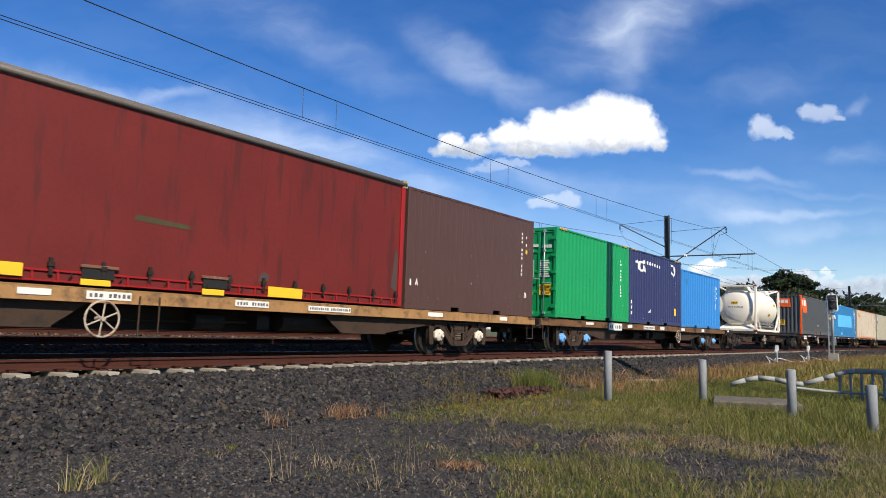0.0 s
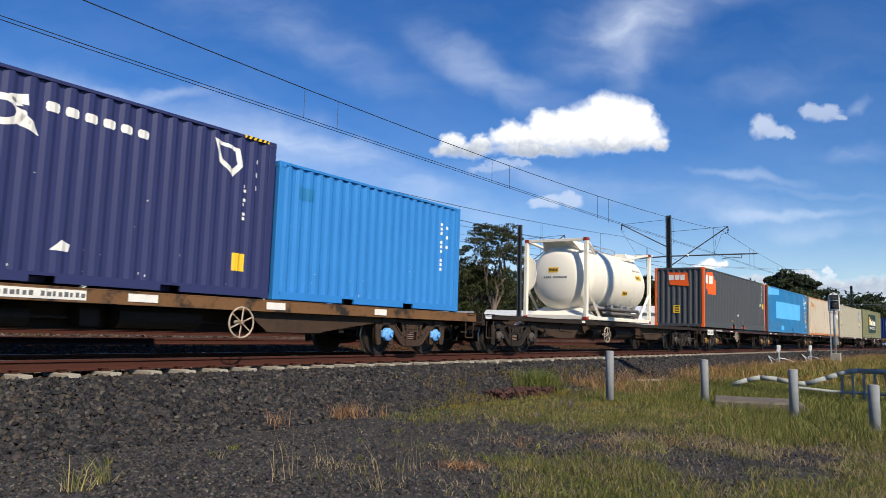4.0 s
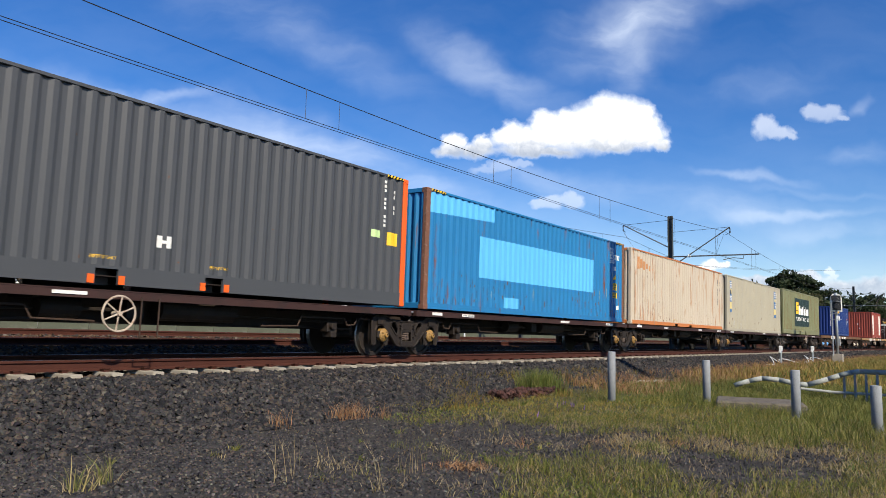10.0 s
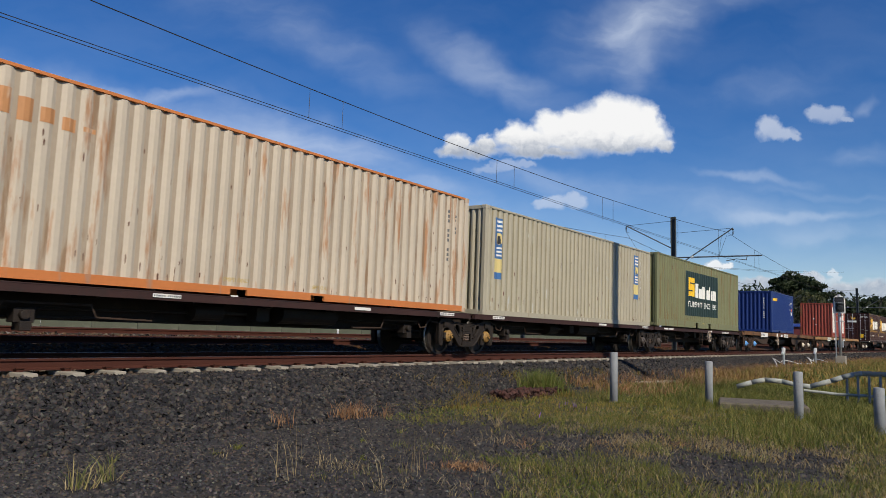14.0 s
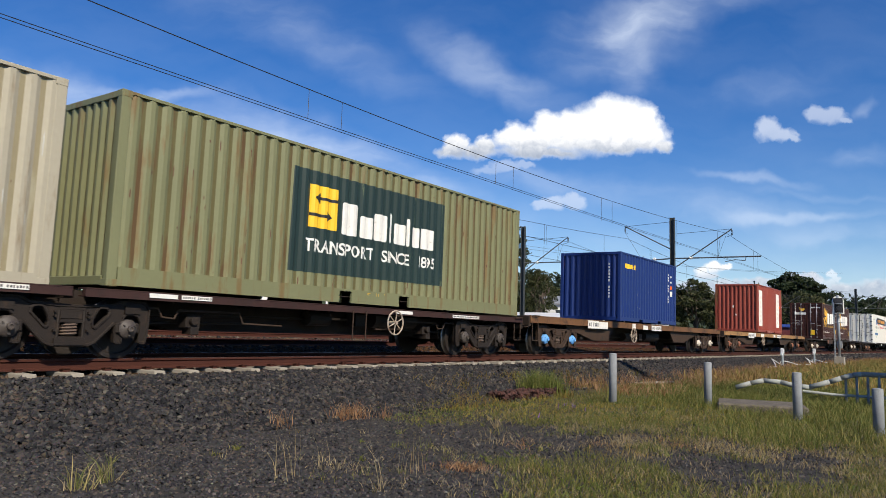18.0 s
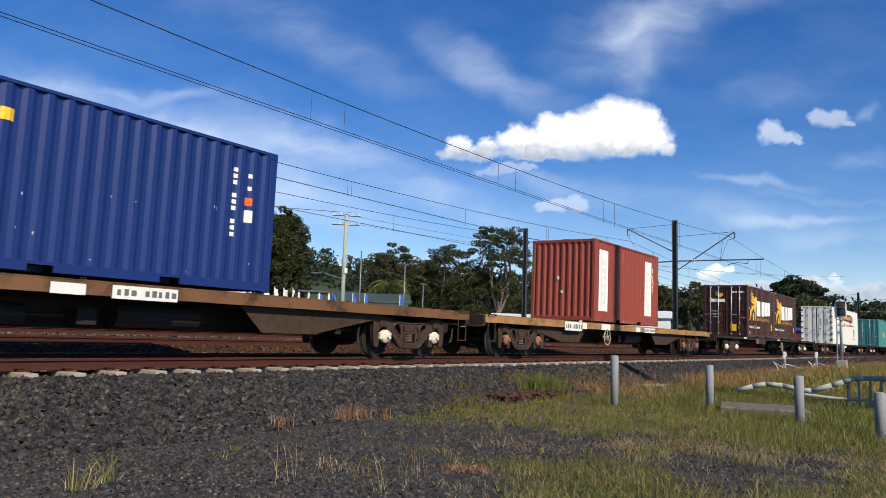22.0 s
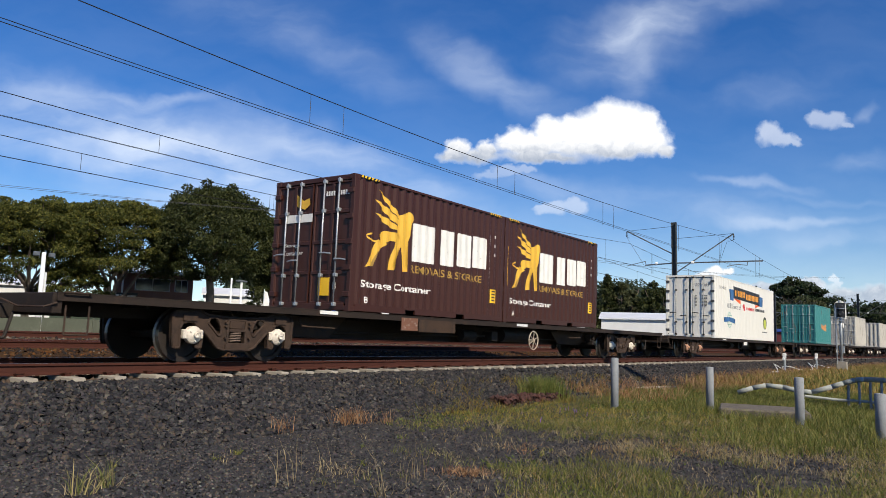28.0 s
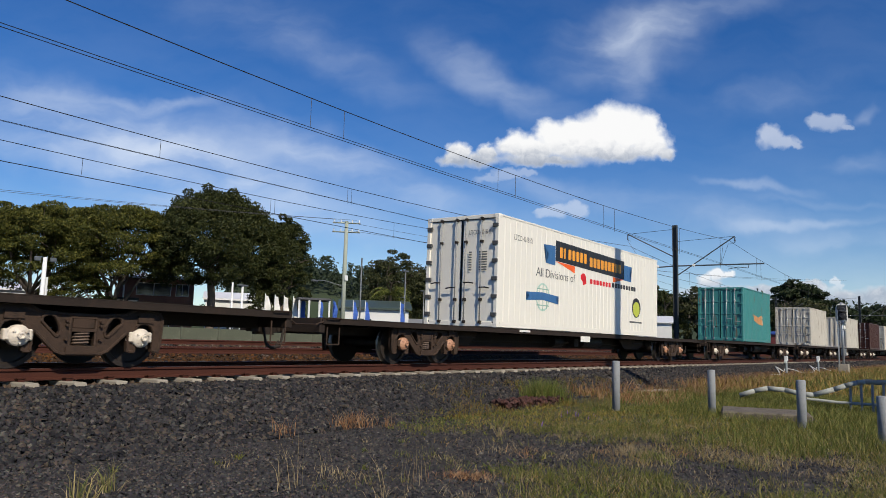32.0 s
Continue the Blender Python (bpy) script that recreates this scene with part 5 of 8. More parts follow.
lay(REEFERC, poly(rect(-3.52, -3.48, 0.58, 1.38), rect(-3.88, -3.12, 1.2, 1.23), rect(-3.88, -3.12, 0.72, 0.75), rect(-3.75, -3.72, 0.65, 1.3), rect(-3.28, -3.25, 0.65, 1.3)), paint("green_globe_lines", (0.25, 0.42, 0.33), 0.0, 0.45, 0.05, None), "emblem_lines", "", 0.010)
lay(REEFERC, poly(((-4.5, 1.08), (-4.3, 0.98), (-4.5, 0.84), (-3.5, 0.9), (-2.5, 0.82), (-2.7, 0.96), (-2.5, 1.06), (-3.5, 1.12))), BLUEP, "ribbon", "dark blue ribbon", 0.013)
lay(REEFERC, poly(disc(3.85, 1.05, 0.42, 0.37, 18)), BLACK, "emblem", "black oval emblem")
lay(REEFERC, poly(disc(3.85, 1.0, 0.33, 0.28, 18)), LIME, "emblem_inner", "lime oval", 0.008)
lay(REEFERC, poly(rect(3.2, 4.4, 0.48, 0.54)), GREYP, "label_bar")
lay(REEFERC, words("LTCO 4018 01", -5.22, -4.17, 2.48, 2.64), GREYP, "lettering")
on_end(REEFERC, words("LTCO 4018 01", 0.25, 1.0, 2.55, 2.68), GREYP, "lettering", out=-0.005)
on_end(REEFERC, poly(*[rect(a, b, 1.55 + 0.07 * i, 1.59 + 0.07 * i) for i in range(8) for a, b in ((0.25, 0.35), (0.6, 0.85))]), GREYP, "code", out=-0.005)
lay(TEALC, poly(((-0.9, 1.55), (1.1, 1.35), (1.2, 1.0), (0.2, 1.05), (-0.6, 1.2)), ((0.2, 1.4), (1.2, 1.4), (1.0, 1.6))), RUSTMARK, "emblem", "faded orange emblem")


# ---- tank container ----
def tank_container():
    top = new("tank_container")
    tagged(top, "cream tank container with red corner castings and yellow labels", "tank container")
    L, H, zc, R = 6.06, 2.80, 1.47, 1.185
    CASTR = paint("red_casting_paint", (0.26, 0.03, 0.02), 0.2)
    for x in (-1, 1):
        for y in (-1, 1):
            part("corner_post", bev(boxes((min(x * 2.88, x * 3.03), max(x * 2.88, x * 3.03), min(y * 1.09, y * 1.215), max(y * 1.09, y * 1.215), 0.1, H - 0.1)), 0.012), TANK_WHITE, top)
            for z in (0.059, H - 0.059):
                me = bpy.data.meshes.get("corner_casting_red") or casting()
                me.name = "corner_casting_red"
                if not me.materials:
                    me.materials.append(CASTR)
                o = new("corner_casting", me)
                o.parent, o.location = top, (x * 2.94, y * 1.135, z)
            bm = bmesh.new()
            rod(bm, (x * 2.94, y * 1.15, 1.15), (x * 1.80, y * 1.15, 0.1), 0.06, n=4)
            part("lower_brace", bm, TANK_WHITE, top)
            bm = bmesh.new()
            rod(bm, (x * 2.9, y * 1.12, H - 0.06), (x * 1.25, y * 0.72, 2.42), 0.055, n=10)
            part("upper_brace", bm, TANK_WHITE, top, "", True)
        part("end_header", bev(boxes((x * 2.94 - 0.05, x * 2.94 + 0.05, -1.06, 1.06, H - 0.11, H - 0.01)), 0.01), TANK_WHITE, top)
        part("end_sill", bev(boxes((x * 2.94 - 0.06, x * 2.94 + 0.06, -1.06, 1.06, 0.01, 0.16)), 0.01), TANK_WHITE, top)
        xa, xb = x * 2.90, x * 2.42
        for lo, hi, wa, wb in ((0.14, 0.46, 1.06, 0.72), (H - 0.06, 2.36, 0.55, 0.75)):
            bm = bmesh.new()
            vs = [bm.verts.new(v) for v in ((xa, -wa, lo), (xa, wa, lo), (xb, wb, hi), (xb, -wb, hi), (x * 1.9, -wa, lo), (x * 1.9, wa, lo), (x * 1.9, wb, hi), (x * 1.9, -wb, hi))]
            for q in ((0, 1, 2, 3), (4, 7, 6, 5), (0, 3, 7, 4), (1, 5, 6, 2), (2, 6, 7, 3), (0, 4, 5, 1)):
                bm.faces.new([vs[i] for i in q])
            bmesh.ops.recalc_face_normals(bm, faces=bm.faces[:])
            part("saddle", bm, TANK_WHITE, top)
        for y in (-1, 1):
            bm = bmesh.new()
            vs = [bm.verts.new((x * 2.86 + d, y * q, z)) for d in (-0.012, 0.012) for q, z in ((1.10, 0.95), (1.10, 2.25), (0.86, 2.0), (0.80, 1.6), (0.86, 1.2))]
            bm.faces.new(vs[:5])
            bm.faces.new(vs[5:][::-1])
            for i in range(5):
                bm.faces.new((vs[i], vs[(i + 1) % 5], vs[5 + (i + 1) % 5], vs[5 + i]))
            bmesh.ops.recalc_face_normals(bm, faces=bm.faces[:])
            if y > 0:
                part("collar_plate", bm, TANK_WHITE, top, "cream collar plate beside the barrel end")
            else:
                bm.free()
    for y in (-1, 1):
        part("bottom_rail", bev(boxes((-2.85, 2.85, y * 1.16 - 0.05, y * 1.16 + 0.05, 0.02, 0.15)), 0.008), TANK_WHITE, top)
    bm = bmesh.new()
    prof = [(-2.98, 0.02), (-2.965, 0.4), (-2.89, 0.75), (-2.77, 0.98), (-2.60, 1.11), (-2.42, R - 0.02)]
    prof += [(-2.36, R), (-2.26, R)] + [v for w in (-1.35, 0.0, 1.35) for v in ((w - 0.08, R), (w - 0.02, R), (w - 0.01, R - 0.008), (w + 0.01, R - 0.008), (w + 0.02, R), (w + 0.08, R))]
    prof += [(2.26, R), (2.36, R)] + [(-a, b) for a, b in prof[5::-1]]
    lathe(bm, prof, 56, "X", (0, 0, zc))
    part("barrel", bm, TANK_WHITE, top, "cream insulated barrel with dished ends", True)
    PIPE = mat("grey_pipe", (0.17, 0.15, 0.14), 0.5, 0.3, second=(0.3, 0.25, 0.2), amount=0.3)
    for z, y, r, a, b in ((0.46, -0.98, 0.06, -2.1, 2.2), (0.30, -1.02, 0.055, -1.3, 2.3)):
        bm = bmesh.new()
        rod(bm, (a, y, z), (b, y, z), r, n=12)
        part("pipe", bm, PIPE, top, "grey heating pipe", True)
    bm = bmesh.new()
    lathe(bm, [(-1.15, 0.12), (-1.0, 0.14), (-0.95, 0.08), (-0.8, 0.08)], 12, "Y", (-2.25, 0, 0.45))
    part("valve", bm, PIPE, top, "outlet valve")
    for x in (-1.7, -0.4, 0.5, 1.1, 1.8):
        bm = bmesh.new()
        box(bm, x - 0.1, x + 0.1, -1.0, -0.85, 0.52, 0.60)
        rods(bm, [(x - 0.14, -1.03, 0.63), (x + 0.14, -1.03, 0.66)], 0.012)
        part("clamp", bm, GALV, top, "silver pipe clamp")
    bm = bmesh.new()
    box(bm, -0.9, 1.3, -0.35, 0.35, 2.60, 2.63)
    rods(bm, [(-0.9, -0.38, 2.64), (-0.9, -0.38, 2.78), (1.3, -0.38, 2.78), (1.3, -0.38, 2.64)], 0.018)
    rods(bm, [(0.2, -0.38, 2.64), (0.2, -0.38, 2.78)], 0.015)
    rod(bm, (0.2, 0, 2.62), (0.2, 0, 2.74), 0.22, n=16)
    part("walkway", bm, GALV, top, "top walkway with low rail and hatch")

    def wrap(bm, m, name, label="", out=0.004):
        for v in bm.verts:
            r = R + out
            v.co.y = -math.sqrt(max(r * r - (v.co.z - zc) ** 2, 0.0))
        return part(name, bm, m, top, label)

    def strips(x0, x1, z0, z1):
        n = 6
        return poly(*[rect(x0, x1, z0 + (z1 - z0) * i / n, z0 + (z1 - z0) * (i + 1) / n) for i in range(n)])
    wrap(strips(0.25, 0.73, 1.0, 1.17), YELLOW, "label", "yellow label")
    wrap(words("PREMIUM", 0.29, 0.69, 1.04, 1.13, 0.01), BLACK, "lettering", "", 0.009)
    wrap(strips(1.5, 2.04, 1.66, 1.84), YELLOW, "label", "yellow label")
    wrap(words("HYDRATE", 1.54, 1.9, 1.70, 1.80, 0.01), BLACK, "lettering", "", 0.009)
    wrap(poly(*[rect(1.4 + 0.075 * i, 1.45 + 0.075 * i, 1.98, 2.04) for i in range(11) if i != 4]), GREYP, "code")

    def face(bm, m, name, label="", out=0.006):
        for v in bm.verts:
            y, z = -v.co.x, v.co.z
            r = math.hypot(y, z - zc)
            v.co = (float(np.interp(r, [0.02, 0.4, 0.75, 0.98, 1.11], [-2.98, -2.965, -2.89, -2.77, -2.60])) - out, y, z)
        return part(name, bm, m, top, label)
    face(strips(-0.28, 0.12, 1.62, 1.80), YELLOW, "label", "yellow label")
    face(words("PREMIUM", -0.24, 0.08, 1.66, 1.76, 0.01), BLACK, "lettering", "", 0.011)
    face(poly(*[rect(-0.45 + 0.075 * i, -0.40 + 0.075 * i, 1.42, 1.49) for i in range(12) if i != 4]), GREYP, "code")
    MOVERS.append((top, -56.13, 1.07))


tank_container()
TRAIN = {o.name: m for o, m, z in MOVERS}


def plates_on(index, *spans):
    """White plates on the sill of the wagon with that place in the train: from, to, bottom, top, number of dark bars."""
    top = WAGONS[index]
    mid = TRAIN[top.name]
    for a, b, z0, z1, n in spans:
        pl = part("plate", boxes((a - mid, b - mid, -1.257, -1.251, z0, z1)), WHITE, top, "white stencilled plate")
        if n:
            w = min((b - a) / (n + 1), 0.55 * (z1 - z0))
            count = max(2, int((b - a) / w) - 1)
            bm = bmesh.new()
            for i in range(count):
                if i != count // 2 - 1 or count < 4:
                    x = a - mid + (b - a) * (i + 0.65) / (count + 0.6)
                    wide = (b - a) / (count + 0.6) * (0.5 + 0.22 * ((i * 7) % 3) / 2)
                    box(bm, x, x + wide, -1.2595, -1.2575, z0 + 0.26 * (z1 - z0), z0 + (0.70 + 0.06 * (i % 2)) * (z1 - z0))
            part("plate_bars", bm, GREYP, pl, "dark number bars")


WAGONS = [o for o, m, z in MOVERS if o.name.startswith(("flat_wagon", "articulated_wagon"))]
plates_on(0, (-101.05, -100.6, 0.90, 0.99, 0), (-100.1, -99.4, 0.88, 1.0, 5), (-97.45, -96.7, 0.89, 1.0, 8), (-95.7, -94.5, 0.88, 0.98, 9), (-91.8, -91.2, 0.9, 1.0, 0), (-88.5, -88.1, 0.9, 1.0, 0))
plates_on(1, (-82.9, -82.3, 0.92, 1.0, 0), (-81.0, -79.8, 0.77, 1.02, 7), (-79.25, -78.8, 0.88, 1.0, 0), (-77.6, -76.35, 0.86, 1.0, 10), (-75.7, -75.2, 0.88, 1.0, 0), (-73.0, -72.55, 0.87, 1.0, 0), (-70.0, -69.6, 0.87, 1.0, 0))
plates_on(2, (-65.5, -65.2, 0.93, 1.03, 0), (-59.6, -59.35, 0.96, 1.03, 0))
plates_on(3, (-45.55, -44.6, 0.74, 1.0, 6), (-44.15, -43.1, 0.95, 1.01, 9), (-41.6, -41.1, 0.95, 1.0, 0))
plates_on(4, (-32.7, -32.3, 0.95, 1.02, 0), (-31.45, -30.9, 0.95, 1.02, 7), (-26.0, -25.4, 0.95, 1.01, 0), (-22.5, -21.9, 0.95, 1.02, 8))
plates_on(5, (-19.6, -19.1, 0.95, 1.02, 0), (-16.6, -16.1, 0.95, 1.01, 6), (-12.0, -11.5, 0.95, 1.01, 0), (-9.0, -8.4, 0.95, 1.02, 8))
plates_on(6, (-6.6, -6.0, 0.95, 1.02, 8), (0.2, 0.8, 0.95, 1.01, 0), (4.2, 4.8, 0.95, 1.02, 8))
plates_on(7, (6.6, 7.1, 0.95, 1.02, 0), (7.17, 7.75, 0.95, 1.02, 8), (12.6, 13.2, 0.94, 1.01, 0), (14.8, 16.0, 0.93, 1.0, 9))
plates_on(8, (22.65, 23.5, 0.86, 1.12, 7), (23.52, 24.25, 0.86, 1.1, 0), (26.5, 26.82, 0.92, 1.12, 0), (27.6, 28.1, 0.92, 1.08, 0), (28.5, 29.6, 0.9, 1.1, 7))
plates_on(9, (43.38, 44.6, 0.82, 1.1, 9), (44.65, 44.95, 0.9, 1.1, 0), (46.1, 46.85, 0.9, 1.1, 0), (49.2, 49.65, 0.92, 1.08, 0), (50.1, 51.2, 0.9, 1.08, 9))
plates_on(10, (72.2, 72.8, 0.93, 1.0, 0), (64.6, 65.1, 0.93, 1.0, 0))
plates_on(11, (96.3, 97.0, 0.66, 0.84, 0), (92.4, 93.0, 0.87, 0.93, 0))
part("number_board", boxes((67.12 - TRAIN[WAGONS[10].name], 67.7 - TRAIN[WAGONS[10].name], -1.26, -1.24, 0.68, 0.96)), RUST_STEEL, WAGONS[10], "rusty pale board")
part("number_board", boxes((67.75 - TRAIN[WAGONS[10].name], 69.2 - TRAIN[WAGONS[10].name], -1.26, -1.24, 0.66, 0.94)), BROWN, WAGONS[10], "dark number board")


def wear(top, n, seed, material, z0, z1, long, label, lift=0.0025):
    """Narrow rust runs and chips along the ribs of the near side, thicker towards z0."""
    pitch, depth, W, L, H = DIM[top.name]
    rng = random.Random(seed)
    bm = bmesh.new()
    for k in range(n):
        x, z = rng.uniform(-L / 2 + 0.25, L / 2 - 0.25), z0 + (z1 - z0) * rng.random() ** 2
        h, w = long * rng.uniform(0.2, 1.0), rng.uniform(0.006, 0.022)
        pts = ((x, z - h / 2), (x + w * 0.8, z - h * 0.3), (x + w, z + h * 0.2), (x + w * 0.5, z + h / 2), (x - w * 0.3, z + h * 0.25), (x - w * 0.2, z - h * 0.2))
        bm.faces.new([bm.verts.new((a, -(W - 0.012 - wave(a, pitch, depth)) - lift, min(b, H - 0.1))) for a, b in pts])
    ob = part("rust_runs", bm, material, top, label)
    tagged(ob, label, kind="stuff")


RUST_RUN = mat("rust_run", (0.11, 0.05, 0.028), 0.85, 0, 0.3, 6, 50, 0.1)
PALE_RUN = mat("pale_scrape", (0.42, 0.42, 0.38), 0.7, 0, 0.25, 6, 50, 0.05)
wear(BLUEC, 120, 1, RUST_RUN, 0.2, 1.1, 0.30, "brown rust runs low on the ribs")
wear(BLUEC, 14, 2, PALE_RUN, 0.5, 1.3, 0.55, "pale scrapes")
wear(CREAMC, 90, 3, RUST_RUN, 0.2, 2.8, 0.16, "brown rust chips")
wear(KHAKIC, 70, 4, RUST_RUN, 0.2, 2.8, 0.16, "brown rust chips")
wear(KHAKIC, 40, 5, PALE_RUN, 0.2, 2.6, 0.4, "pale worn paint runs")
wear(OLIVEC, 90, 6, RUST_RUN, 0.35, 2.8, 0.25, "brown rust runs")
wear(BRICKC, 26, 7, RUST_RUN, 0.2, 2.4, 0.14, "dark rust chips")
wear(GREENC, 12, 8, PALE_RUN, 0.2, 2.0, 0.08, "small pale chips")
wear(NAVYC, 16, 9, PALE_RUN, 0.2, 2.2, 0.06, "small pale chips")
wear(GREYC, 14, 10, RUST_RUN, 0.2, 2.6, 0.08, "small rust chips")
wear(BROWNC, 18, 11, PALE_RUN, 0.2, 2.0, 0.06, "small pale chips")
wear(SKYC, 16, 12, PALE_RUN, 0.2, 2.0, 0.07, "small pale chips")
wear(COBALTC, 16, 13, PALE_RUN, 0.2, 2.0, 0.06, "small pale chips")
wear(TEALC, 14, 14, RUST_RUN, 0.2, 2.4, 0.2, "brown rust runs")


POSTS = ((15.63, 6.32, 0.2), (17.24, 4.7, 0.05), (15.36, 2.54, -0.02), (14.06, 1.12, -0.17))


# ---- overhead line ----
WIRE = mat("weathered_copper_wire", (0.03, 0.03, 0.03), 0.6, 0.3, 0.1)
MASTM = mat("painted_mast_steel", (0.045, 0.05, 0.05), 0.6, 0.2, 0.2, 2, 30, 0.1)
GREYSTEEL = mat("grey_boom_steel", (0.16, 0.17, 0.17), 0.5, 0.5, 0.15)
PORCELAIN = mat("white_insulator", (0.7, 0.7, 0.68), 0.25, 0, 0.05)


def sag(s):
    """Height of the carrying wire between its supports, 65 m apart."""
    u = ((s - 10.9 + 32.5) % 65.0 - 32.5) / 32.5
    return 5.70 + 1.1 * u * u


def wire(name, label, lat, height, s0, s1, r, step=2.5, cant=False):
    bm = bmesh.new()
    ss = list(np.arange(s0, s1 + 0.01, step))
    rows = []
    for s in ss:
        p = on_track(s, lat, height(s), cant).translation
        rows.append([bm.verts.new(p + Vector((0, r * math.cos(a), r * math.sin(a)))) for a in (0.5, 2.6, 4.7)])
    for a, b in zip(rows, rows[1:]):
        for i in range(3):
            bm.faces.new((a[i], a[(i + 1) % 3], b[(i + 1) % 3], b[i]))
    return tagged(obj(name, bm, WIRE), label, "overhead wire", "overhead wires", "structure")


def line_over(lat, near):
    wire("carrying_wire", "dark stranded carrying wire hung in long sags", lat - 0.1, sag, -54, 160, 0.011 if near else 0.012)
    for k in (0, 1):
        wire("contact_wire", "taut dark contact wire above the track", lat + 0.06 * k - 0.1, lambda s: 5.0 + (-0.035 * k if near else 0.16 if lat < 8 else 0.10) + 0.0085 * min(max(s - 4.7, 0.0), 38.7), -54, 160, 0.008 if near else 0.007)
    bm = bmesh.new()
    for k in range(-6, 14):
        for d in (0.0, 1.04) if near else (0.0, 0.2) if k % 2 else (0.0,):
            s = (10.78 + 7.75 * k if near else 11.05 + 7.25 * k) + d
            if abs((s - 10.9 + 32.5) % 65 - 32.5) > 31.5:
                continue
            rod(bm, at(s, lat - 0.1, 5.05 if near else 5.2), at(s, lat - 0.1, sag(s)), 0.0075, n=4)
    tagged(obj("droppers", bm, WIRE), "thin vertical dropper wires between the overhead wires", "dropper wires", kind="stuff")


line_over(0.0, True)
line_over(6.0, False)
line_over(10.0, False)


def mast(s, lat, top_z, reaches, label):
    """A lattice-less H mast with a boom each way; reaches are the lats of its wires."""
    ob = new("catenary_mast")
    tagged(ob, label, "catenary mast")
    ob.matrix_basis = on_track(s, lat, 0, False)
    bm = bmesh.new()
    section = ((-0.11, -0.13), (0.11, -0.13), (0.11, -0.11), (0.008, -0.11), (0.008, 0.11), (0.11, 0.11), (0.11, 0.13), (-0.11, 0.13), (-0.11, 0.11), (-0.008, 0.11), (-0.008, -0.11), (-0.11, -0.11))
    foot, head = [bm.verts.new((x, y, -0.5)) for x, y in section], [bm.verts.new((x, y, top_z)) for x, y in section]
    for i in range(12):
        k = (i + 1) % 12
        bm.faces.new((foot[i], foot[k], head[k], head[i]))
    bm.faces.new(head)
    part("post", bm, MASTM, ob)
    part("footing", bev(boxes((-0.35, 0.35, -0.35, 0.35, -0.8, -0.1)), 0.02), CONCRETE, ob)
    for r in reaches:
        d = 1 if r > lat else -1
        e = r - lat
        tip = e - 0.45 * (1 if e < 0 else -0.0)
        crest = 7.0 if d < 0 else 7.55
        bm = bmesh.new()
        rod(bm, (0, d * 0.13, 5.42), (0, e + d * 2.0 if abs(e) < 3.2 and d < 0 else e - d * 1.2, 5.36), 0.04, n=8)
        part("boom", bm, GREYSTEEL, ob, "grey registration boom")
        bm = bmesh.new()
        rod(bm, (0, d * 0.13, 4.86 if d < 0 else 6.0), (0, tip, crest), 0.035, n=8)
        part("strut", bm, GREYSTEEL, ob, "slanting cantilever strut")
        bm = bmesh.new()
        rod(bm, (0, d * 0.13, top_z - (1.0 if d < 0 else 0.25)), (0, tip, crest), 0.012, n=5)
        part("stay", bm, WIRE, ob)
        bm = bmesh.new()
        lathe(bm, [(d * 1.02, 0.04), (d * 1.04, 0.1), (d * 1.06, 0.05), (d * 1.1, 0.1), (d * 1.12, 0.05), (d * 1.16, 0.1), (d * 1.18, 0.04)], 12, "Y", (0, 0, 5.42))
        part("insulator", bm, PORCELAIN, ob, "white ribbed insulator")
        bm = bmesh.new()
        for k in range(4):
            rod(bm, (0, tip, crest - 0.35 + 0.08 * k), (0, tip, crest - 0.31 + 0.08 * k), 0.05, n=8)
        rods(bm, [(0, tip, crest), (0, tip, crest - 0.37), (0.2, e - 0.1, crest - 0.42)], 0.012)
        part("hanger", bm, MASTM, ob)
        bm = bmesh.new()
        rods(bm, [(0, e + d * 1.2, 5.38), (0, e + d * 1.15, 5.14), (0, e + d * 0.6, 5.22), (0, e - 0.05, 5.12)] if d < 0 else [(0, e - 1.25, 5.36), (0, e - 1.2, 5.6), (0, e - 0.7, 5.5), (0, e - 0.05, 5.36)], 0.02)
        part("steady_arm", bm, GREYSTEEL, ob)
        bm = bmesh.new()
        if d < 0:
            rods(bm, [(0, e + 0.2, 6.6), (0.0, e + 0.35, 5.4)], 0.008, 4)
            rods(bm, [(0, e - 0.1, 6.6), (0.0, e + 0.35, 5.4)], 0.008, 4)
        else:
            rods(bm, [(0, tip, crest - 0.4), (0, e - 1.1, 5.4)], 0.008, 4)
        part("bridle", bm, WIRE, ob)
    return ob


mast(43.4, 3.0, 7.9, (0.0, 6.0), "dark steel overhead line mast with booms to both tracks")
mast(42.6, 12.9, 7.9, (10.0,), "dark steel overhead line mast beyond the tracks")
mast(108.0, 3.0, 7.9, (0.0, 6.0), "distant dark steel overhead line mast")
mast(107.0, 12.9, 7.9, (10.0,), "distant dark steel overhead line mast")


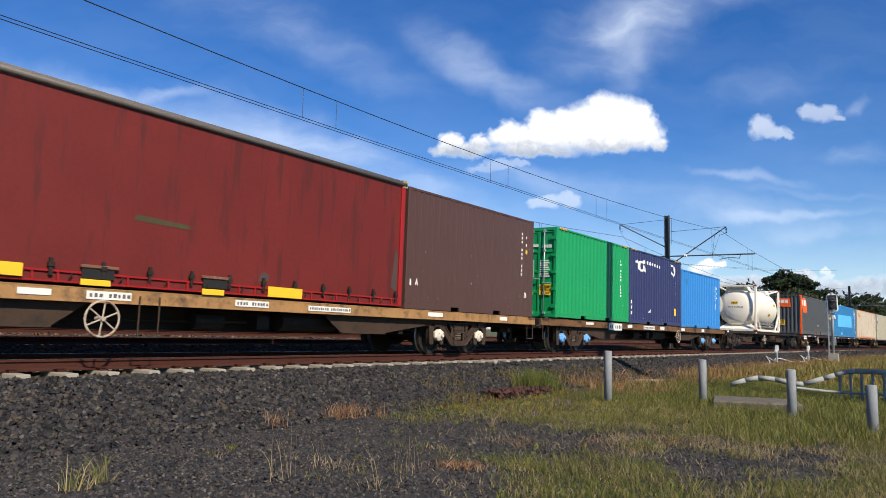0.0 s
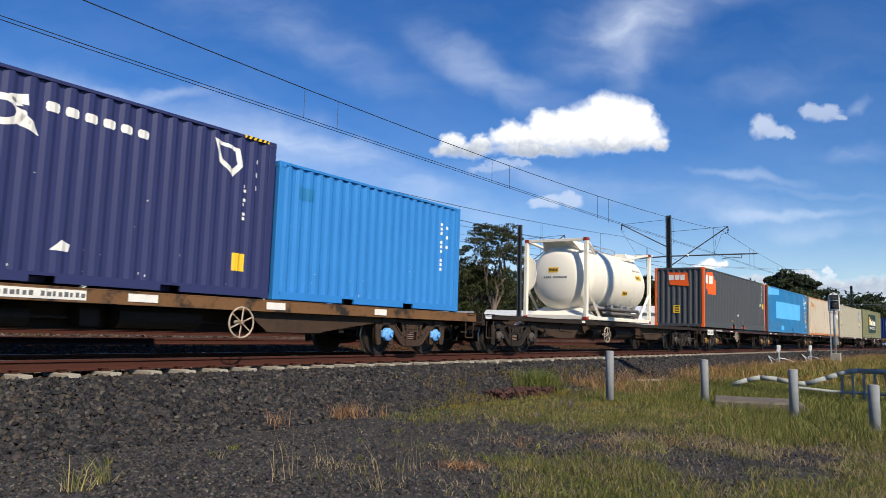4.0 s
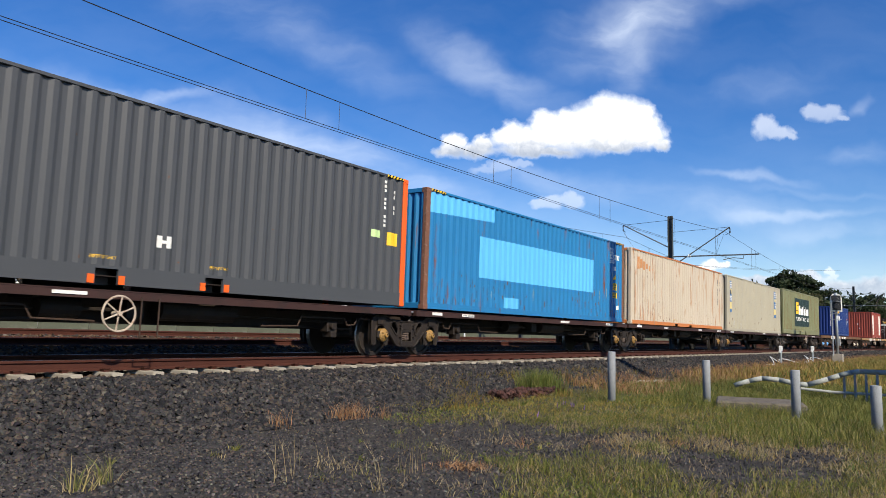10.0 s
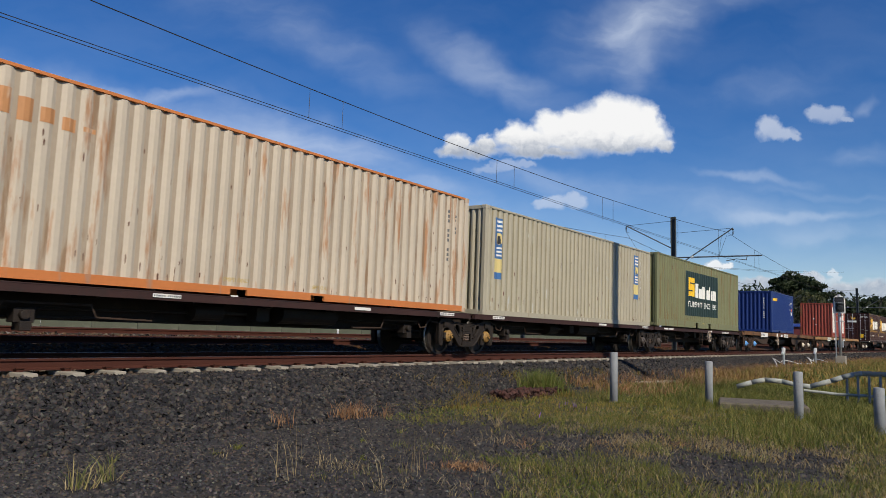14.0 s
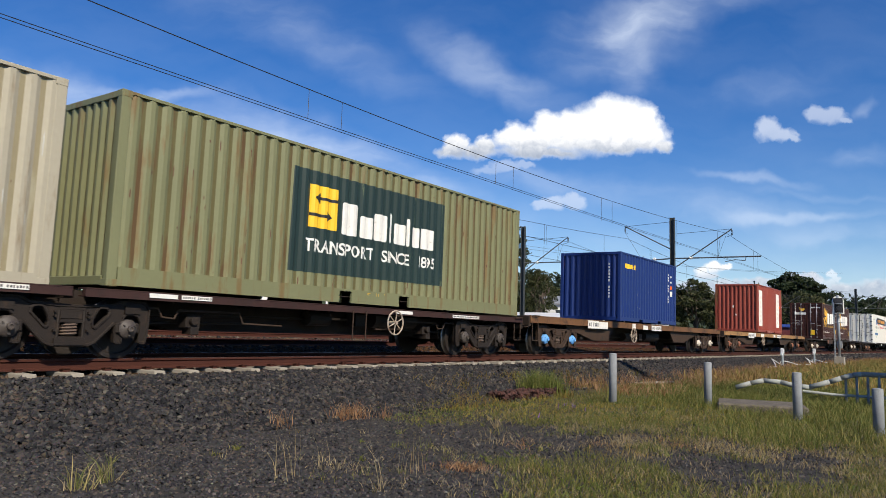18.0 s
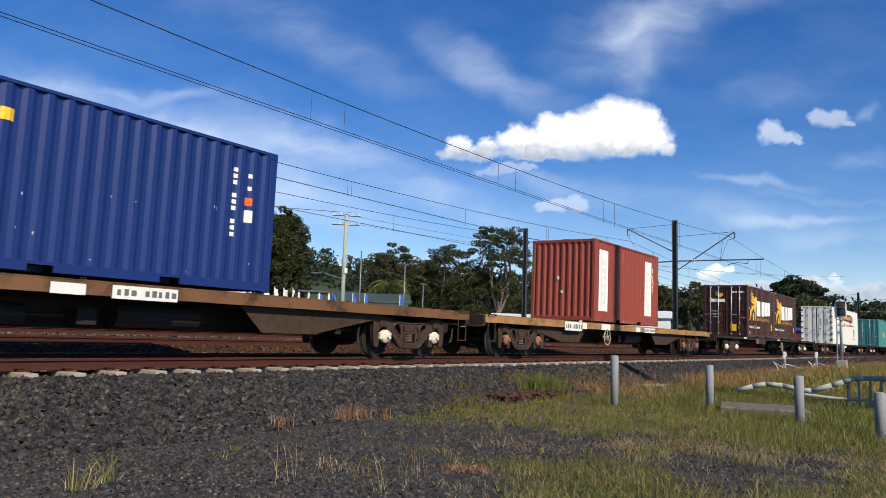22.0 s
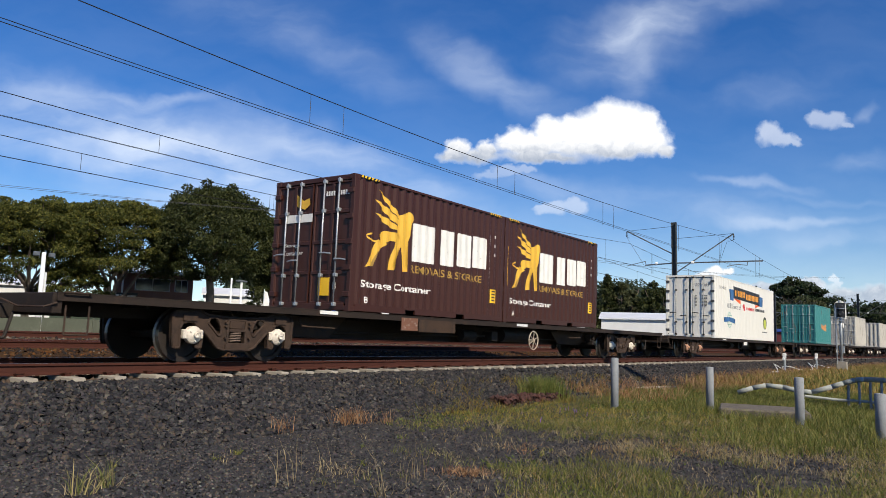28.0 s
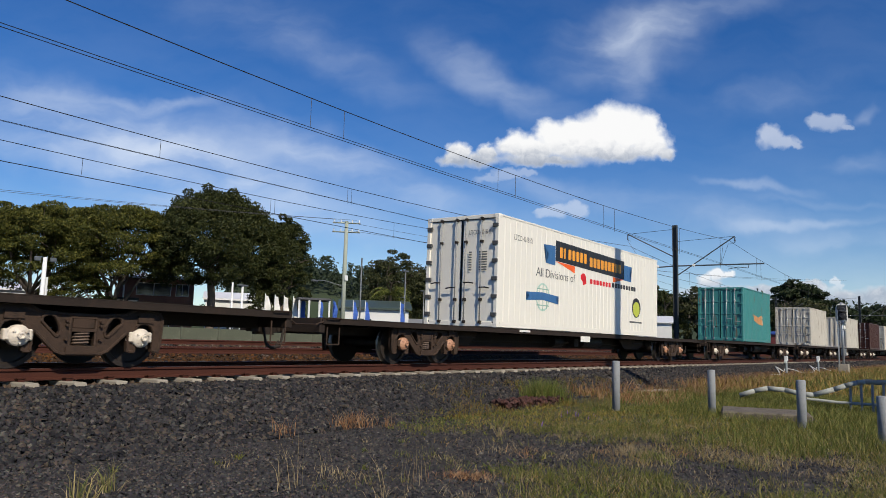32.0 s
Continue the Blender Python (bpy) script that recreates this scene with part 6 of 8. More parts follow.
# ---- signal, boxes, posts, rails ----
def signal():
    ob = new("rail_signal")
    ob.location = at(55.0, -4.0, -0.55)
    tagged(ob, "galvanised signal post with ladder, black lamp head and white surround", "rail signal")
    bm = bmesh.new()
    rod(bm, (0, 0, 0), (0, 0, 4.4), 0.085, n=12)
    part("post", bm, GALV, ob, "", True)
    part("base", bev(boxes((-0.3, 0.3, -0.3, 0.3, -0.3, 0.35)), 0.02), CONCRETE, ob)
    bm = bmesh.new()
    plate(bm, [(-0.24, 4.05), (0.24, 4.05), (0.24, 4.62)] + [(0.24 * math.cos(a), 4.62 + 0.24 * math.sin(a)) for a in (0.5, 1.0, 1.57, 2.1, 2.6)] + [(-0.24, 4.62)], -0.02, 0.0)
    p = part("backboard", bm, WHITE, ob, "white rounded backing board")
    p.matrix_basis = pose(0, 0, -2.93, 0, 0, -78) @ Matrix.Scale(1.5, 4)
    bm = boxes((-0.18, 0.18, -0.14, -0.022, 4.10, 4.76))
    for z in (4.28, 4.55):
        lathe(bm, [(-0.32, 0.10), (-0.30, 0.115), (-0.12, 0.11)], 14, "Y", (0, 0, z))
    p = part("lamp_head", bev(bm, 0.006), BLACK, ob, "black lamp head with hoods")
    p.matrix_basis = pose(0, 0, -2.93, 0, 0, -78) @ Matrix.Scale(1.5, 4)
    bm = bmesh.new()
    for x in (-0.17, 0.17):
        rod(bm, (x - 0.45, 0.2, 0.2), (x - 0.45, 0.2, 3.9), 0.02, n=6)
    for k in range(13):
        rod(bm, (-0.62, 0.2, 0.4 + 0.28 * k), (-0.28, 0.2, 0.4 + 0.28 * k), 0.014, n=5)
    for z in (2.6, 3.2, 3.8):
        ring(bm, (-0.45, -0.05, z), 0.3, 0.015, "Z", 16, 5)
    part("ladder", bm, GALV, ob, "galvanised ladder with hoops")
    bm = bmesh.new()
    rods(bm, [(0.3, 0.1, 1.9), (0.7, 0.1, 0.5), (1.0, 0.1, 0.2)], 0.03)
    part("stay", bm, GALV, ob)
    part("case", bev(boxes((0.1, 0.35, -0.15, 0.15, 0.9, 1.35)), 0.01), GALV, ob)
    bm = boxes((-0.35, 0.25, -0.2, 0.25, 3.0, 3.03))
    part("platform", bm, GALV, ob)
    bm = bmesh.new()
    lathe(bm, [(-0.16, 0.17), (-0.12, 0.18)], 16, "Y", (0.12, 0, 2.7))
    part("plate_disc", bm, WHITE, ob, "white round plate")


signal()
for s, lat in ((45.2, -2.6), (53.8, -2.7)):
    ob = new("trackside_box")
    ob.location = at(s, lat, -0.75)
    tagged(ob, "small white trackside cable box on a post", "cable box", "trackside boxes")
    bm = bmesh.new()
    rod(bm, (0, 0, -0.1), (0, 0, 0.8), 0.06, n=8)
    part("post", bm, GALV, ob)
    part("box", bev(boxes((-0.09, 0.09, -0.09, 0.09, 0.72, 1.02)), 0.02), PORCELAIN, ob, "white box")
    part("lamp", bev(boxes((-0.36, -0.2, -0.07, 0.07, 0.62, 0.78)), 0.03), PORCELAIN, ob)
    for k in (-1, 1):
        bm = bmesh.new()
        pts = [Vector((k * d, 0.3 * math.sin(d * 1.3), 0.05 + 0.55 * math.sin(min(d, 3.1)) * (0.4 if k > 0 else 0.7))) for d in np.arange(0.0, 4.6, 0.3)]
        rods(bm, pts, 0.026, 6)
        part("cable", bm, PORCELAIN, ob, "white looping cable")


def post(x, y, top_z, label):
    ob = new("bollard_post")
    ob.location = (x, y, 0)
    tagged(ob, label, "post", "galvanised posts")
    bm = bmesh.new()
    lathe(bm, [(-1.2, 0.085), (top_z - 0.012, 0.085), (top_z, 0.075), (top_z + 0.004, 0.02)], 20, "Z")
    part("tube", bm, POSTGREY, ob, "", True)
    part("foot_plate", bev(boxes((-0.13, 0.13, -0.13, 0.13, -0.96, -0.93)), 0.004), POSTGREY, ob)


for x, y, z in POSTS:
    post(x, y, z, "round galvanised steel post standing in grass")


def railing():
    ob = new("culvert_railing")
    tagged(ob, "pale weathered tubular railing over a culvert, partly sloped", "railing")
    pts = [Vector(p) for p in ((20.4, 4.85, -0.66), (20.5, 4.5, -0.53), (20.6, 4.2, -0.45), (20.65, 3.8, -0.47), (20.7, 3.4, -0.55), (20.75, 3.15, -0.56), (20.85, 2.7, -0.40), (20.9, 2.45, -0.30), (20.95, 2.2, -0.21), (20.97, 2.0, -0.18), (21.1, 0.4, -0.18), (21.3, -1.5, -0.15))]
    bm = bmesh.new()
    rods(bm, pts, 0.062, 10)
    part("top_rail", bm, PALEPAINT, ob, "pale flaking top rail", True)
    for k in range(16):
        y = 2.35 - 0.24 * k
        bm = bmesh.new()
        rod(bm, (20.97, y, -0.2), (20.97, y, -1.0), 0.03, n=6)
        part("baluster", bm, POSTGREY, ob)
    bm = bmesh.new()
    rods(bm, [(20.7, 3.3, -0.66), (20.95, 2.6, -0.72), (21.2, -1.5, -0.74)], 0.035, 8)
    part("lower_rail", bm, PALEPAINT, ob)


PALEPAINT = mat("pale_flaking_rail_paint", (0.30, 0.31, 0.28), 0.7, 0, 0.25, 4, 40, 0.15, (0.20, 0.19, 0.16), 0.42, 0.2, spec=0.2)
railing()
slab = obj("culvert_headwall", bev(boxes((0.0, 1.5, 0.0, 1.75, -0.5, 0.33)), 0.03), mat("stained_concrete", (0.13, 0.108, 0.078), 0.9, 0, 0.4, 3.0, 40, 0.5, (0.05, 0.042, 0.03), 0.55, 0.2))
slab.matrix_world = pose(16.7, 2.55, -1.1, 0, 0, 14)
tagged(slab, "low stained concrete culvert headwall half hidden in grass", "culvert wall")

kerb = obj("concrete_kerb", bev(boxes((0.0, 2.1, 0.0, 0.3, -0.3, 0.16)), 0.02), CONCRETE)
kerb.matrix_world = pose(21.9, 8.1, -0.95, 0, 0, -18)
tagged(kerb, "short pale concrete kerb lying in grass", "kerb")

# a tall timber pole outside the view, whose shadow crosses the train
ob = new("power_pole")
ob.location = (19.0, -2.2, -1)
tagged(ob, "tall round timber power pole beside the line", "power pole")
bm = bmesh.new()
rod(bm, (0, 0, 0), (0, 0, 17.5), 0.28, 0.24, n=16)
part("shaft", bm, mat("grey_timber", (0.2, 0.16, 0.12), 0.85, 0, 0.2, 3, 30, 0.3), ob)


# ---- ballast stones ----
def stones(name, label, spots, size, material, seed):
    """Angular stones: squashed, jittered octahedra with cut tops, in one mesh."""
    rng = np.random.default_rng(seed)
    n = len(spots)
    base = np.array([(1, 0, 0.1), (0.3, 1, -0.1), (-1, 0.2, 0.1), (-0.2, -1, 0), (0.35, 0.3, 0.75), (-0.4, -0.25, 0.7), (0, 0, -0.8)])
    tris = np.array([(0, 1, 4), (1, 2, 5), (1, 5, 4), (2, 3, 5), (3, 0, 4), (3, 4, 5), (1, 0, 6), (0, 3, 6)])
    v = base[None] * (1 + rng.uniform(-0.35, 0.35, (n, 7, 3)))
    a = rng.uniform(0, 2 * np.pi, n)
    b = rng.normal(0, 0.7, n)
    ca, sa, cb, sb = np.cos(a), np.sin(a), np.cos(b), np.sin(b)
    x, y, z = v[..., 0], v[..., 1], v[..., 2]
    y, z = y * cb[:, None] - z * sb[:, None], y * sb[:, None] + z * cb[:, None]
    x, y = x * ca[:, None] - y * sa[:, None], x * sa[:, None] + y * ca[:, None]
    sc = (size * rng.uniform(0.55, 1.35, n))[:, None]
    v = np.stack([x * sc, y * sc * 0.9, z * sc], -1) + np.asarray(spots)[:, None, :]
    f = tris[None] + (7 * np.arange(n))[:, None, None]
    me = bpy.data.meshes.new(name)
    me.vertices.add(n * 7)
    me.vertices.foreach_set("co", v.ravel())
    me.loops.add(n * 24)
    me.polygons.add(n * 8)
    me.loops.foreach_set("vertex_index", f.ravel())
    me.polygons.foreach_set("loop_start", np.arange(n * 8) * 3)
    me.update(calc_edges=True)
    me.materials.append(material)
    ob = new(name, me)
    return tagged(ob, label, "ballast stones", kind="stuff")


def on_slab(s, y):
    dx, dy = s - 16.7, y - 2.5
    a, b = dx * 0.970 + dy * 0.242, dy * 0.970 - dx * 0.242
    return -0.05 < a < 1.55 and -0.05 < b < 1.8


def scatter(s0, s1, l0, l1, n, seed, keep=None, lift=0.0):
    rng = np.random.default_rng(seed)
    s, l = rng.uniform(s0, s1, n), rng.uniform(l0, l1, n)
    out = []
    for a, b in zip(s, l):
        if (keep is None or keep(a, b, rng.random())) and not (12 < a < 20 and on_slab(a, mid_y(a) + b)):
            out.append((a, mid_y(a) + b, ground_z(b, a) + lift))
    return out


stones("ballast_stones", "coarse dark grey crushed ballast on the embankment slope", scatter(1.5, 16, -3.6, -1.22, 26000, 1, None, 0.012), 0.043, STONE, 2)
stones("ballast_stones", "coarse dark grey crushed ballast along the track", scatter(16, 60, -3.2, -1.22, 15000, 3), 0.052, STONE, 4)
stones("ballast_stones", "dark grey ballast shoulder far along the line", scatter(60, 190, -3.4, -1.22, 9000, 63), 0.11, STONE, 64)
# Low brown colour carries the dark of the shade under the wagons.
stones("ballast_stones", "dark brown crushed ballast between the rails, toned for the train's shade", scatter(2, 45, -1.25, 3.2, 11000, 5, lambda s, l, r: abs(abs(l) - 0.75) > 0.1), 0.042, mat("shade_toned_ballast", (0.060, 0.038, 0.022), 0.85, 0, 0.25, 6, 50, 0.3, None, island=0.5), 6)
stones("gravel", "fine dark gravel and chips on the trackside path", scatter(1.5, 14, -9.5, -3.2, 52000, 7, lambda s, l, r: r < 1.3 - 0.07 * s), 0.0185, GRAVEL, 8)
# Strong brown tint cancels the blue light where the train shades these stones.
stones("ballast_stones", "brown ballast between the tracks, tinted against the blue shade", scatter(1, 50, 3.3, 4.9, 9000, 5), 0.05, stone_mat("shade_tinted_ballast", 1.3, (1.5, 0.78, 0.3)), 6)
stones("ballast_stones", "grey ballast of the far tracks", scatter(4, 60, 6.9, 9.1, 7000, 57), 0.06, PALE_STONE, 58)
stones("gravel", "dark gravel under the thin grass", scatter(5, 15, -13, -9.5, 10000, 59), 0.022, GRAVEL, 60)
stones("ballast_stones", "rust-brown ballast between the rails", scatter(0, 60, -0.68, 1.6, 11000, 61, None, 0.01), 0.05, BED_STONE, 62)
stones("gravel", "larger loose stones on the trackside path", scatter(1.5, 12, -7.5, -3.2, 1500, 9), 0.026, GRAVEL, 10)


# ---- grass ----
def blade_mat(name, a, b, c):
    m = bpy.data.materials.new(name)
    m.use_nodes = True
    n, l = m.node_tree.nodes, m.node_tree.links
    geo, ramp = n.new("ShaderNodeNewGeometry"), n.new("ShaderNodeValToRGB")
    ramp.color_ramp.elements[0].color, ramp.color_ramp.elements[1].color = (*a, 1), (*c, 1)
    ramp.color_ramp.elements.new(0.5).color = (*b, 1)
    l.new(geo.outputs["Random Per Island"], ramp.inputs[0])
    bs = n["Principled BSDF"]
    bs.inputs["Roughness"].default_value = 0.6
    bs.inputs["Specular IOR Level"].default_value = 0.25
    l.new(ramp.outputs[0], bs.inputs["Base Color"])
    tr = n.new("ShaderNodeBsdfTranslucent")
    l.new(ramp.outputs[0], tr.inputs[0])
    mx = n.new("ShaderNodeMixShader")
    mx.inputs[0].default_value = 0.3
    l.new(bs.outputs[0], mx.inputs[1])
    l.new(tr.outputs[0], mx.inputs[2])
    l.new(mx.outputs[0], n["Material Output"].inputs[0])
    return m


GREEN_GRASS = blade_mat("green_grass", (0.072, 0.096, 0.017), (0.138, 0.150, 0.029), (0.27, 0.23, 0.07))
DRY_GRASS = blade_mat("dry_grass", (0.22, 0.155, 0.04), (0.36, 0.26, 0.075), (0.30, 0.17, 0.055))
STRAW_LITTER = blade_mat("straw_litter", (0.08, 0.065, 0.02), (0.19, 0.145, 0.05), (0.36, 0.27, 0.12))
PALE_STRAW = blade_mat("pale_straw", (0.34, 0.26, 0.13), (0.42, 0.34, 0.19), (0.28, 0.20, 0.09))
RUSSET = blade_mat("russet_grass", (0.22, 0.10, 0.045), (0.34, 0.18, 0.085), (0.42, 0.28, 0.15))
LUSH = blade_mat("lush_grass", (0.074, 0.098, 0.017), (0.135, 0.150, 0.028), (0.28, 0.24, 0.075))
WEED_GREEN = blade_mat("broad_weed_leaf", (0.06, 0.10, 0.02), (0.11, 0.15, 0.03), (0.19, 0.21, 0.05))


def blades(name, label, spots, height, width, lean, material, seed, category="grass"):
    """Bent two-segment blades."""
    rng = np.random.default_rng(seed)
    p = np.asarray(spots)
    n = len(p)
    a = rng.uniform(0, 2 * np.pi, n)
    h = height * rng.uniform(0.4, 1.25, n)
    w = width * rng.uniform(0.6, 1.3, n)
    le = lean * h * rng.uniform(0.2, 1.4, n)
    d = np.stack([np.cos(a), np.sin(a), np.zeros(n)], -1)
    t = rng.uniform(0, np.pi, n)
    e = np.stack([np.cos(t), np.sin(t), np.zeros(n)], -1) * w[:, None]
    up = np.array([0, 0, 1.0])
    m = p + d * (le * 0.35)[:, None] + up * (h * 0.6)[:, None]
    tip = p + d * le[:, None] + up * h[:, None]
    v = np.stack([p - e, p + e, m + e * 0.7, m - e * 0.7, tip], 1)
    k = 5 * np.arange(n)
    me = bpy.data.meshes.new(name)
    me.vertices.add(5 * n)
    me.vertices.foreach_set("co", v.ravel())
    me.loops.add(7 * n)
    me.polygons.add(2 * n)
    loops = np.stack([k, k + 1, k + 2, k + 3, k + 3, k + 2, k + 4], 1)
    me.loops.foreach_set("vertex_index", loops.ravel())
    me.polygons.foreach_set("loop_start", np.stack([7 * np.arange(n), 7 * np.arange(n) + 4], 1).ravel())
    me.update(calc_edges=True)
    me.materials.append(material)
    return tagged(new(name, me), label, category, kind="stuff")


def clumps(centres, n, r, seed):
    """Blade feet in round tufts about the centres."""
    rng = np.random.default_rng(seed)
    out = []
    for c in centres:
        q = rng.normal(0, r, (n, 2))
        for x, y in q:
            lat = c[1] + y - mid_y(c[0] + x)
            out.append((c[0] + x, c[1] + y, ground_z(lat, c[0] + x) - 0.01))
    return out


def patch(s, l, f=0.35, o=0.0):
    return noise.noise((s * f + o, l * f, o)) + 0.5 * noise.noise((s * f * 3, l * f * 3, o + 5))


def ease(v, a, b):
    v = min(1.0, max(0.0, (v - a) / (b - a)))
    return v * v * (3 - 2 * v)


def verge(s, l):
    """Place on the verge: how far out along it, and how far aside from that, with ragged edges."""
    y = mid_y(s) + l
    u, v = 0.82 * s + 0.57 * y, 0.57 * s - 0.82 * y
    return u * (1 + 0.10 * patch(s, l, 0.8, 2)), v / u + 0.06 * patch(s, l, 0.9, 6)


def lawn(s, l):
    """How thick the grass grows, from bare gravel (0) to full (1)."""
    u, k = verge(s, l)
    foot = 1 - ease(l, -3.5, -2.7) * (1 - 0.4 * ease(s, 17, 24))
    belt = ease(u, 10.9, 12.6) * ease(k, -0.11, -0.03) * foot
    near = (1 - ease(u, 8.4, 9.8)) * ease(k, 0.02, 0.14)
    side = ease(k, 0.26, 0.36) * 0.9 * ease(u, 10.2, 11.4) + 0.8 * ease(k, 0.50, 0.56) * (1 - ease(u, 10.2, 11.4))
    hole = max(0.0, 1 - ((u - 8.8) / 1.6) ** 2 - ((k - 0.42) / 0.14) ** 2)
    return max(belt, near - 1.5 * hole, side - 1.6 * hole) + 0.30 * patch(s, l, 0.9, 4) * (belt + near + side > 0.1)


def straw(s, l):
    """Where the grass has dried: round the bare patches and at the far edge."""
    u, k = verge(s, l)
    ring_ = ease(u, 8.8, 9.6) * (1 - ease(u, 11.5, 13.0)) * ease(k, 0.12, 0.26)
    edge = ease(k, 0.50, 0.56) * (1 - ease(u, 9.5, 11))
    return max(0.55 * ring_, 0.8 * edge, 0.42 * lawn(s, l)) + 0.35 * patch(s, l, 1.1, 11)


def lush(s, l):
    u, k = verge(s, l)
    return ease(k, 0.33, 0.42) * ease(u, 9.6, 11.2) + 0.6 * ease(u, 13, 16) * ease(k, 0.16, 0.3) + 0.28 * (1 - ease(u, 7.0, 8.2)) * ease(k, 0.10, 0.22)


def sown(f, off, n, seed, s0, s1, l0, l1):
    """Feet for n blades at most, kept where the field f says; the field is read on a grid of 9 cm."""
    known = {}

    def keep(s, l, r):
        cell = (round(s / 0.09), round(l / 0.09))
        if cell not in known:
            known[cell] = f(cell[0] * 0.09, cell[1] * 0.09) + off
        return r < known[cell]
    return scatter(s0, s1, l0, l1, n, seed, keep, -0.01)


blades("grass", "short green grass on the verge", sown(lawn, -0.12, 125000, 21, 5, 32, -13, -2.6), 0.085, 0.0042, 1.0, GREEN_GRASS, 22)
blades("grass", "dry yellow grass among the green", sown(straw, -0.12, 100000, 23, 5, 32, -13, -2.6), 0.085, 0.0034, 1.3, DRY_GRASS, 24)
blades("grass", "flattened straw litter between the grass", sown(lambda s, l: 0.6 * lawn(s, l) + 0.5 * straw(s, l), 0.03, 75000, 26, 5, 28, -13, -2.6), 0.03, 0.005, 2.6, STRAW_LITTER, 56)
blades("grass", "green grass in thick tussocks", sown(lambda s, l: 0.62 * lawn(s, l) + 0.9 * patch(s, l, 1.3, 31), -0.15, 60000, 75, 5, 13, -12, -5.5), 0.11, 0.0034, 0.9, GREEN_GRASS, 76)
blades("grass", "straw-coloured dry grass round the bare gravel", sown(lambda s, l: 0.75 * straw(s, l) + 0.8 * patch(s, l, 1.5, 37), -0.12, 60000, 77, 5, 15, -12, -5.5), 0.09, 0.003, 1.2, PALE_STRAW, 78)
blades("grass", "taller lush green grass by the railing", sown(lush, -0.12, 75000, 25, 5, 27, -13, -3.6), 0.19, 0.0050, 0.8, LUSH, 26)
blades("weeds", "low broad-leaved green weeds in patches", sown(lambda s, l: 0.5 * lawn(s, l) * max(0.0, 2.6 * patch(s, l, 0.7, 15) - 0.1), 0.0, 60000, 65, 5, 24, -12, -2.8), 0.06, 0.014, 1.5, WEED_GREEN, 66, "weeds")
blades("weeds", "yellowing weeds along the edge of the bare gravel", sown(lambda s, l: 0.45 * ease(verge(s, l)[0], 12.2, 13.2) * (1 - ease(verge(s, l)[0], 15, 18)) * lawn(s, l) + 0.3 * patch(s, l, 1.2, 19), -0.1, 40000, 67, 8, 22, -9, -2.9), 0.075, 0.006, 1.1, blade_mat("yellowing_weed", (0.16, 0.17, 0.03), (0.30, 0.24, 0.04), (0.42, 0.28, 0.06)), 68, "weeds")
blades("grass", "tall russet grass along the embankment foot", scatter(18, 90, -5.2, -2.5, 30000, 27, lambda s, l, r: r < 0.55 + 0.6 * patch(s, l, 0.4, 2), -0.01), 0.26, 0.007, 0.9, RUSSET, 28)
blades("grass", "far green grass beside the line", scatter(30, 130, -16, -3.6, 48000, 29, lambda s, l, r: r < 0.8, -0.01), 0.30, 0.02, 0.5, GREEN_GRASS, 30)
blades("grass", "far dry grass beside the line", scatter(26, 130, -16, -3.0, 36000, 31, lambda s, l, r: r < 0.7, -0.01), 0.34, 0.02, 0.5, DRY_GRASS, 32)
TUFTS = ((3.42, 6.08), (3.75, 6.45), (3.72, 6.2))
blades("grass_tuft", "green and straw grass tuft in gravel", clumps(TUFTS[:1] + TUFTS[2:], 30, 0.045, 33), 0.25, 0.005, 0.8, blade_mat("tuft_green", (0.10, 0.13, 0.03), (0.2, 0.2, 0.06), (0.42, 0.33, 0.15)), 34, "grass tuft")
blades("grass_tuft", "pale straw stalks lying round a tuft", clumps(TUFTS, 13, 0.08, 35), 0.15, 0.004, 1.9, PALE_STRAW, 36, "grass tuft")
blades("grass_tuft", "russet dry tufts on the embankment", clumps(((7.35, 7.9), (8.47, 7.87), (8.75, 7.8), (8.97, 7.79), (9.23, 7.59), (8.6, 7.9), (8.85, 7.95)), 36, 0.08, 37), 0.25, 0.004, 0.8, RUSSET, 38, "grass tuft")
blades("grass_tuft", "straw tuft spreading from one root", clumps(((9.78, 5.82),), 22, 0.02, 71), 0.26, 0.004, 1.4, PALE_STRAW, 72, "grass tuft")
blades("dry_stalks", "tall pale dry stalks standing in gravel", clumps(((6.0, 4.62), (6.12, 4.6), (5.55, 5.35), (5.06, 5.17), (4.78, 5.1), (5.26, 4.3)), 6, 0.06, 39), 0.46, 0.0028, 0.35, PALE_STRAW, 40, "dry stalks")
blades("grass_tuft", "low rusty red dead grass patch", clumps(((6.68, 4.38), (6.85, 4.45)), 170, 0.15, 54), 0.07, 0.005, 1.6, RUSSET, 55, "grass tuft")
blades("grass_tuft", "low rusty dead grass patches in the bare gravel", clumps(((8.6, 4.7), (9.6, 4.1), (10.6, 3.5), (9.0, 4.9), (10.2, 3.2)), 50, 0.14, 73), 0.06, 0.004, 1.8, RUSSET, 74, "grass tuft")
FEW = [tuple(p[:2]) for p in scatter(3.5, 10, -8.5, -4.0, 22, 41)]
blades("grass_tuft", "small scattered green weeds in gravel", clumps(FEW, 16, 0.03, 42), 0.08, 0.006, 1.0, GREEN_GRASS, 43, "grass tuft")
FEW2 = [tuple(p[:2]) for p in scatter(4.5, 13, -8.5, -4.5, 24, 44)]
blades("grass_tuft", "small scattered dry weeds in gravel", clumps(FEW2, 9, 0.05, 45), 0.10, 0.0035, 1.1, PALE_STRAW, 46, "grass tuft")
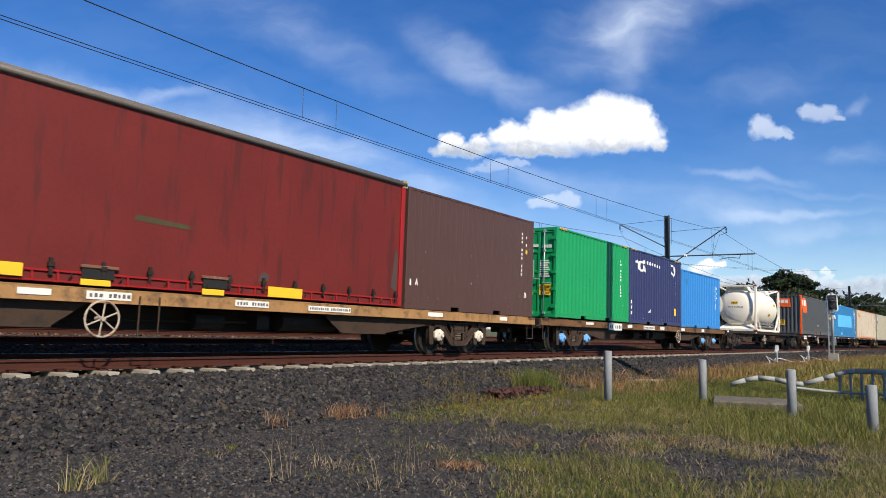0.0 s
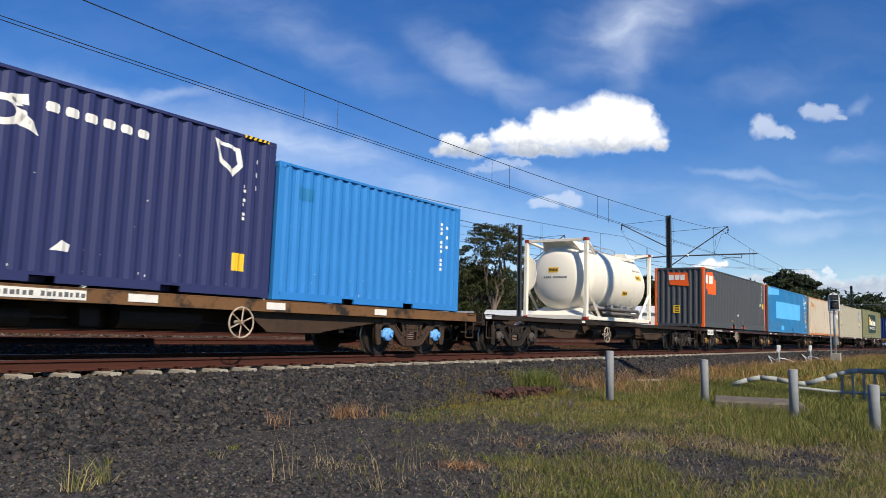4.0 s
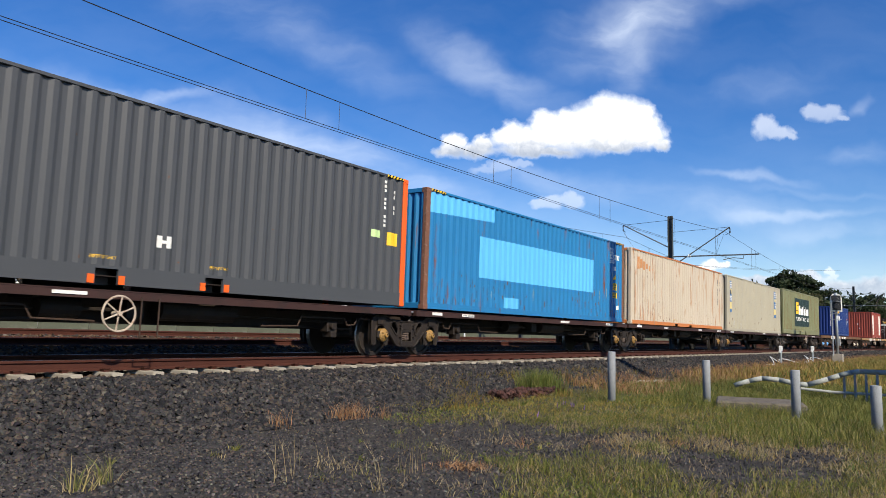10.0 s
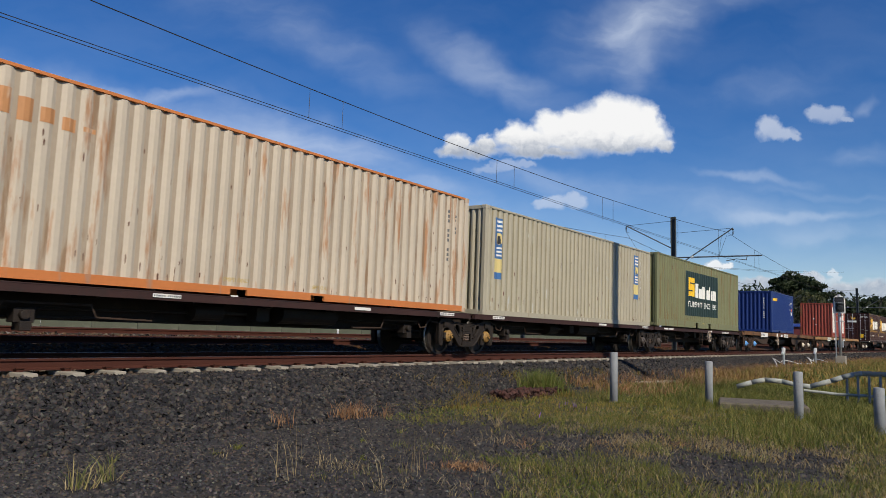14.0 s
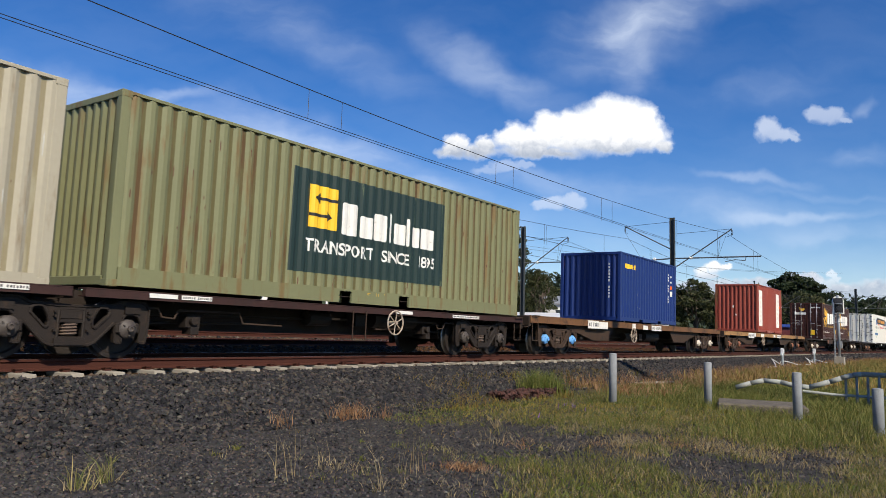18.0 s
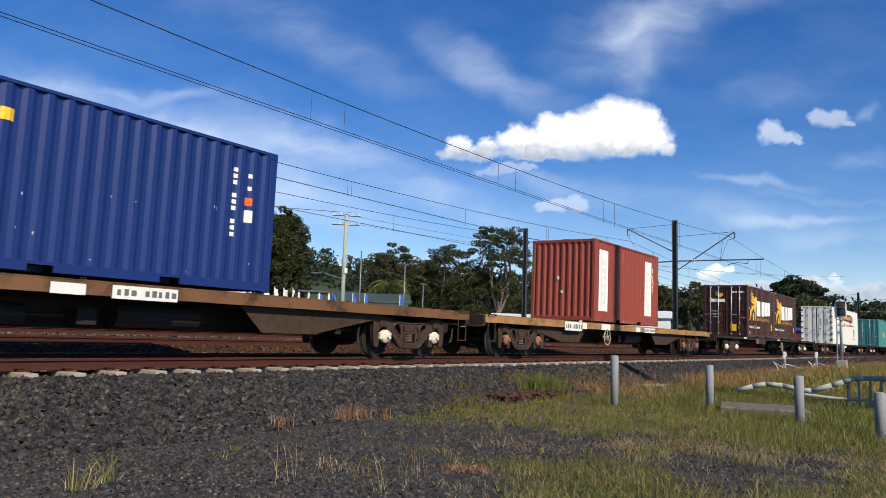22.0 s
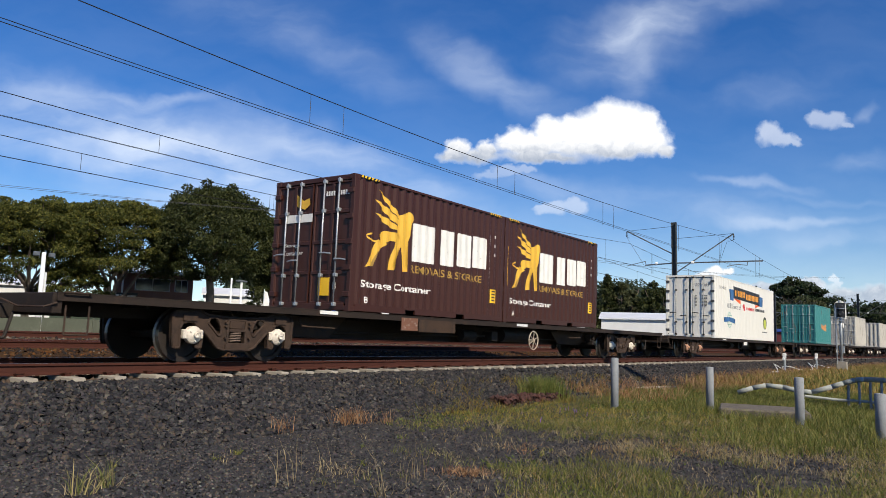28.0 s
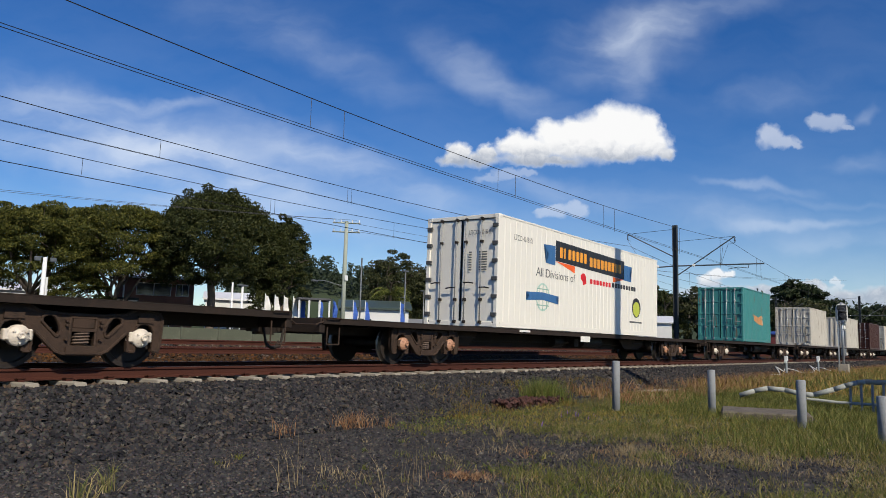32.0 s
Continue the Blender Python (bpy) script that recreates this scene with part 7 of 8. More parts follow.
blades("weeds", "yellow-flowering weeds at the embankment foot", scatter(11, 24, -3.9, -2.0, 12000, 47, lambda s, l, r: r < 0.35 + patch(s, l, 0.6, 9) - 0.05 * abs(s - 16), -0.01), 0.15, 0.007, 0.9, blade_mat("yellow_weed", (0.09, 0.10, 0.025), (0.24, 0.17, 0.03), (0.18, 0.10, 0.035)), 48, "weeds")
blades("shrub", "low green shrub on the embankment foot", clumps(((15.7, 8.1), (15.55, 8.25), (15.95, 7.95)), 420, 0.16, 49), 0.52, 0.006, 0.55, blade_mat("shrub_green", (0.08, 0.11, 0.02), (0.14, 0.17, 0.035), (0.22, 0.21, 0.06)), 50, "shrub")
stones("rusty_scrap", "dark red rusty scrap and brush on the slope", [(14.7 + random.uniform(-1.3, 1.5), 8.0 + random.uniform(-0.25, 0.25), -0.83 + random.uniform(0, 0.14)) for _ in range(700)], 0.055, mat("rusty_scrap", (0.055, 0.02, 0.014), 0.9, 0, 0.3, 5, 40, 0.3, island=0.5), 51)
blades("flowers", "small purple wild flowers in the grass", scatter(11.5, 16, -5.6, -4.4, 22, 52), 0.11, 0.011, 0.3, blade_mat("purple_flower", (0.2, 0.08, 0.4), (0.3, 0.15, 0.5), (0.12, 0.15, 0.05)), 53, "wild flowers")


# ---- background: trees, buildings, poles, hills ----
BARK = mat("grey_brown_bark", (0.13, 0.10, 0.075), 0.9, 0, 0.25, 2, 20, 0.5)


def leaf_mat(name, a, b, c):
    return blade_mat(name, a, b, c)


FIG = leaf_mat("dark_fig_leaf", (0.020, 0.028, 0.008), (0.040, 0.050, 0.013), (0.085, 0.088, 0.024))
ACACIA = leaf_mat("mid_green_leaf", (0.034, 0.044, 0.009), (0.078, 0.086, 0.015), (0.16, 0.145, 0.028))
GUM = leaf_mat("grey_green_gum_leaf", (0.03, 0.038, 0.014), (0.05, 0.058, 0.02), (0.09, 0.09, 0.035))
FARWOOD = leaf_mat("far_wood_leaf", (0.022, 0.036, 0.014), (0.035, 0.052, 0.02), (0.055, 0.07, 0.03))


def crown(name, clusters, per, leaf, material, parent, seed, flat=0.55):
    """Leaves in clusters (x, y, z, r): small pointed leaves, thick outside and open within."""
    rng = np.random.default_rng(seed)
    cs = np.repeat(np.asarray(clusters, float), per, 0)
    n = len(cs)
    d = rng.normal(0, 1, (n, 3))
    d /= np.linalg.norm(d, axis=1)[:, None]
    rr = cs[:, 3] * rng.uniform(0.35, 1.0, n) ** 0.5
    d[:, 2] *= flat
    c = cs[:, :3] + d * rr[:, None]
    u = rng.normal(0, 1, (n, 3))
    u /= np.linalg.norm(u, axis=1)[:, None]
    w = np.cross(u, rng.normal(0, 1, (n, 3)))
    w /= np.linalg.norm(w, axis=1)[:, None]
    sz = (leaf * rng.uniform(0.5, 1.3, n))[:, None]
    v = np.stack([c - u * sz, c + w * sz * 0.8, c + u * sz * 1.1], 1)
    me = bpy.data.meshes.new(name)
    me.vertices.add(3 * n)
    me.vertices.foreach_set("co", v.ravel())
    me.loops.add(3 * n)
    me.polygons.add(n)
    me.loops.foreach_set("vertex_index", np.arange(3 * n))
    me.polygons.foreach_set("loop_start", 3 * np.arange(n))
    me.update(calc_edges=True)
    me.materials.append(material)
    ob = new(name, me)
    ob.parent = parent
    return ob


def limb(bm, a, b, r0, r1, rng, bends=4, wob=0.08):
    a, b = Vector(a), Vector(b)
    pts = [a.lerp(b, i / bends) for i in range(bends + 1)]
    L = (b - a).length
    for p in pts[1:-1]:
        p += Vector((rng.uniform(-1, 1), rng.uniform(-1, 1), rng.uniform(-0.5, 1))) * L * wob
    for i in range(bends):
        rod(bm, pts[i], pts[i + 1], r0 + (r1 - r0) * i / bends, r0 + (r1 - r0) * (i + 1) / bends, 7, False)
    return pts


def tree(label, x, y, z0, height, spread, material, seed, fork=0.28, base=0.38, clusters=70, per=150, leaf=0.22, flat=0.42, blob=0.20, broad=2.0, name="tree"):
    """Tapered trunk, forking limbs, and a crown of leaf clusters with gaps; spread is the crown's radius."""
    rng = random.Random(seed)
    ob = new(name)
    ob.location = (x, y, z0)
    tagged(ob, label, "tree")
    bm = bmesh.new()
    r = height * 0.028
    fz = height * fork
    limb(bm, (0, 0, -0.3), (0.03 * height * rng.uniform(-1, 1), 0, fz), r * 1.15, r * 0.8, rng, 4, 0.03)
    cl = []
    for k in range(9):
        a = 2 * math.pi * k / 9 + rng.uniform(-0.3, 0.3)
        rr = spread * rng.uniform(0.35, 0.85)
        tip = (rr * math.cos(a), rr * math.sin(a), height * rng.uniform(0.62, 0.9))
        pts = limb(bm, (0, 0, fz * rng.uniform(0.8, 1.0)), tip, r * 0.5, r * 0.12, rng, 5, 0.08)
        for _ in range(3):
            q = pts[rng.randint(2, 4)]
            limb(bm, q, q + Vector((rng.uniform(-1, 1), rng.uniform(-1, 1), rng.uniform(0.1, 0.9))) * spread * 0.4, r * 0.2, r * 0.05, rng, 3, 0.1)
    part("trunk", bm, BARK, ob, "", True)
    for k in range(clusters):
        a = k * 2.39996 + rng.uniform(-0.25, 0.25)
        q = ((k + rng.random()) / clusters) ** 0.5
        dome = base + (1 - base) * max(0.0, 1 - (0.985 * q) ** broad) ** 0.5 * (1 + 0.05 * math.sin(2.3 * a + seed) + 0.06 * math.sin(5.1 * a + 2 * seed) * q)
        zz = base + (dome - base) * (rng.uniform(0.78, 1.0) if rng.random() < 0.6 else rng.uniform(-0.15, 0.8))
        b = spread * blob * rng.uniform(0.6, 1.5)
        w = spread * (1 + 0.12 * math.sin(3 * a + seed))
        cl.append((q * w * 0.92 * math.cos(a), q * w * 0.92 * math.sin(a), height * zz - b * 0.5, b))
    crown("crown", cl, per, leaf, material, ob, seed, flat)
    return ob


tree("wide spreading umbrella-shaped green tree behind the tracks", 26.6, 56.8, 0.0, 10.2, 5.6, ACACIA, 1, base=0.52, clusters=230, per=290, leaf=0.11, flat=0.34, blob=0.16, broad=4.5)
tree("wide spreading umbrella-shaped green tree behind the tracks", 31.6, 54.0, 0.0, 10.7, 5.4, ACACIA, 2, base=0.57, clusters=240, per=290, leaf=0.11, flat=0.34, blob=0.16, broad=4.5)
tree("dense dark rounded tree behind the tracks", 37.4, 49.6, 0.0, 12.5, 5.5, FIG, 3, fork=0.40, base=0.48, clusters=560, per=190, leaf=0.115, blob=0.125, flat=0.75, broad=2.6)
tree("wide green tree behind the tracks", 21.0, 59.5, 0.0, 10.2, 6.4, ACACIA, 4, base=0.5, clusters=190, per=260, leaf=0.12, flat=0.34, blob=0.16, broad=4.5)
tree("dense dark tree beside the rounded one", 41.9, 46.6, 0.0, 10.5, 2.5, FIG, 5, base=0.24, clusters=220, per=190, leaf=0.115, flat=0.75, blob=0.2, broad=4.0)
tree("low drooping green tree under the taller ones", 28.6, 54.4, 0.0, 5.9, 2.6, ACACIA, 9, base=0.4, clusters=70, per=200, leaf=0.105, flat=0.4, blob=0.2)
tree("open grey-green gum tree", 62.0, 50.6, 0.0, 10.6, 3.7, GUM, 6, base=0.4, clusters=110, per=150, leaf=0.15, blob=0.2)
tree("tall open grey-green gum tree", 68.5, 41.0, 0.0, 13.1, 3.8, GUM, 7, base=0.46, clusters=90, per=150, leaf=0.14, blob=0.2, broad=3)
tree("open grey-green gum tree", 66.4, 46.6, 0.0, 10.9, 3.2, GUM, 8, base=0.5, clusters=60, per=150, leaf=0.14, blob=0.22, broad=3)
tree("low dark tree behind the sheds", 66.0, 49.5, 0.0, 9.2, 3.8, FIG, 10, base=0.2, clusters=120, per=160, leaf=0.14, flat=0.6)
tree("low dark tree behind the sheds", 68.5, 43.6, 0.0, 8.8, 4.2, FIG, 11, base=0.2, clusters=130, per=160, leaf=0.14, flat=0.6)
tree("small grey-green tree by the white building", 70.9, 37.1, 0.0, 8.4, 1.8, GUM, 12, base=0.35, clusters=50, per=130, leaf=0.13, flat=0.6, blob=0.3)
for i, (x, y, h, sp) in enumerate(((101.5, 43.0, 6.8, 3.0), (102.4, 40.0, 10.0, 2.8), (104.0, 35.5, 9.6, 3.6), (108.0, 31.0, 9.8, 4.2), (96.0, 48.0, 8.5, 4.5), (90.0, 54.0, 8.8, 5.0), (84.0, 60.0, 9.0, 5.0), (75.0, 62.0, 8.6, 5.0), (125.0, 30.0, 9.0, 5.0), (135.0, 22.0, 10.0, 6.0))):
    tree("dark green tree beyond the sheds", x, y, 0.0, h, sp, GUM if i % 2 else FIG, 20 + i, base=0.3, clusters=50, per=130, leaf=0.27, flat=0.6)
pine = new("pine_tree")
pine.location = (101.2, 42.0, 0)
tagged(pine, "tall dark cone-shaped pine beyond the sheds", "tree")
bm = bmesh.new()
limb(bm, (0, 0, -0.3), (0.1, 0, 10.6), 0.28, 0.04, random.Random(3), 6, 0.004)
part("trunk", bm, BARK, pine, "", True)
cl = []
for k in range(70):
    f = k / 70
    r = 2.0 * (1 - f) ** 0.8 + 0.15
    a = 2.39996 * k
    cl.append((0.7 * r * math.cos(a), 0.7 * r * math.sin(a), 2.2 + 8.4 * f, 0.5 * r + 0.15))
crown("crown", cl, 60, 0.22, FIG, pine, 91, 0.4)
tree("big dark dome-shaped tree on the rise", 217.0, 35.5, 0.0, 20.5, 8.5, FARWOOD, 40, base=0.45, clusters=80, per=150, leaf=0.5, blob=0.2)
for i in range(16):
    tree("dark woodland tree along the rise", 190.0 + 9 * random.uniform(-1, 1) + 3 * i, 46.0 - 3.2 * i + random.uniform(-2, 2), 0.0, 13.0 + random.uniform(-2.5, 2.0), 7.0, FARWOOD, 60 + i, base=0.2, clusters=40, per=100, leaf=0.6, blob=0.25)


def hills():
    """Far wooded ridges, covered in crowns."""
    ridge = []
    rng = random.Random(9)
    for a0, a1, dist, top in ((38, 72, 600, (70, 78, 72, 62, 58, 58, 56, 56, 54, 52)), (62, 95, 480, (34, 36, 38, 39, 36, 34, 30, 26, 22, 18)), (10, 40, 640, (26, 28, 30, 30, 28, 28, 28, 28, 28, 28))):
        for i in range(420):
            u = rng.random()
            az = math.radians(a0 + (a1 - a0) * u)
            d = dist + rng.uniform(0, 60)
            h = float(np.interp(u * 9, range(10), top)) * rng.uniform(0.05, 1.0) ** 0.45
            ridge.append((d * math.sin(az), d * math.cos(az), h - 4, rng.uniform(5, 9)))
        verts, faces = [], []
        n = 40
        for i in range(n + 1):
            az = math.radians(a0 + (a1 - a0) * i / n)
            h = float(np.interp(i / n * 9, range(10), top)) - 9
            for d, z in ((dist - 60, -2), (dist + 10, h * 0.6), (dist + 70, h), (dist + 200, -2)):
                verts.append((d * math.sin(az), d * math.cos(az), z))
        for i in range(n):
            for j in range(3):
                faces.append((i * 4 + j, (i + 1) * 4 + j, (i + 1) * 4 + j + 1, i * 4 + j + 1))
        tagged(soup("hill", verts, faces, mat("hill_forest_floor", (0.03, 0.045, 0.02), 0.95, 0, 0.3, 0.05, 0.5, 0.3), smooth=True), "far dark wooded hill", "hill", kind="structure")
    ob = crown("far_woods", ridge, 60, 1.9, leaf_mat("hazy_wood", (0.03, 0.045, 0.025), (0.04, 0.058, 0.03), (0.055, 0.072, 0.04)), None, 77, 0.8)
    tagged(ob, "far woods covering the hills in dark green", "woods", kind="stuff")


hills()

WALLW = mat("white_painted_wall", (0.62, 0.62, 0.60), 0.7, 0, 0.1, 1, 20, 0.1)
ROOFG = mat("grey_metal_roof", (0.30, 0.31, 0.32), 0.5, 0.3, 0.15, 1, 20, 0.1)
ROOFW = mat("white_metal_roof", (0.68, 0.69, 0.70), 0.5, 0.1, 0.08, 1, 20, 0.1)
GLASSD = mat("dark_window_glass", (0.03, 0.035, 0.04), 0.12, 0, 0.1, bump=0)
BRICKM = mat("red_brown_brick_wall", (0.24, 0.12, 0.085), 0.85, 0, 0.2, 1, 14, 0.3)


def building(label, x, y, turn, w, d, h, wallm, roofm, roof_h=0.6, windows=(), eave=0.3):
    """A hall with a pitched roof; windows are (from, to, sill, head) on the face towards the track."""
    ob = new("building")
    ob.location = (x, y, 0)
    ob.rotation_euler.z = radians(turn)
    tagged(ob, label, "building")
    part("wall", boxes((-w / 2, w / 2, 0, d, -0.6, h)), wallm, ob)
    bm = bmesh.new()
    vs = [bm.verts.new(v) for v in ((-w / 2 - eave, -eave, h), (w / 2 + eave, -eave, h), (w / 2 + eave, d / 2, h + roof_h), (-w / 2 - eave, d / 2, h + roof_h), (w / 2 + eave, d + eave, h), (-w / 2 - eave, d + eave, h))]
    low = [bm.verts.new(v.co - Vector((0, 0, 0.16))) for v in vs]
    for q in ((0, 1, 2, 3), (3, 2, 4, 5)):
        bm.faces.new([vs[i] for i in q])
        bm.faces.new([low[i] for i in q][::-1])
    for a, b in ((0, 1), (1, 2), (2, 4), (4, 5), (5, 3), (3, 0)):
        bm.faces.new((vs[b], vs[a], low[a], low[b]))
    part("roof", bm, roofm, ob)
    for a, b, z0, z1 in windows:
        win = part("window", boxes((a, b, -0.02, 0.02, z0, z1)), GLASSD, ob)
        bm = bmesh.new()
        for q in ((a - 0.06, b + 0.06, -0.05, -0.02, z0 - 0.06, z0), (a - 0.06, b + 0.06, -0.05, -0.02, z1, z1 + 0.06), (a - 0.06, a, -0.05, -0.02, z0, z1), (b, b + 0.06, -0.05, -0.02, z0, z1), ((a + b) / 2 - 0.03, (a + b) / 2 + 0.03, -0.05, -0.02, z0, z1)):
            box(bm, *q)
        part("window_frame", bm, WALLW, win)
    return ob


building("two-storey brick building with a white roof edge", 38.2, 58.5, -33, 6.4, 6, 5.6, BRICKM, ROOFW, 0.5, ((-1.6, 1.2, 4.0, 5.0), (-1.6, 1.2, 0.9, 2.0), (1.7, 2.7, 4.0, 5.0)))
building("white shed with a shallow roof", 31.0, 70.0, -25, 7.0, 8, 4.3, WALLW, ROOFW, 0.7, ((-2.0, -0.8, 1.0, 2.0),))
building("low white house half hidden by trees", 47.5, 58.0, -38, 7, 6, 4.2, WALLW, ROOFW, 0.8, ((-1.4, -0.2, 1.2, 2.6), (0.8, 2.0, 1.2, 2.6)))
building("grey-roofed shed by the line", 57.2, 40.6, -52, 7.4, 9, 1.9, WALLW, ROOFG, 0.9)
building("long white low building", 66.0, 35.4, -62, 8.4, 7, 2.6, WALLW, ROOFW, 0.5, ((-3.0, -1.6, 1.0, 1.8), (-0.8, 0.6, 1.0, 1.8)))
building("white workshop with a pale roof", 84.6, 31.6, -70, 8.0, 10, 3.6, WALLW, ROOFW, 0.9, ((-2.6, -1.2, 0.9, 1.8),))
building("white house on the rise", 80.0, 38.5, -64, 4.5, 5, 4.6, WALLW, ROOFG, 1.0, ((-1.0, 0.4, 2.8, 3.8),))
building("dark red and blue sided shed", 120.0, 20.5, -78, 7, 8, 3.2, paint("dull_red_wall", (0.12, 0.03, 0.03), 0.2), paint("blue_fascia", (0.03, 0.06, 0.25), 0.1), 0.4)
building("low dark-roofed yard office", 49.5, 42.5, -48, 6.0, 6, 3.4, WALLW, paint("dark_green_roof", (0.05, 0.07, 0.06), 0.1), 0.8, ((-1.5, -0.3, 1.2, 2.4),))

# long pale fence on the far side
FENCE_SHEET = mat("pale_green_fence_sheet", (0.085, 0.092, 0.06), 0.7, 0, 0.25, 0.8, 20, 0.1, (0.17, 0.165, 0.125), 0.4, 0.2)
fence = new("fence")
tagged(fence, "long low pale green sheet fence", "fence", kind="structure")
_panel = part("panel", bev(boxes((0.0, 1.97, -0.02, 0.02, -0.3, 0.86)), 0.004), FENCE_SHEET, fence)
bm = bmesh.new()
rod(bm, (0, 0, -0.3), (0, 0, 0.95), 0.035, n=6)
_stake = part("post", bm, FENCE_SHEET, fence)
for i in range(60):
    p, q = at(-20 + 2 * i, 17.5), at(-18 + 2 * i, 17.5)
    m = pose(p.x, p.y, 0, 0, 0, math.degrees(math.atan2(q.y - p.y, q.x - p.x)))
    for piece in (_panel, _stake):
        o = piece if i == 0 else new(piece.name.split(".")[0], piece.data)
        o.parent, o.matrix_basis = fence, m
for s in (9.2, 26.0, 37.0, 60.0):
    bm = bmesh.new()
    rod(bm, at(s, 13.5, -0.4), at(s, 13.5, 0.75), 0.05, n=8)
    tagged(obj("marker_post", bm, PORCELAIN), "short white marker post beside the rails", "marker post", "marker posts")


def street_pole(label, x, y, h, r, material, kind):
    ob = new("pole")
    ob.location = (x, y, 0)
    tagged(ob, label, "pole")
    bm = bmesh.new()
    rod(bm, (0, 0, -0.5), (0, 0, h), r, r * 0.75, n=12)
    part("shaft", bm, material, ob, "", True)
    if kind == "power":
        d = Vector((0.68, -0.73, 0))
        for z, w in ((h - 0.12, 0.95), (h - 0.75, 0.95)):
            bm = bmesh.new()
            rod(bm, d * w + Vector((0, 0, z)), -d * w + Vector((0, 0, z)), 0.05, n=4)
            part("crossarm", bm, material, ob)
            for k in (-0.9, -0.4, 0.4, 0.9):
                bm = bmesh.new()
                rod(bm, d * w * k + Vector((0, 0, z + 0.04)), d * w * k + Vector((0, 0, z + 0.22)), 0.035, n=6)
                part("insulator", bm, PORCELAIN, ob)
        bm = bmesh.new()
        rods(bm, [(0, 0, 4.1), (-0.9, 0.95, 4.45), (-1.3, 1.35, 4.45)], 0.03)
        part("lamp_arm", bm, GREYSTEEL, ob)
        part("lamp", bev(boxes((-1.65, -1.2, 1.25, 1.5, 4.36, 4.48)), 0.03), GREYSTEEL, ob)
        part("sign", boxes((-0.15, 0.15, -0.2, -0.17, 4.5, 4.85)), PORCELAIN, ob)
    elif kind == "flood":
        for k in (-0.35, 0.35):
            part("floodlight", bev(boxes((k - 0.13, k + 0.13, -0.12, 0.06, h - 0.2, h + 0.0)), 0.03), GREYSTEEL, ob)
        bm = bmesh.new()
        rod(bm, (0.25, 0.2, 0), (0.25, 0.2, h - 0.9), 0.06, n=8)
        part("second_post", bm, PORCELAIN, ob)
    elif kind == "lamp":
        part("lamp", bev(boxes((-0.35, 0.35, -0.12, 0.12, h, h + 0.1)), 0.02), GREYSTEEL, ob)


PALEWOOD = mat("pale_green_timber_pole", (0.30, 0.33, 0.27), 0.8, 0, 0.2, 2, 20, 0.3)
street_pole("pale timber power pole with two crossarms", 36.5, 34.2, 8.6, 0.17, PALEWOOD, "power")
street_pole("white floodlight pole with twin lamps", 16.55, 34.2, 3.9, 0.12, PORCELAIN, "flood")
street_pole("white post with a small camera", 28.0, 35.2, 3.7, 0.07, PORCELAIN, "plain")
street_pole("white post with a round lamp", 28.5, 34.9, 3.5, 0.09, PORCELAIN, "lamp")
street_pole("slim grey steel street pole", 44.7, 40.0, 7.2, 0.08, GREYSTEEL, "plain")
street_pole("slim grey lamp pole", 47.0, 37.2, 6.2, 0.07, GREYSTEEL, "lamp")
street_pole("slim grey lamp pole", 48.0, 36.0, 4.6, 0.06, GREYSTEEL, "lamp")
street_pole("slim white post by the brick building", 34.8, 58.0, 5.2, 0.09, PORCELAIN, "plain")
street_pole("slim grey lamp pole", 54.5, 43.5, 4.6, 0.06, GREYSTEEL, "lamp")

# dark sign board, banners, palm
ob = obj("sign_board", boxes((-0.9, 0.9, -0.05, 0.05, 2.6, 3.5)), BLACK)
ob.matrix_world = pose(34.2, 56.4, 0, 0, 0, -32)
tagged(ob, "black shop sign board with white blocks", "sign board")
part("sign_blocks", boxes((-0.8, -0.5, -0.07, -0.055, 2.75, 3.35), (-0.42, -0.1, -0.07, -0.055, 2.75, 3.35), (0.1, 0.8, -0.07, -0.055, 3.1, 3.3), (0.1, 0.65, -0.07, -0.055, 2.8, 3.0)), WHITE, ob)
FLAGB = paint("blue_flag_cloth", (0.05, 0.12, 0.42), 0.0, 0.8, 0.1, None)
for i, (x, y, m) in enumerate(((31.5, 36.3, WHITE), (32.4, 36.4, WHITE), (33.3, 36.5, WHITE), (34.2, 36.6, WHITE), (35.0, 36.7, FLAGB), (36.8, 36.8, FLAGB), (37.5, 36.1, FLAGB), (38.4, 35.0, FLAGB), (39.0, 34.4, FLAGB), (40.6, 32.5, FLAGB))):
    ob = new("flag")
    ob.location = (x, y, 0)
    tagged(ob, "small upright feather flag of a car yard", "flag", "yard flags")
    bm = bmesh.new()
    rod(bm, (0, 0, 0), (0, 0, 3.3), 0.03, n=6)
    part("pole", bm, PORCELAIN, ob)
    bm = bmesh.new()
    n = 8
    rows = [(bm.verts.new((0.03, 0, 1.6 + 1.6 * k / n)), bm.verts.new((0.48 * (1 - 0.35 * (k / n) ** 3), 0.06 * math.sin(k + i), 1.55 + 1.6 * k / n))) for k in range(n + 1)]
    for a, b in zip(rows, rows[1:]):
        bm.faces.new((a[0], a[1], b[1], b[0]))
    part("cloth", bm, m, ob)
ob = obj("awning", bev(boxes((-1.1, 1.1, -0.9, 0.9, 3.05, 3.2)), 0.03), mat("dark_awning", (0.06, 0.06, 0.065), 0.7))
ob.matrix_world = pose(35.05, 35.65, 0, 0, 0, -35)
tagged(ob, "dark flat yard awning on posts", "awning")
for x in (-1.0, -0.35, 0.35, 1.0):
    bm = bmesh.new()
    rod(bm, (x, -0.8, 0), (x, -0.8, 3.06), 0.07, n=6)
    part("awning_post", bm, PORCELAIN, ob)
ob = new("palm")
ob.location = (54.0, 44.5, 0)
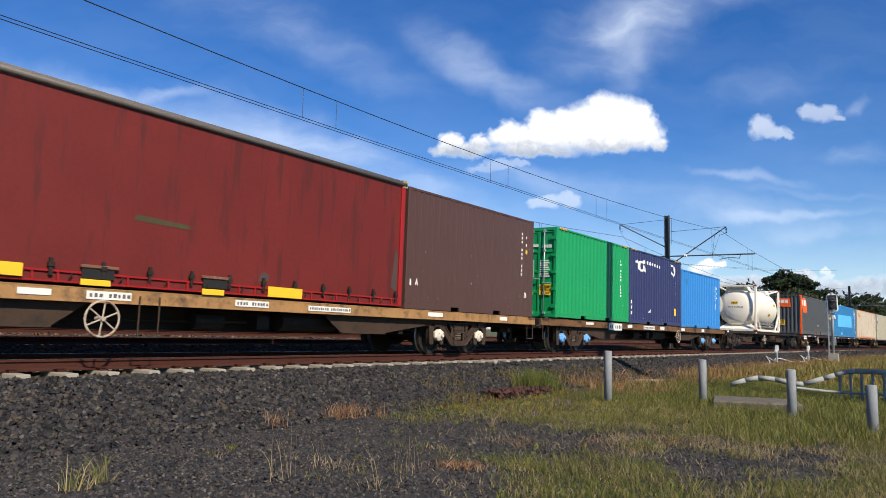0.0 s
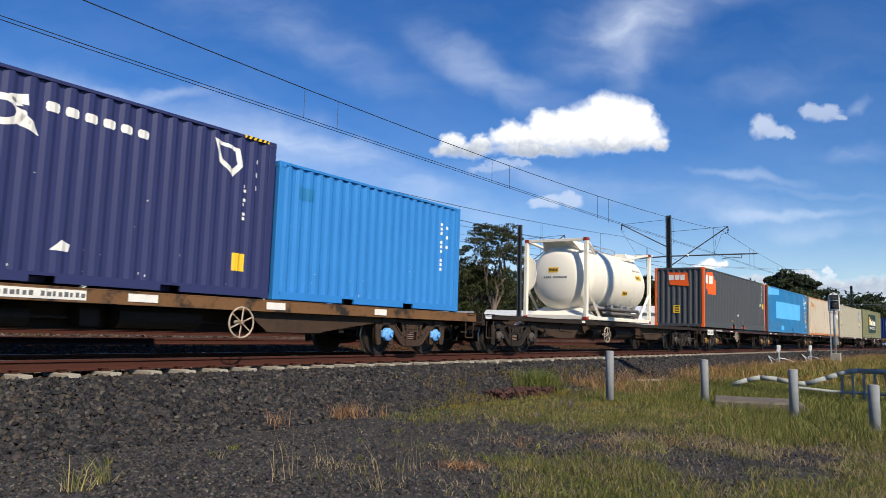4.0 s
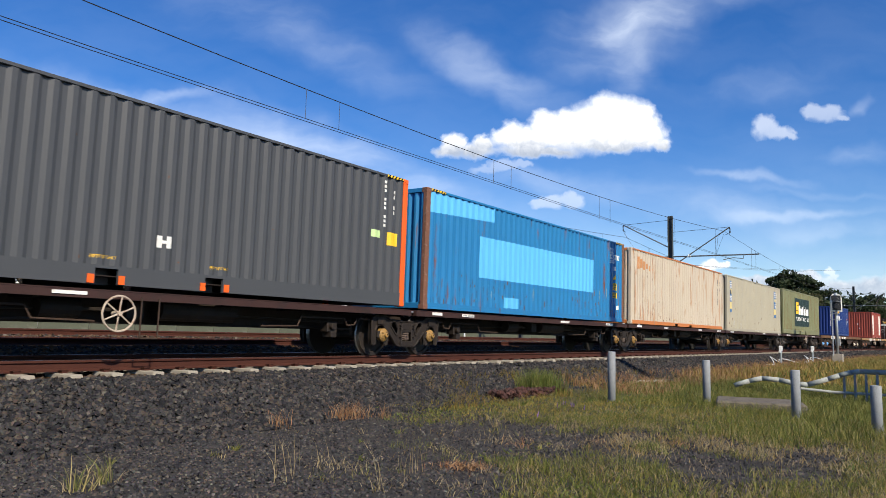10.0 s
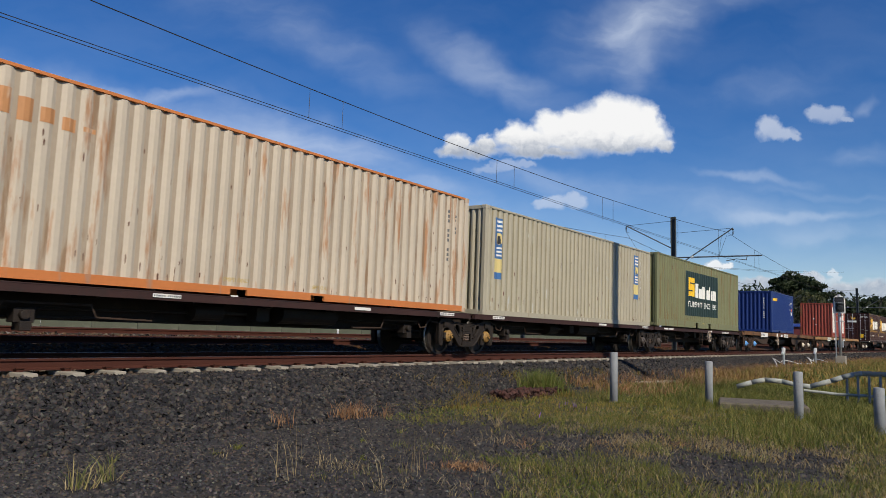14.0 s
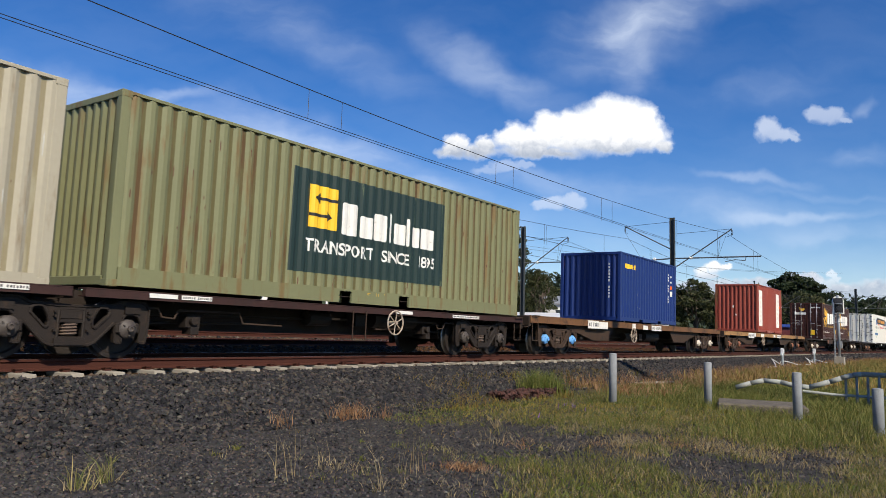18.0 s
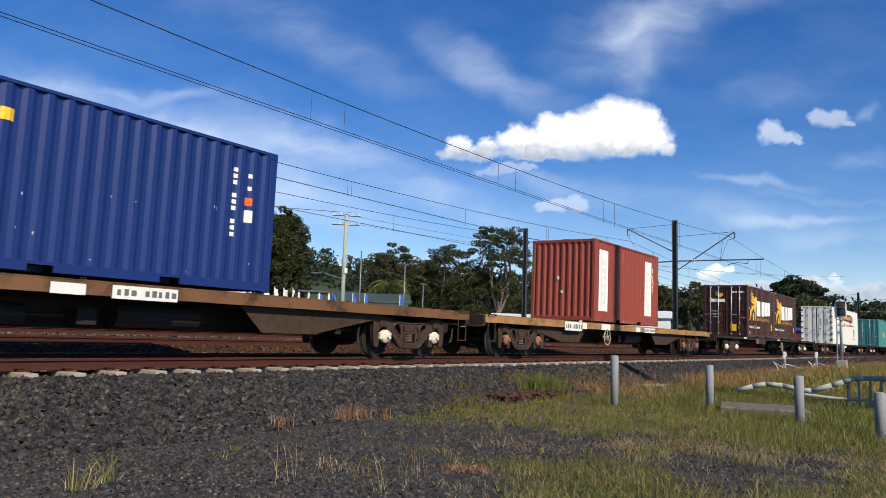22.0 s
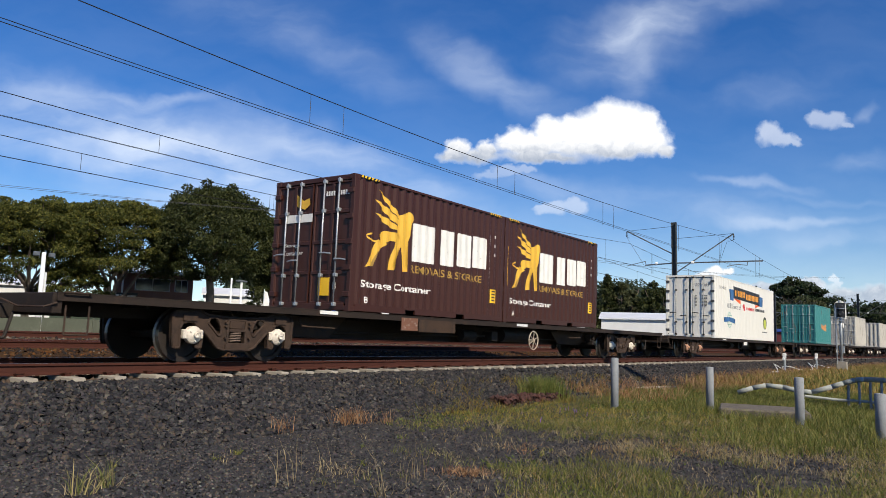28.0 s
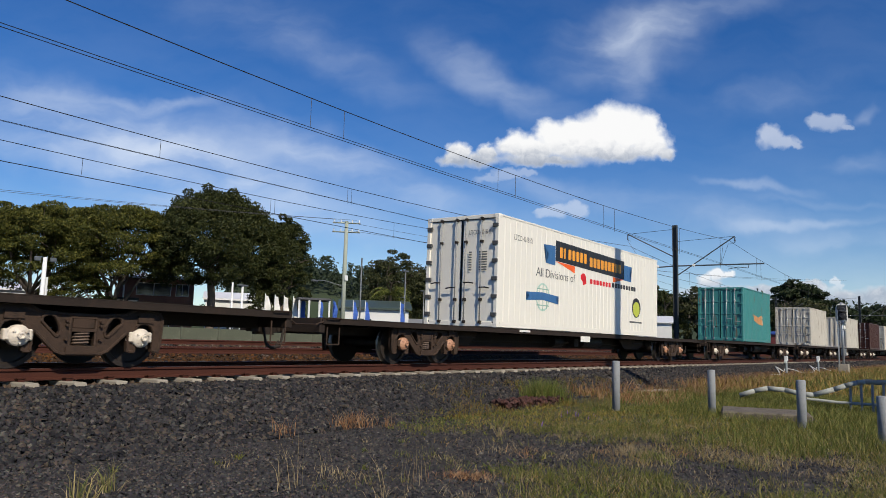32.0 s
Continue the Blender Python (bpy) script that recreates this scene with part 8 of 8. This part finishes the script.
tagged(ob, "bushy yellow-green palm with drooping fronds", "palm tree")
bm = bmesh.new()
rod(bm, (0, 0, -0.3), (0, 0, 5.0), 0.2, 0.15, n=8)
part("trunk", bm, BARK, ob)
rng = random.Random(5)
bm = bmesh.new()
for k in range(34):
    a, up = rng.uniform(0, 6.28), rng.uniform(0.2, 1.3)
    d = Vector((math.cos(a), math.sin(a), 0))
    pts = [Vector((0, 0, 5.0)) + d * (2.1 * t) + Vector((0, 0, 2.0 * up * t - 2.4 * t * t)) for t in (0, 0.2, 0.4, 0.6, 0.8, 1.0)]
    e = Vector((-d.y, d.x, 0))
    for p, q in zip(pts, pts[1:]):
        for sgn in (-1, 1):
            for f in (0.15, 0.5, 0.85):
                r = p.lerp(q, f)
                bm.faces.new([bm.verts.new(v) for v in (r, r + e * sgn * 0.45 + Vector((0, 0, -0.22)), r + d * 0.1)])
part("fronds", bm, leaf_mat("palm_green", (0.08, 0.11, 0.02), (0.15, 0.17, 0.03), (0.25, 0.24, 0.06)), ob)

# street wires
for a, b in (((36.0, 34.7, 8.7), (-20, 60, 9.2)), ((37.0, 33.7, 8.7), (-18, 58, 9.2)), ((36.5, 34.2, 8.0), (90, 10, 8.4)), ((36.2, 34.5, 8.6), (95, 14, 8.8))):
    bm = bmesh.new()
    A, B = Vector(a), Vector(b)
    rods(bm, [A.lerp(B, t) - Vector((0, 0, 3.5 * t * (1 - t))) for t in np.linspace(0, 1, 15)], 0.012, 3)
    tagged(obj("street_wire", bm, WIRE), "thin sagging street power line", "power line", "street power lines", "structure")


# ---- sky: heaped clouds and cirrus on a far curved sheet ----
AHEAD, ACROSS, UPWARD = Vector((0.8105, 0.5744, 0.1150)), Vector((0.5752, -0.8175, 0.0290)), Vector((-0.1107, -0.0426, 0.9929))
# puffs: across, up, half width, half height, in thousandths of the way ahead; then thickness, how white the base is, top and base
HEAPS = (
    (((370, -54, 70, 14), (460, -60, 60, 16), (540, -62, 60, 18), (600, -58, 50, 20), (430, -46, 26, 9), (500, -40, 30, 9)), 0.9, 0.0, 40, -70),
    (((19, 143, 17, 17), (12, 133, 20, 9), (47, 134, 33, 11), (61, 145, 17, 11), (94, 154, 22, 20), (121, 148, 39, 20), (148, 172, 26, 20), (172, 160, 47, 28), (179, 177, 23, 16), (206, 165, 47, 36),
      (228, 189, 31, 26), (249, 177, 39, 36), (281, 178, 20, 22), (284, 156, 29, 21), (304, 142, 12, 10), (234, 144, 74, 14), (137, 133, 70, 9)), 1.0, 0.0, 172, 124),
    (((448, 166, 19, 16), (462, 156, 26, 10), (479, 153, 17, 6)), 0.5, 0.45, 178, 142),
    (((514, 187, 20, 11), (532, 183, 25, 12), (553, 178, 12, 6)), 0.42, 0.45, 196, 168),
    (((90, 114, 31, 9), (65, 109, 27, 8), (113, 117, 14, 6)), 0.35, 0.4, 125, 100),
    (((156, 64, 25, 11), (183, 66, 19, 11), (137, 61, 16, 7)), 0.45, 0.5, 78, 49),
    (((356, -30, 11, 9), (374, -24, 16, 9), (389, -22, 9, 6), (364, -35, 19, 7)), 0.9, 0.3, -18, -41),
    (((536, -32, 8, 7), (541, -39, 7, 8), (531, -47, 14, 9), (547, -51, 16, 9)), 0.6, 0.3, -23, -58))
# cirrus: across, up, half length, half width, tilt, thickness
STREAKS = ((-452, 150, 290, 70, -17, 0.75), (-300, 130, 260, 50, -20, 0.45), (253, 296, 105, 55, 16, 0.62), (330, 330, 130, 26, 12, 0.4), (268, 240, 40, 30, 60, 0.3), (70, 242, 135, 30, -27, 0.42), (-236, 318, 150, 40, -15, 0.22),
           (-382, 215, 74, 10, 4, 0.5), (-440, 220, 40, 8, 0, 0.3), (-112, 259, 109, 31, -25, 0.16), (450, 224, 110, 26, 10, 0.14), (370, 58, 140, 24, -6, 0.34), (549, 20, 101, 14, 4, 0.22), (580, 131, 54, 14, 8, 0.3), (590, 195, 22, 12, 20, 0.3),
           (-205, 163, 160, 34, -20, 0.42), (-65, 100, 190, 30, -20, 0.5), (150, 92, 150, 20, -8, 0.3), (490, 44, 130, 9, 3, 0.3), (530, 78, 110, 7, -3, 0.22), (430, 98, 90, 8, -5, 0.4))


def veil():
    verts, faces, n, m = [], [], 40, 20
    for i in range(n + 1):
        az = radians(-60 + 190 * i / n)
        for j in range(m + 1):
            el = radians(0.2 + 70 * (j / m) ** 1.3)
            verts.append((3600 * math.sin(az) * math.cos(el), 3600 * math.cos(az) * math.cos(el), 3600 * math.sin(el)))
    for i in range(n):
        for j in range(m):
            faces.append((i * (m + 1) + j, (i + 1) * (m + 1) + j, (i + 1) * (m + 1) + j + 1, i * (m + 1) + j + 1))
    mt = bpy.data.materials.new("clouds_and_cirrus")
    mt.use_nodes = True
    n_, l_ = mt.node_tree.nodes, mt.node_tree.links
    n_.remove(n_["Principled BSDF"])

    def put(sock, v):
        if isinstance(v, bpy.types.NodeSocket):
            l_.new(v, sock)
        else:
            sock.default_value = v

    def calc(op, a, b=0.0, c=0.0, clamp=False):
        q = n_.new("ShaderNodeMath")
        q.operation, q.use_clamp = op, clamp
        for k, v in enumerate((a, b, c)):
            put(q.inputs[k], v)
        return q.outputs[0]

    def vec(op, a, b=(0, 0, 0), c=(0, 0, 0), out=0):
        q = n_.new("ShaderNodeVectorMath")
        q.operation = op
        for k, v in enumerate((a, b, c)):
            put(q.inputs[k], v)
        return q.outputs[out]

    def span(v, a, b, c=0.0, d=1.0, smooth=True):
        q = n_.new("ShaderNodeMapRange")
        q.interpolation_type = "SMOOTHSTEP" if smooth else "LINEAR"
        for k, x in enumerate((v, a, b, c, d)):
            put(q.inputs[k], x)
        return q.outputs[0]

    def fuzz(v, scale, detail, rough=0.5, out="Fac"):
        q = n_.new("ShaderNodeTexNoise")
        put(q.inputs["Vector"], v)
        q.inputs["Scale"].default_value, q.inputs["Detail"].default_value, q.inputs["Roughness"].default_value = scale, detail, rough
        return q.outputs[out]

    p = n_.new("ShaderNodeTexCoord").outputs["Object"]
    f = vec("DOT_PRODUCT", p, tuple(AHEAD), out=1)
    comb = n_.new("ShaderNodeCombineXYZ")
    put(comb.inputs[0], calc("DIVIDE", calc("MULTIPLY", vec("DOT_PRODUCT", p, tuple(ACROSS), out=1), 1000.0), f))
    put(comb.inputs[1], calc("DIVIDE", calc("MULTIPLY", vec("DOT_PRODUCT", p, tuple(UPWARD), out=1), 1000.0), f))
    flat = comb.outputs[0]
    # cirrus
    soft = vec("MULTIPLY_ADD", vec("SUBTRACT", fuzz(flat, 0.012, 4, 0.5, "Color"), (0.5, 0.5, 0.5)), (90, 60, 0), flat)
    turn = n_.new("ShaderNodeMapping")
    turn.inputs["Rotation"].default_value = (0, 0, radians(24))
    turn.inputs["Scale"].default_value = (0.5, 1.5, 1)
    put(turn.inputs["Vector"], soft)
    grain = span(fuzz(turn.outputs[0], 0.011, 7, 0.52), 0.26, 0.74)
    wisp = calc("MULTIPLY", grain, 0.04)
    for a, b, rx, ry, tilt, thick in STREAKS:
        q = n_.new("ShaderNodeMapping")
        q.vector_type = "TEXTURE"
        q.inputs["Location"].default_value, q.inputs["Rotation"].default_value, q.inputs["Scale"].default_value = (a, b, 0), (0, 0, radians(tilt)), (1.35 * rx, 1.35 * ry, 1)
        put(q.inputs["Vector"], soft)
        wisp = calc("MULTIPLY_ADD", calc("MULTIPLY", span(vec("LENGTH", q.outputs[0], out=1), 1.0, 0.1), 0.72 * thick), calc("MULTIPLY_ADD", grain, 0.75, 0.25), wisp)
    up = n_.new("ShaderNodeSeparateXYZ")
    put(up.inputs[0], flat)
    high = up.outputs[1]
    haze = calc("MULTIPLY", span(high, 150, -80, 0.0, 0.15), calc("MULTIPLY_ADD", grain, 0.7, 0.5))
    cover = calc("ADD", wisp, haze, clamp=True)
    # heaped clouds
    curl = vec("MULTIPLY_ADD", vec("SUBTRACT", fuzz(flat, 0.05, 2, 0.5, "Color"), (0.5, 0.5, 0.5)), (22, 18, 0), flat)
    curl = vec("MULTIPLY_ADD", vec("SUBTRACT", fuzz(flat, 0.16, 5, 0.6, "Color"), (0.5, 0.5, 0.5)), (8, 7, 0), curl)
    lumps = fuzz(curl, 0.06, 5, 0.55)
    tone, alpha = None, None
    em = n_.new("ShaderNodeEmission")
    colour = (0.80, 0.88, 1.0, 1)
    for puffs, thick, grey, top, base in HEAPS:
        d = None
        for a, b, rx, ry in puffs:
            q = vec("LENGTH", vec("MULTIPLY_ADD", curl, (1 / rx, 1 / ry, 0), (-a / rx, -b / ry, 0)), out=1)
            d = q if d is None else calc("SMOOTH_MIN", d, q, 0.25)
        edge = span(high, base - 8, base + 22)
        mask = calc("MULTIPLY", span(d, 1.26, calc("MULTIPLY_ADD", edge, 0.46, 0.12)), thick)
        # Cloud shading put into the glow: grey base rising to white top.
        light = span(calc("MULTIPLY_ADD", lumps, 0.8 * (top - base), high), base + 0.38 * (top - base), base + 1.2 * (top - base), grey, 1.0)
        ramp = n_.new("ShaderNodeMix")
        ramp.data_type = "RGBA"
        put(ramp.inputs["Factor"], light)
        ramp.inputs["A"].default_value, ramp.inputs["B"].default_value = (0.36, 0.42, 0.53, 1), (1.0, 1.0, 1.0, 1)
        mixc = n_.new("ShaderNodeMix")
        mixc.data_type = "RGBA"
        put(mixc.inputs["Factor"], mask)
        put(mixc.inputs["A"], colour)
        put(mixc.inputs["B"], ramp.outputs["Result"])
        colour = mixc.outputs["Result"]
        alpha = mask if alpha is None else calc("MAXIMUM", alpha, mask)
    put(em.inputs[0], colour)
    tr, mx = n_.new("ShaderNodeBsdfTransparent"), n_.new("ShaderNodeMixShader")
    put(mx.inputs[0], calc("MAXIMUM", cover, alpha, clamp=True))
    l_.new(tr.outputs[0], mx.inputs[1])
    l_.new(em.outputs[0], mx.inputs[2])
    l_.new(mx.outputs[0], n_["Material Output"].inputs[0])
    tagged(soup("sky_backdrop", verts, faces, mt, smooth=True), "white heaped clouds and thin cirrus in a blue sky", "sky", kind="structure")


veil()


# ---- what moves ----
def motions():
    ts = [float(v) for v in range(33)]
    for thing, place, z in MOVERS:
        walk(thing, [(t, on_track(place - run(t), 0.0, z)) for t in ts])
    roll = [0.1 * i for i in range(321)]
    for wheel, (x, y, z) in SPINNERS:
        walk(wheel, [(t, Matrix.Translation((x, y, z)) @ Matrix.Rotation(-run(t) / 0.45, 4, "Y")) for t in roll])


motions()
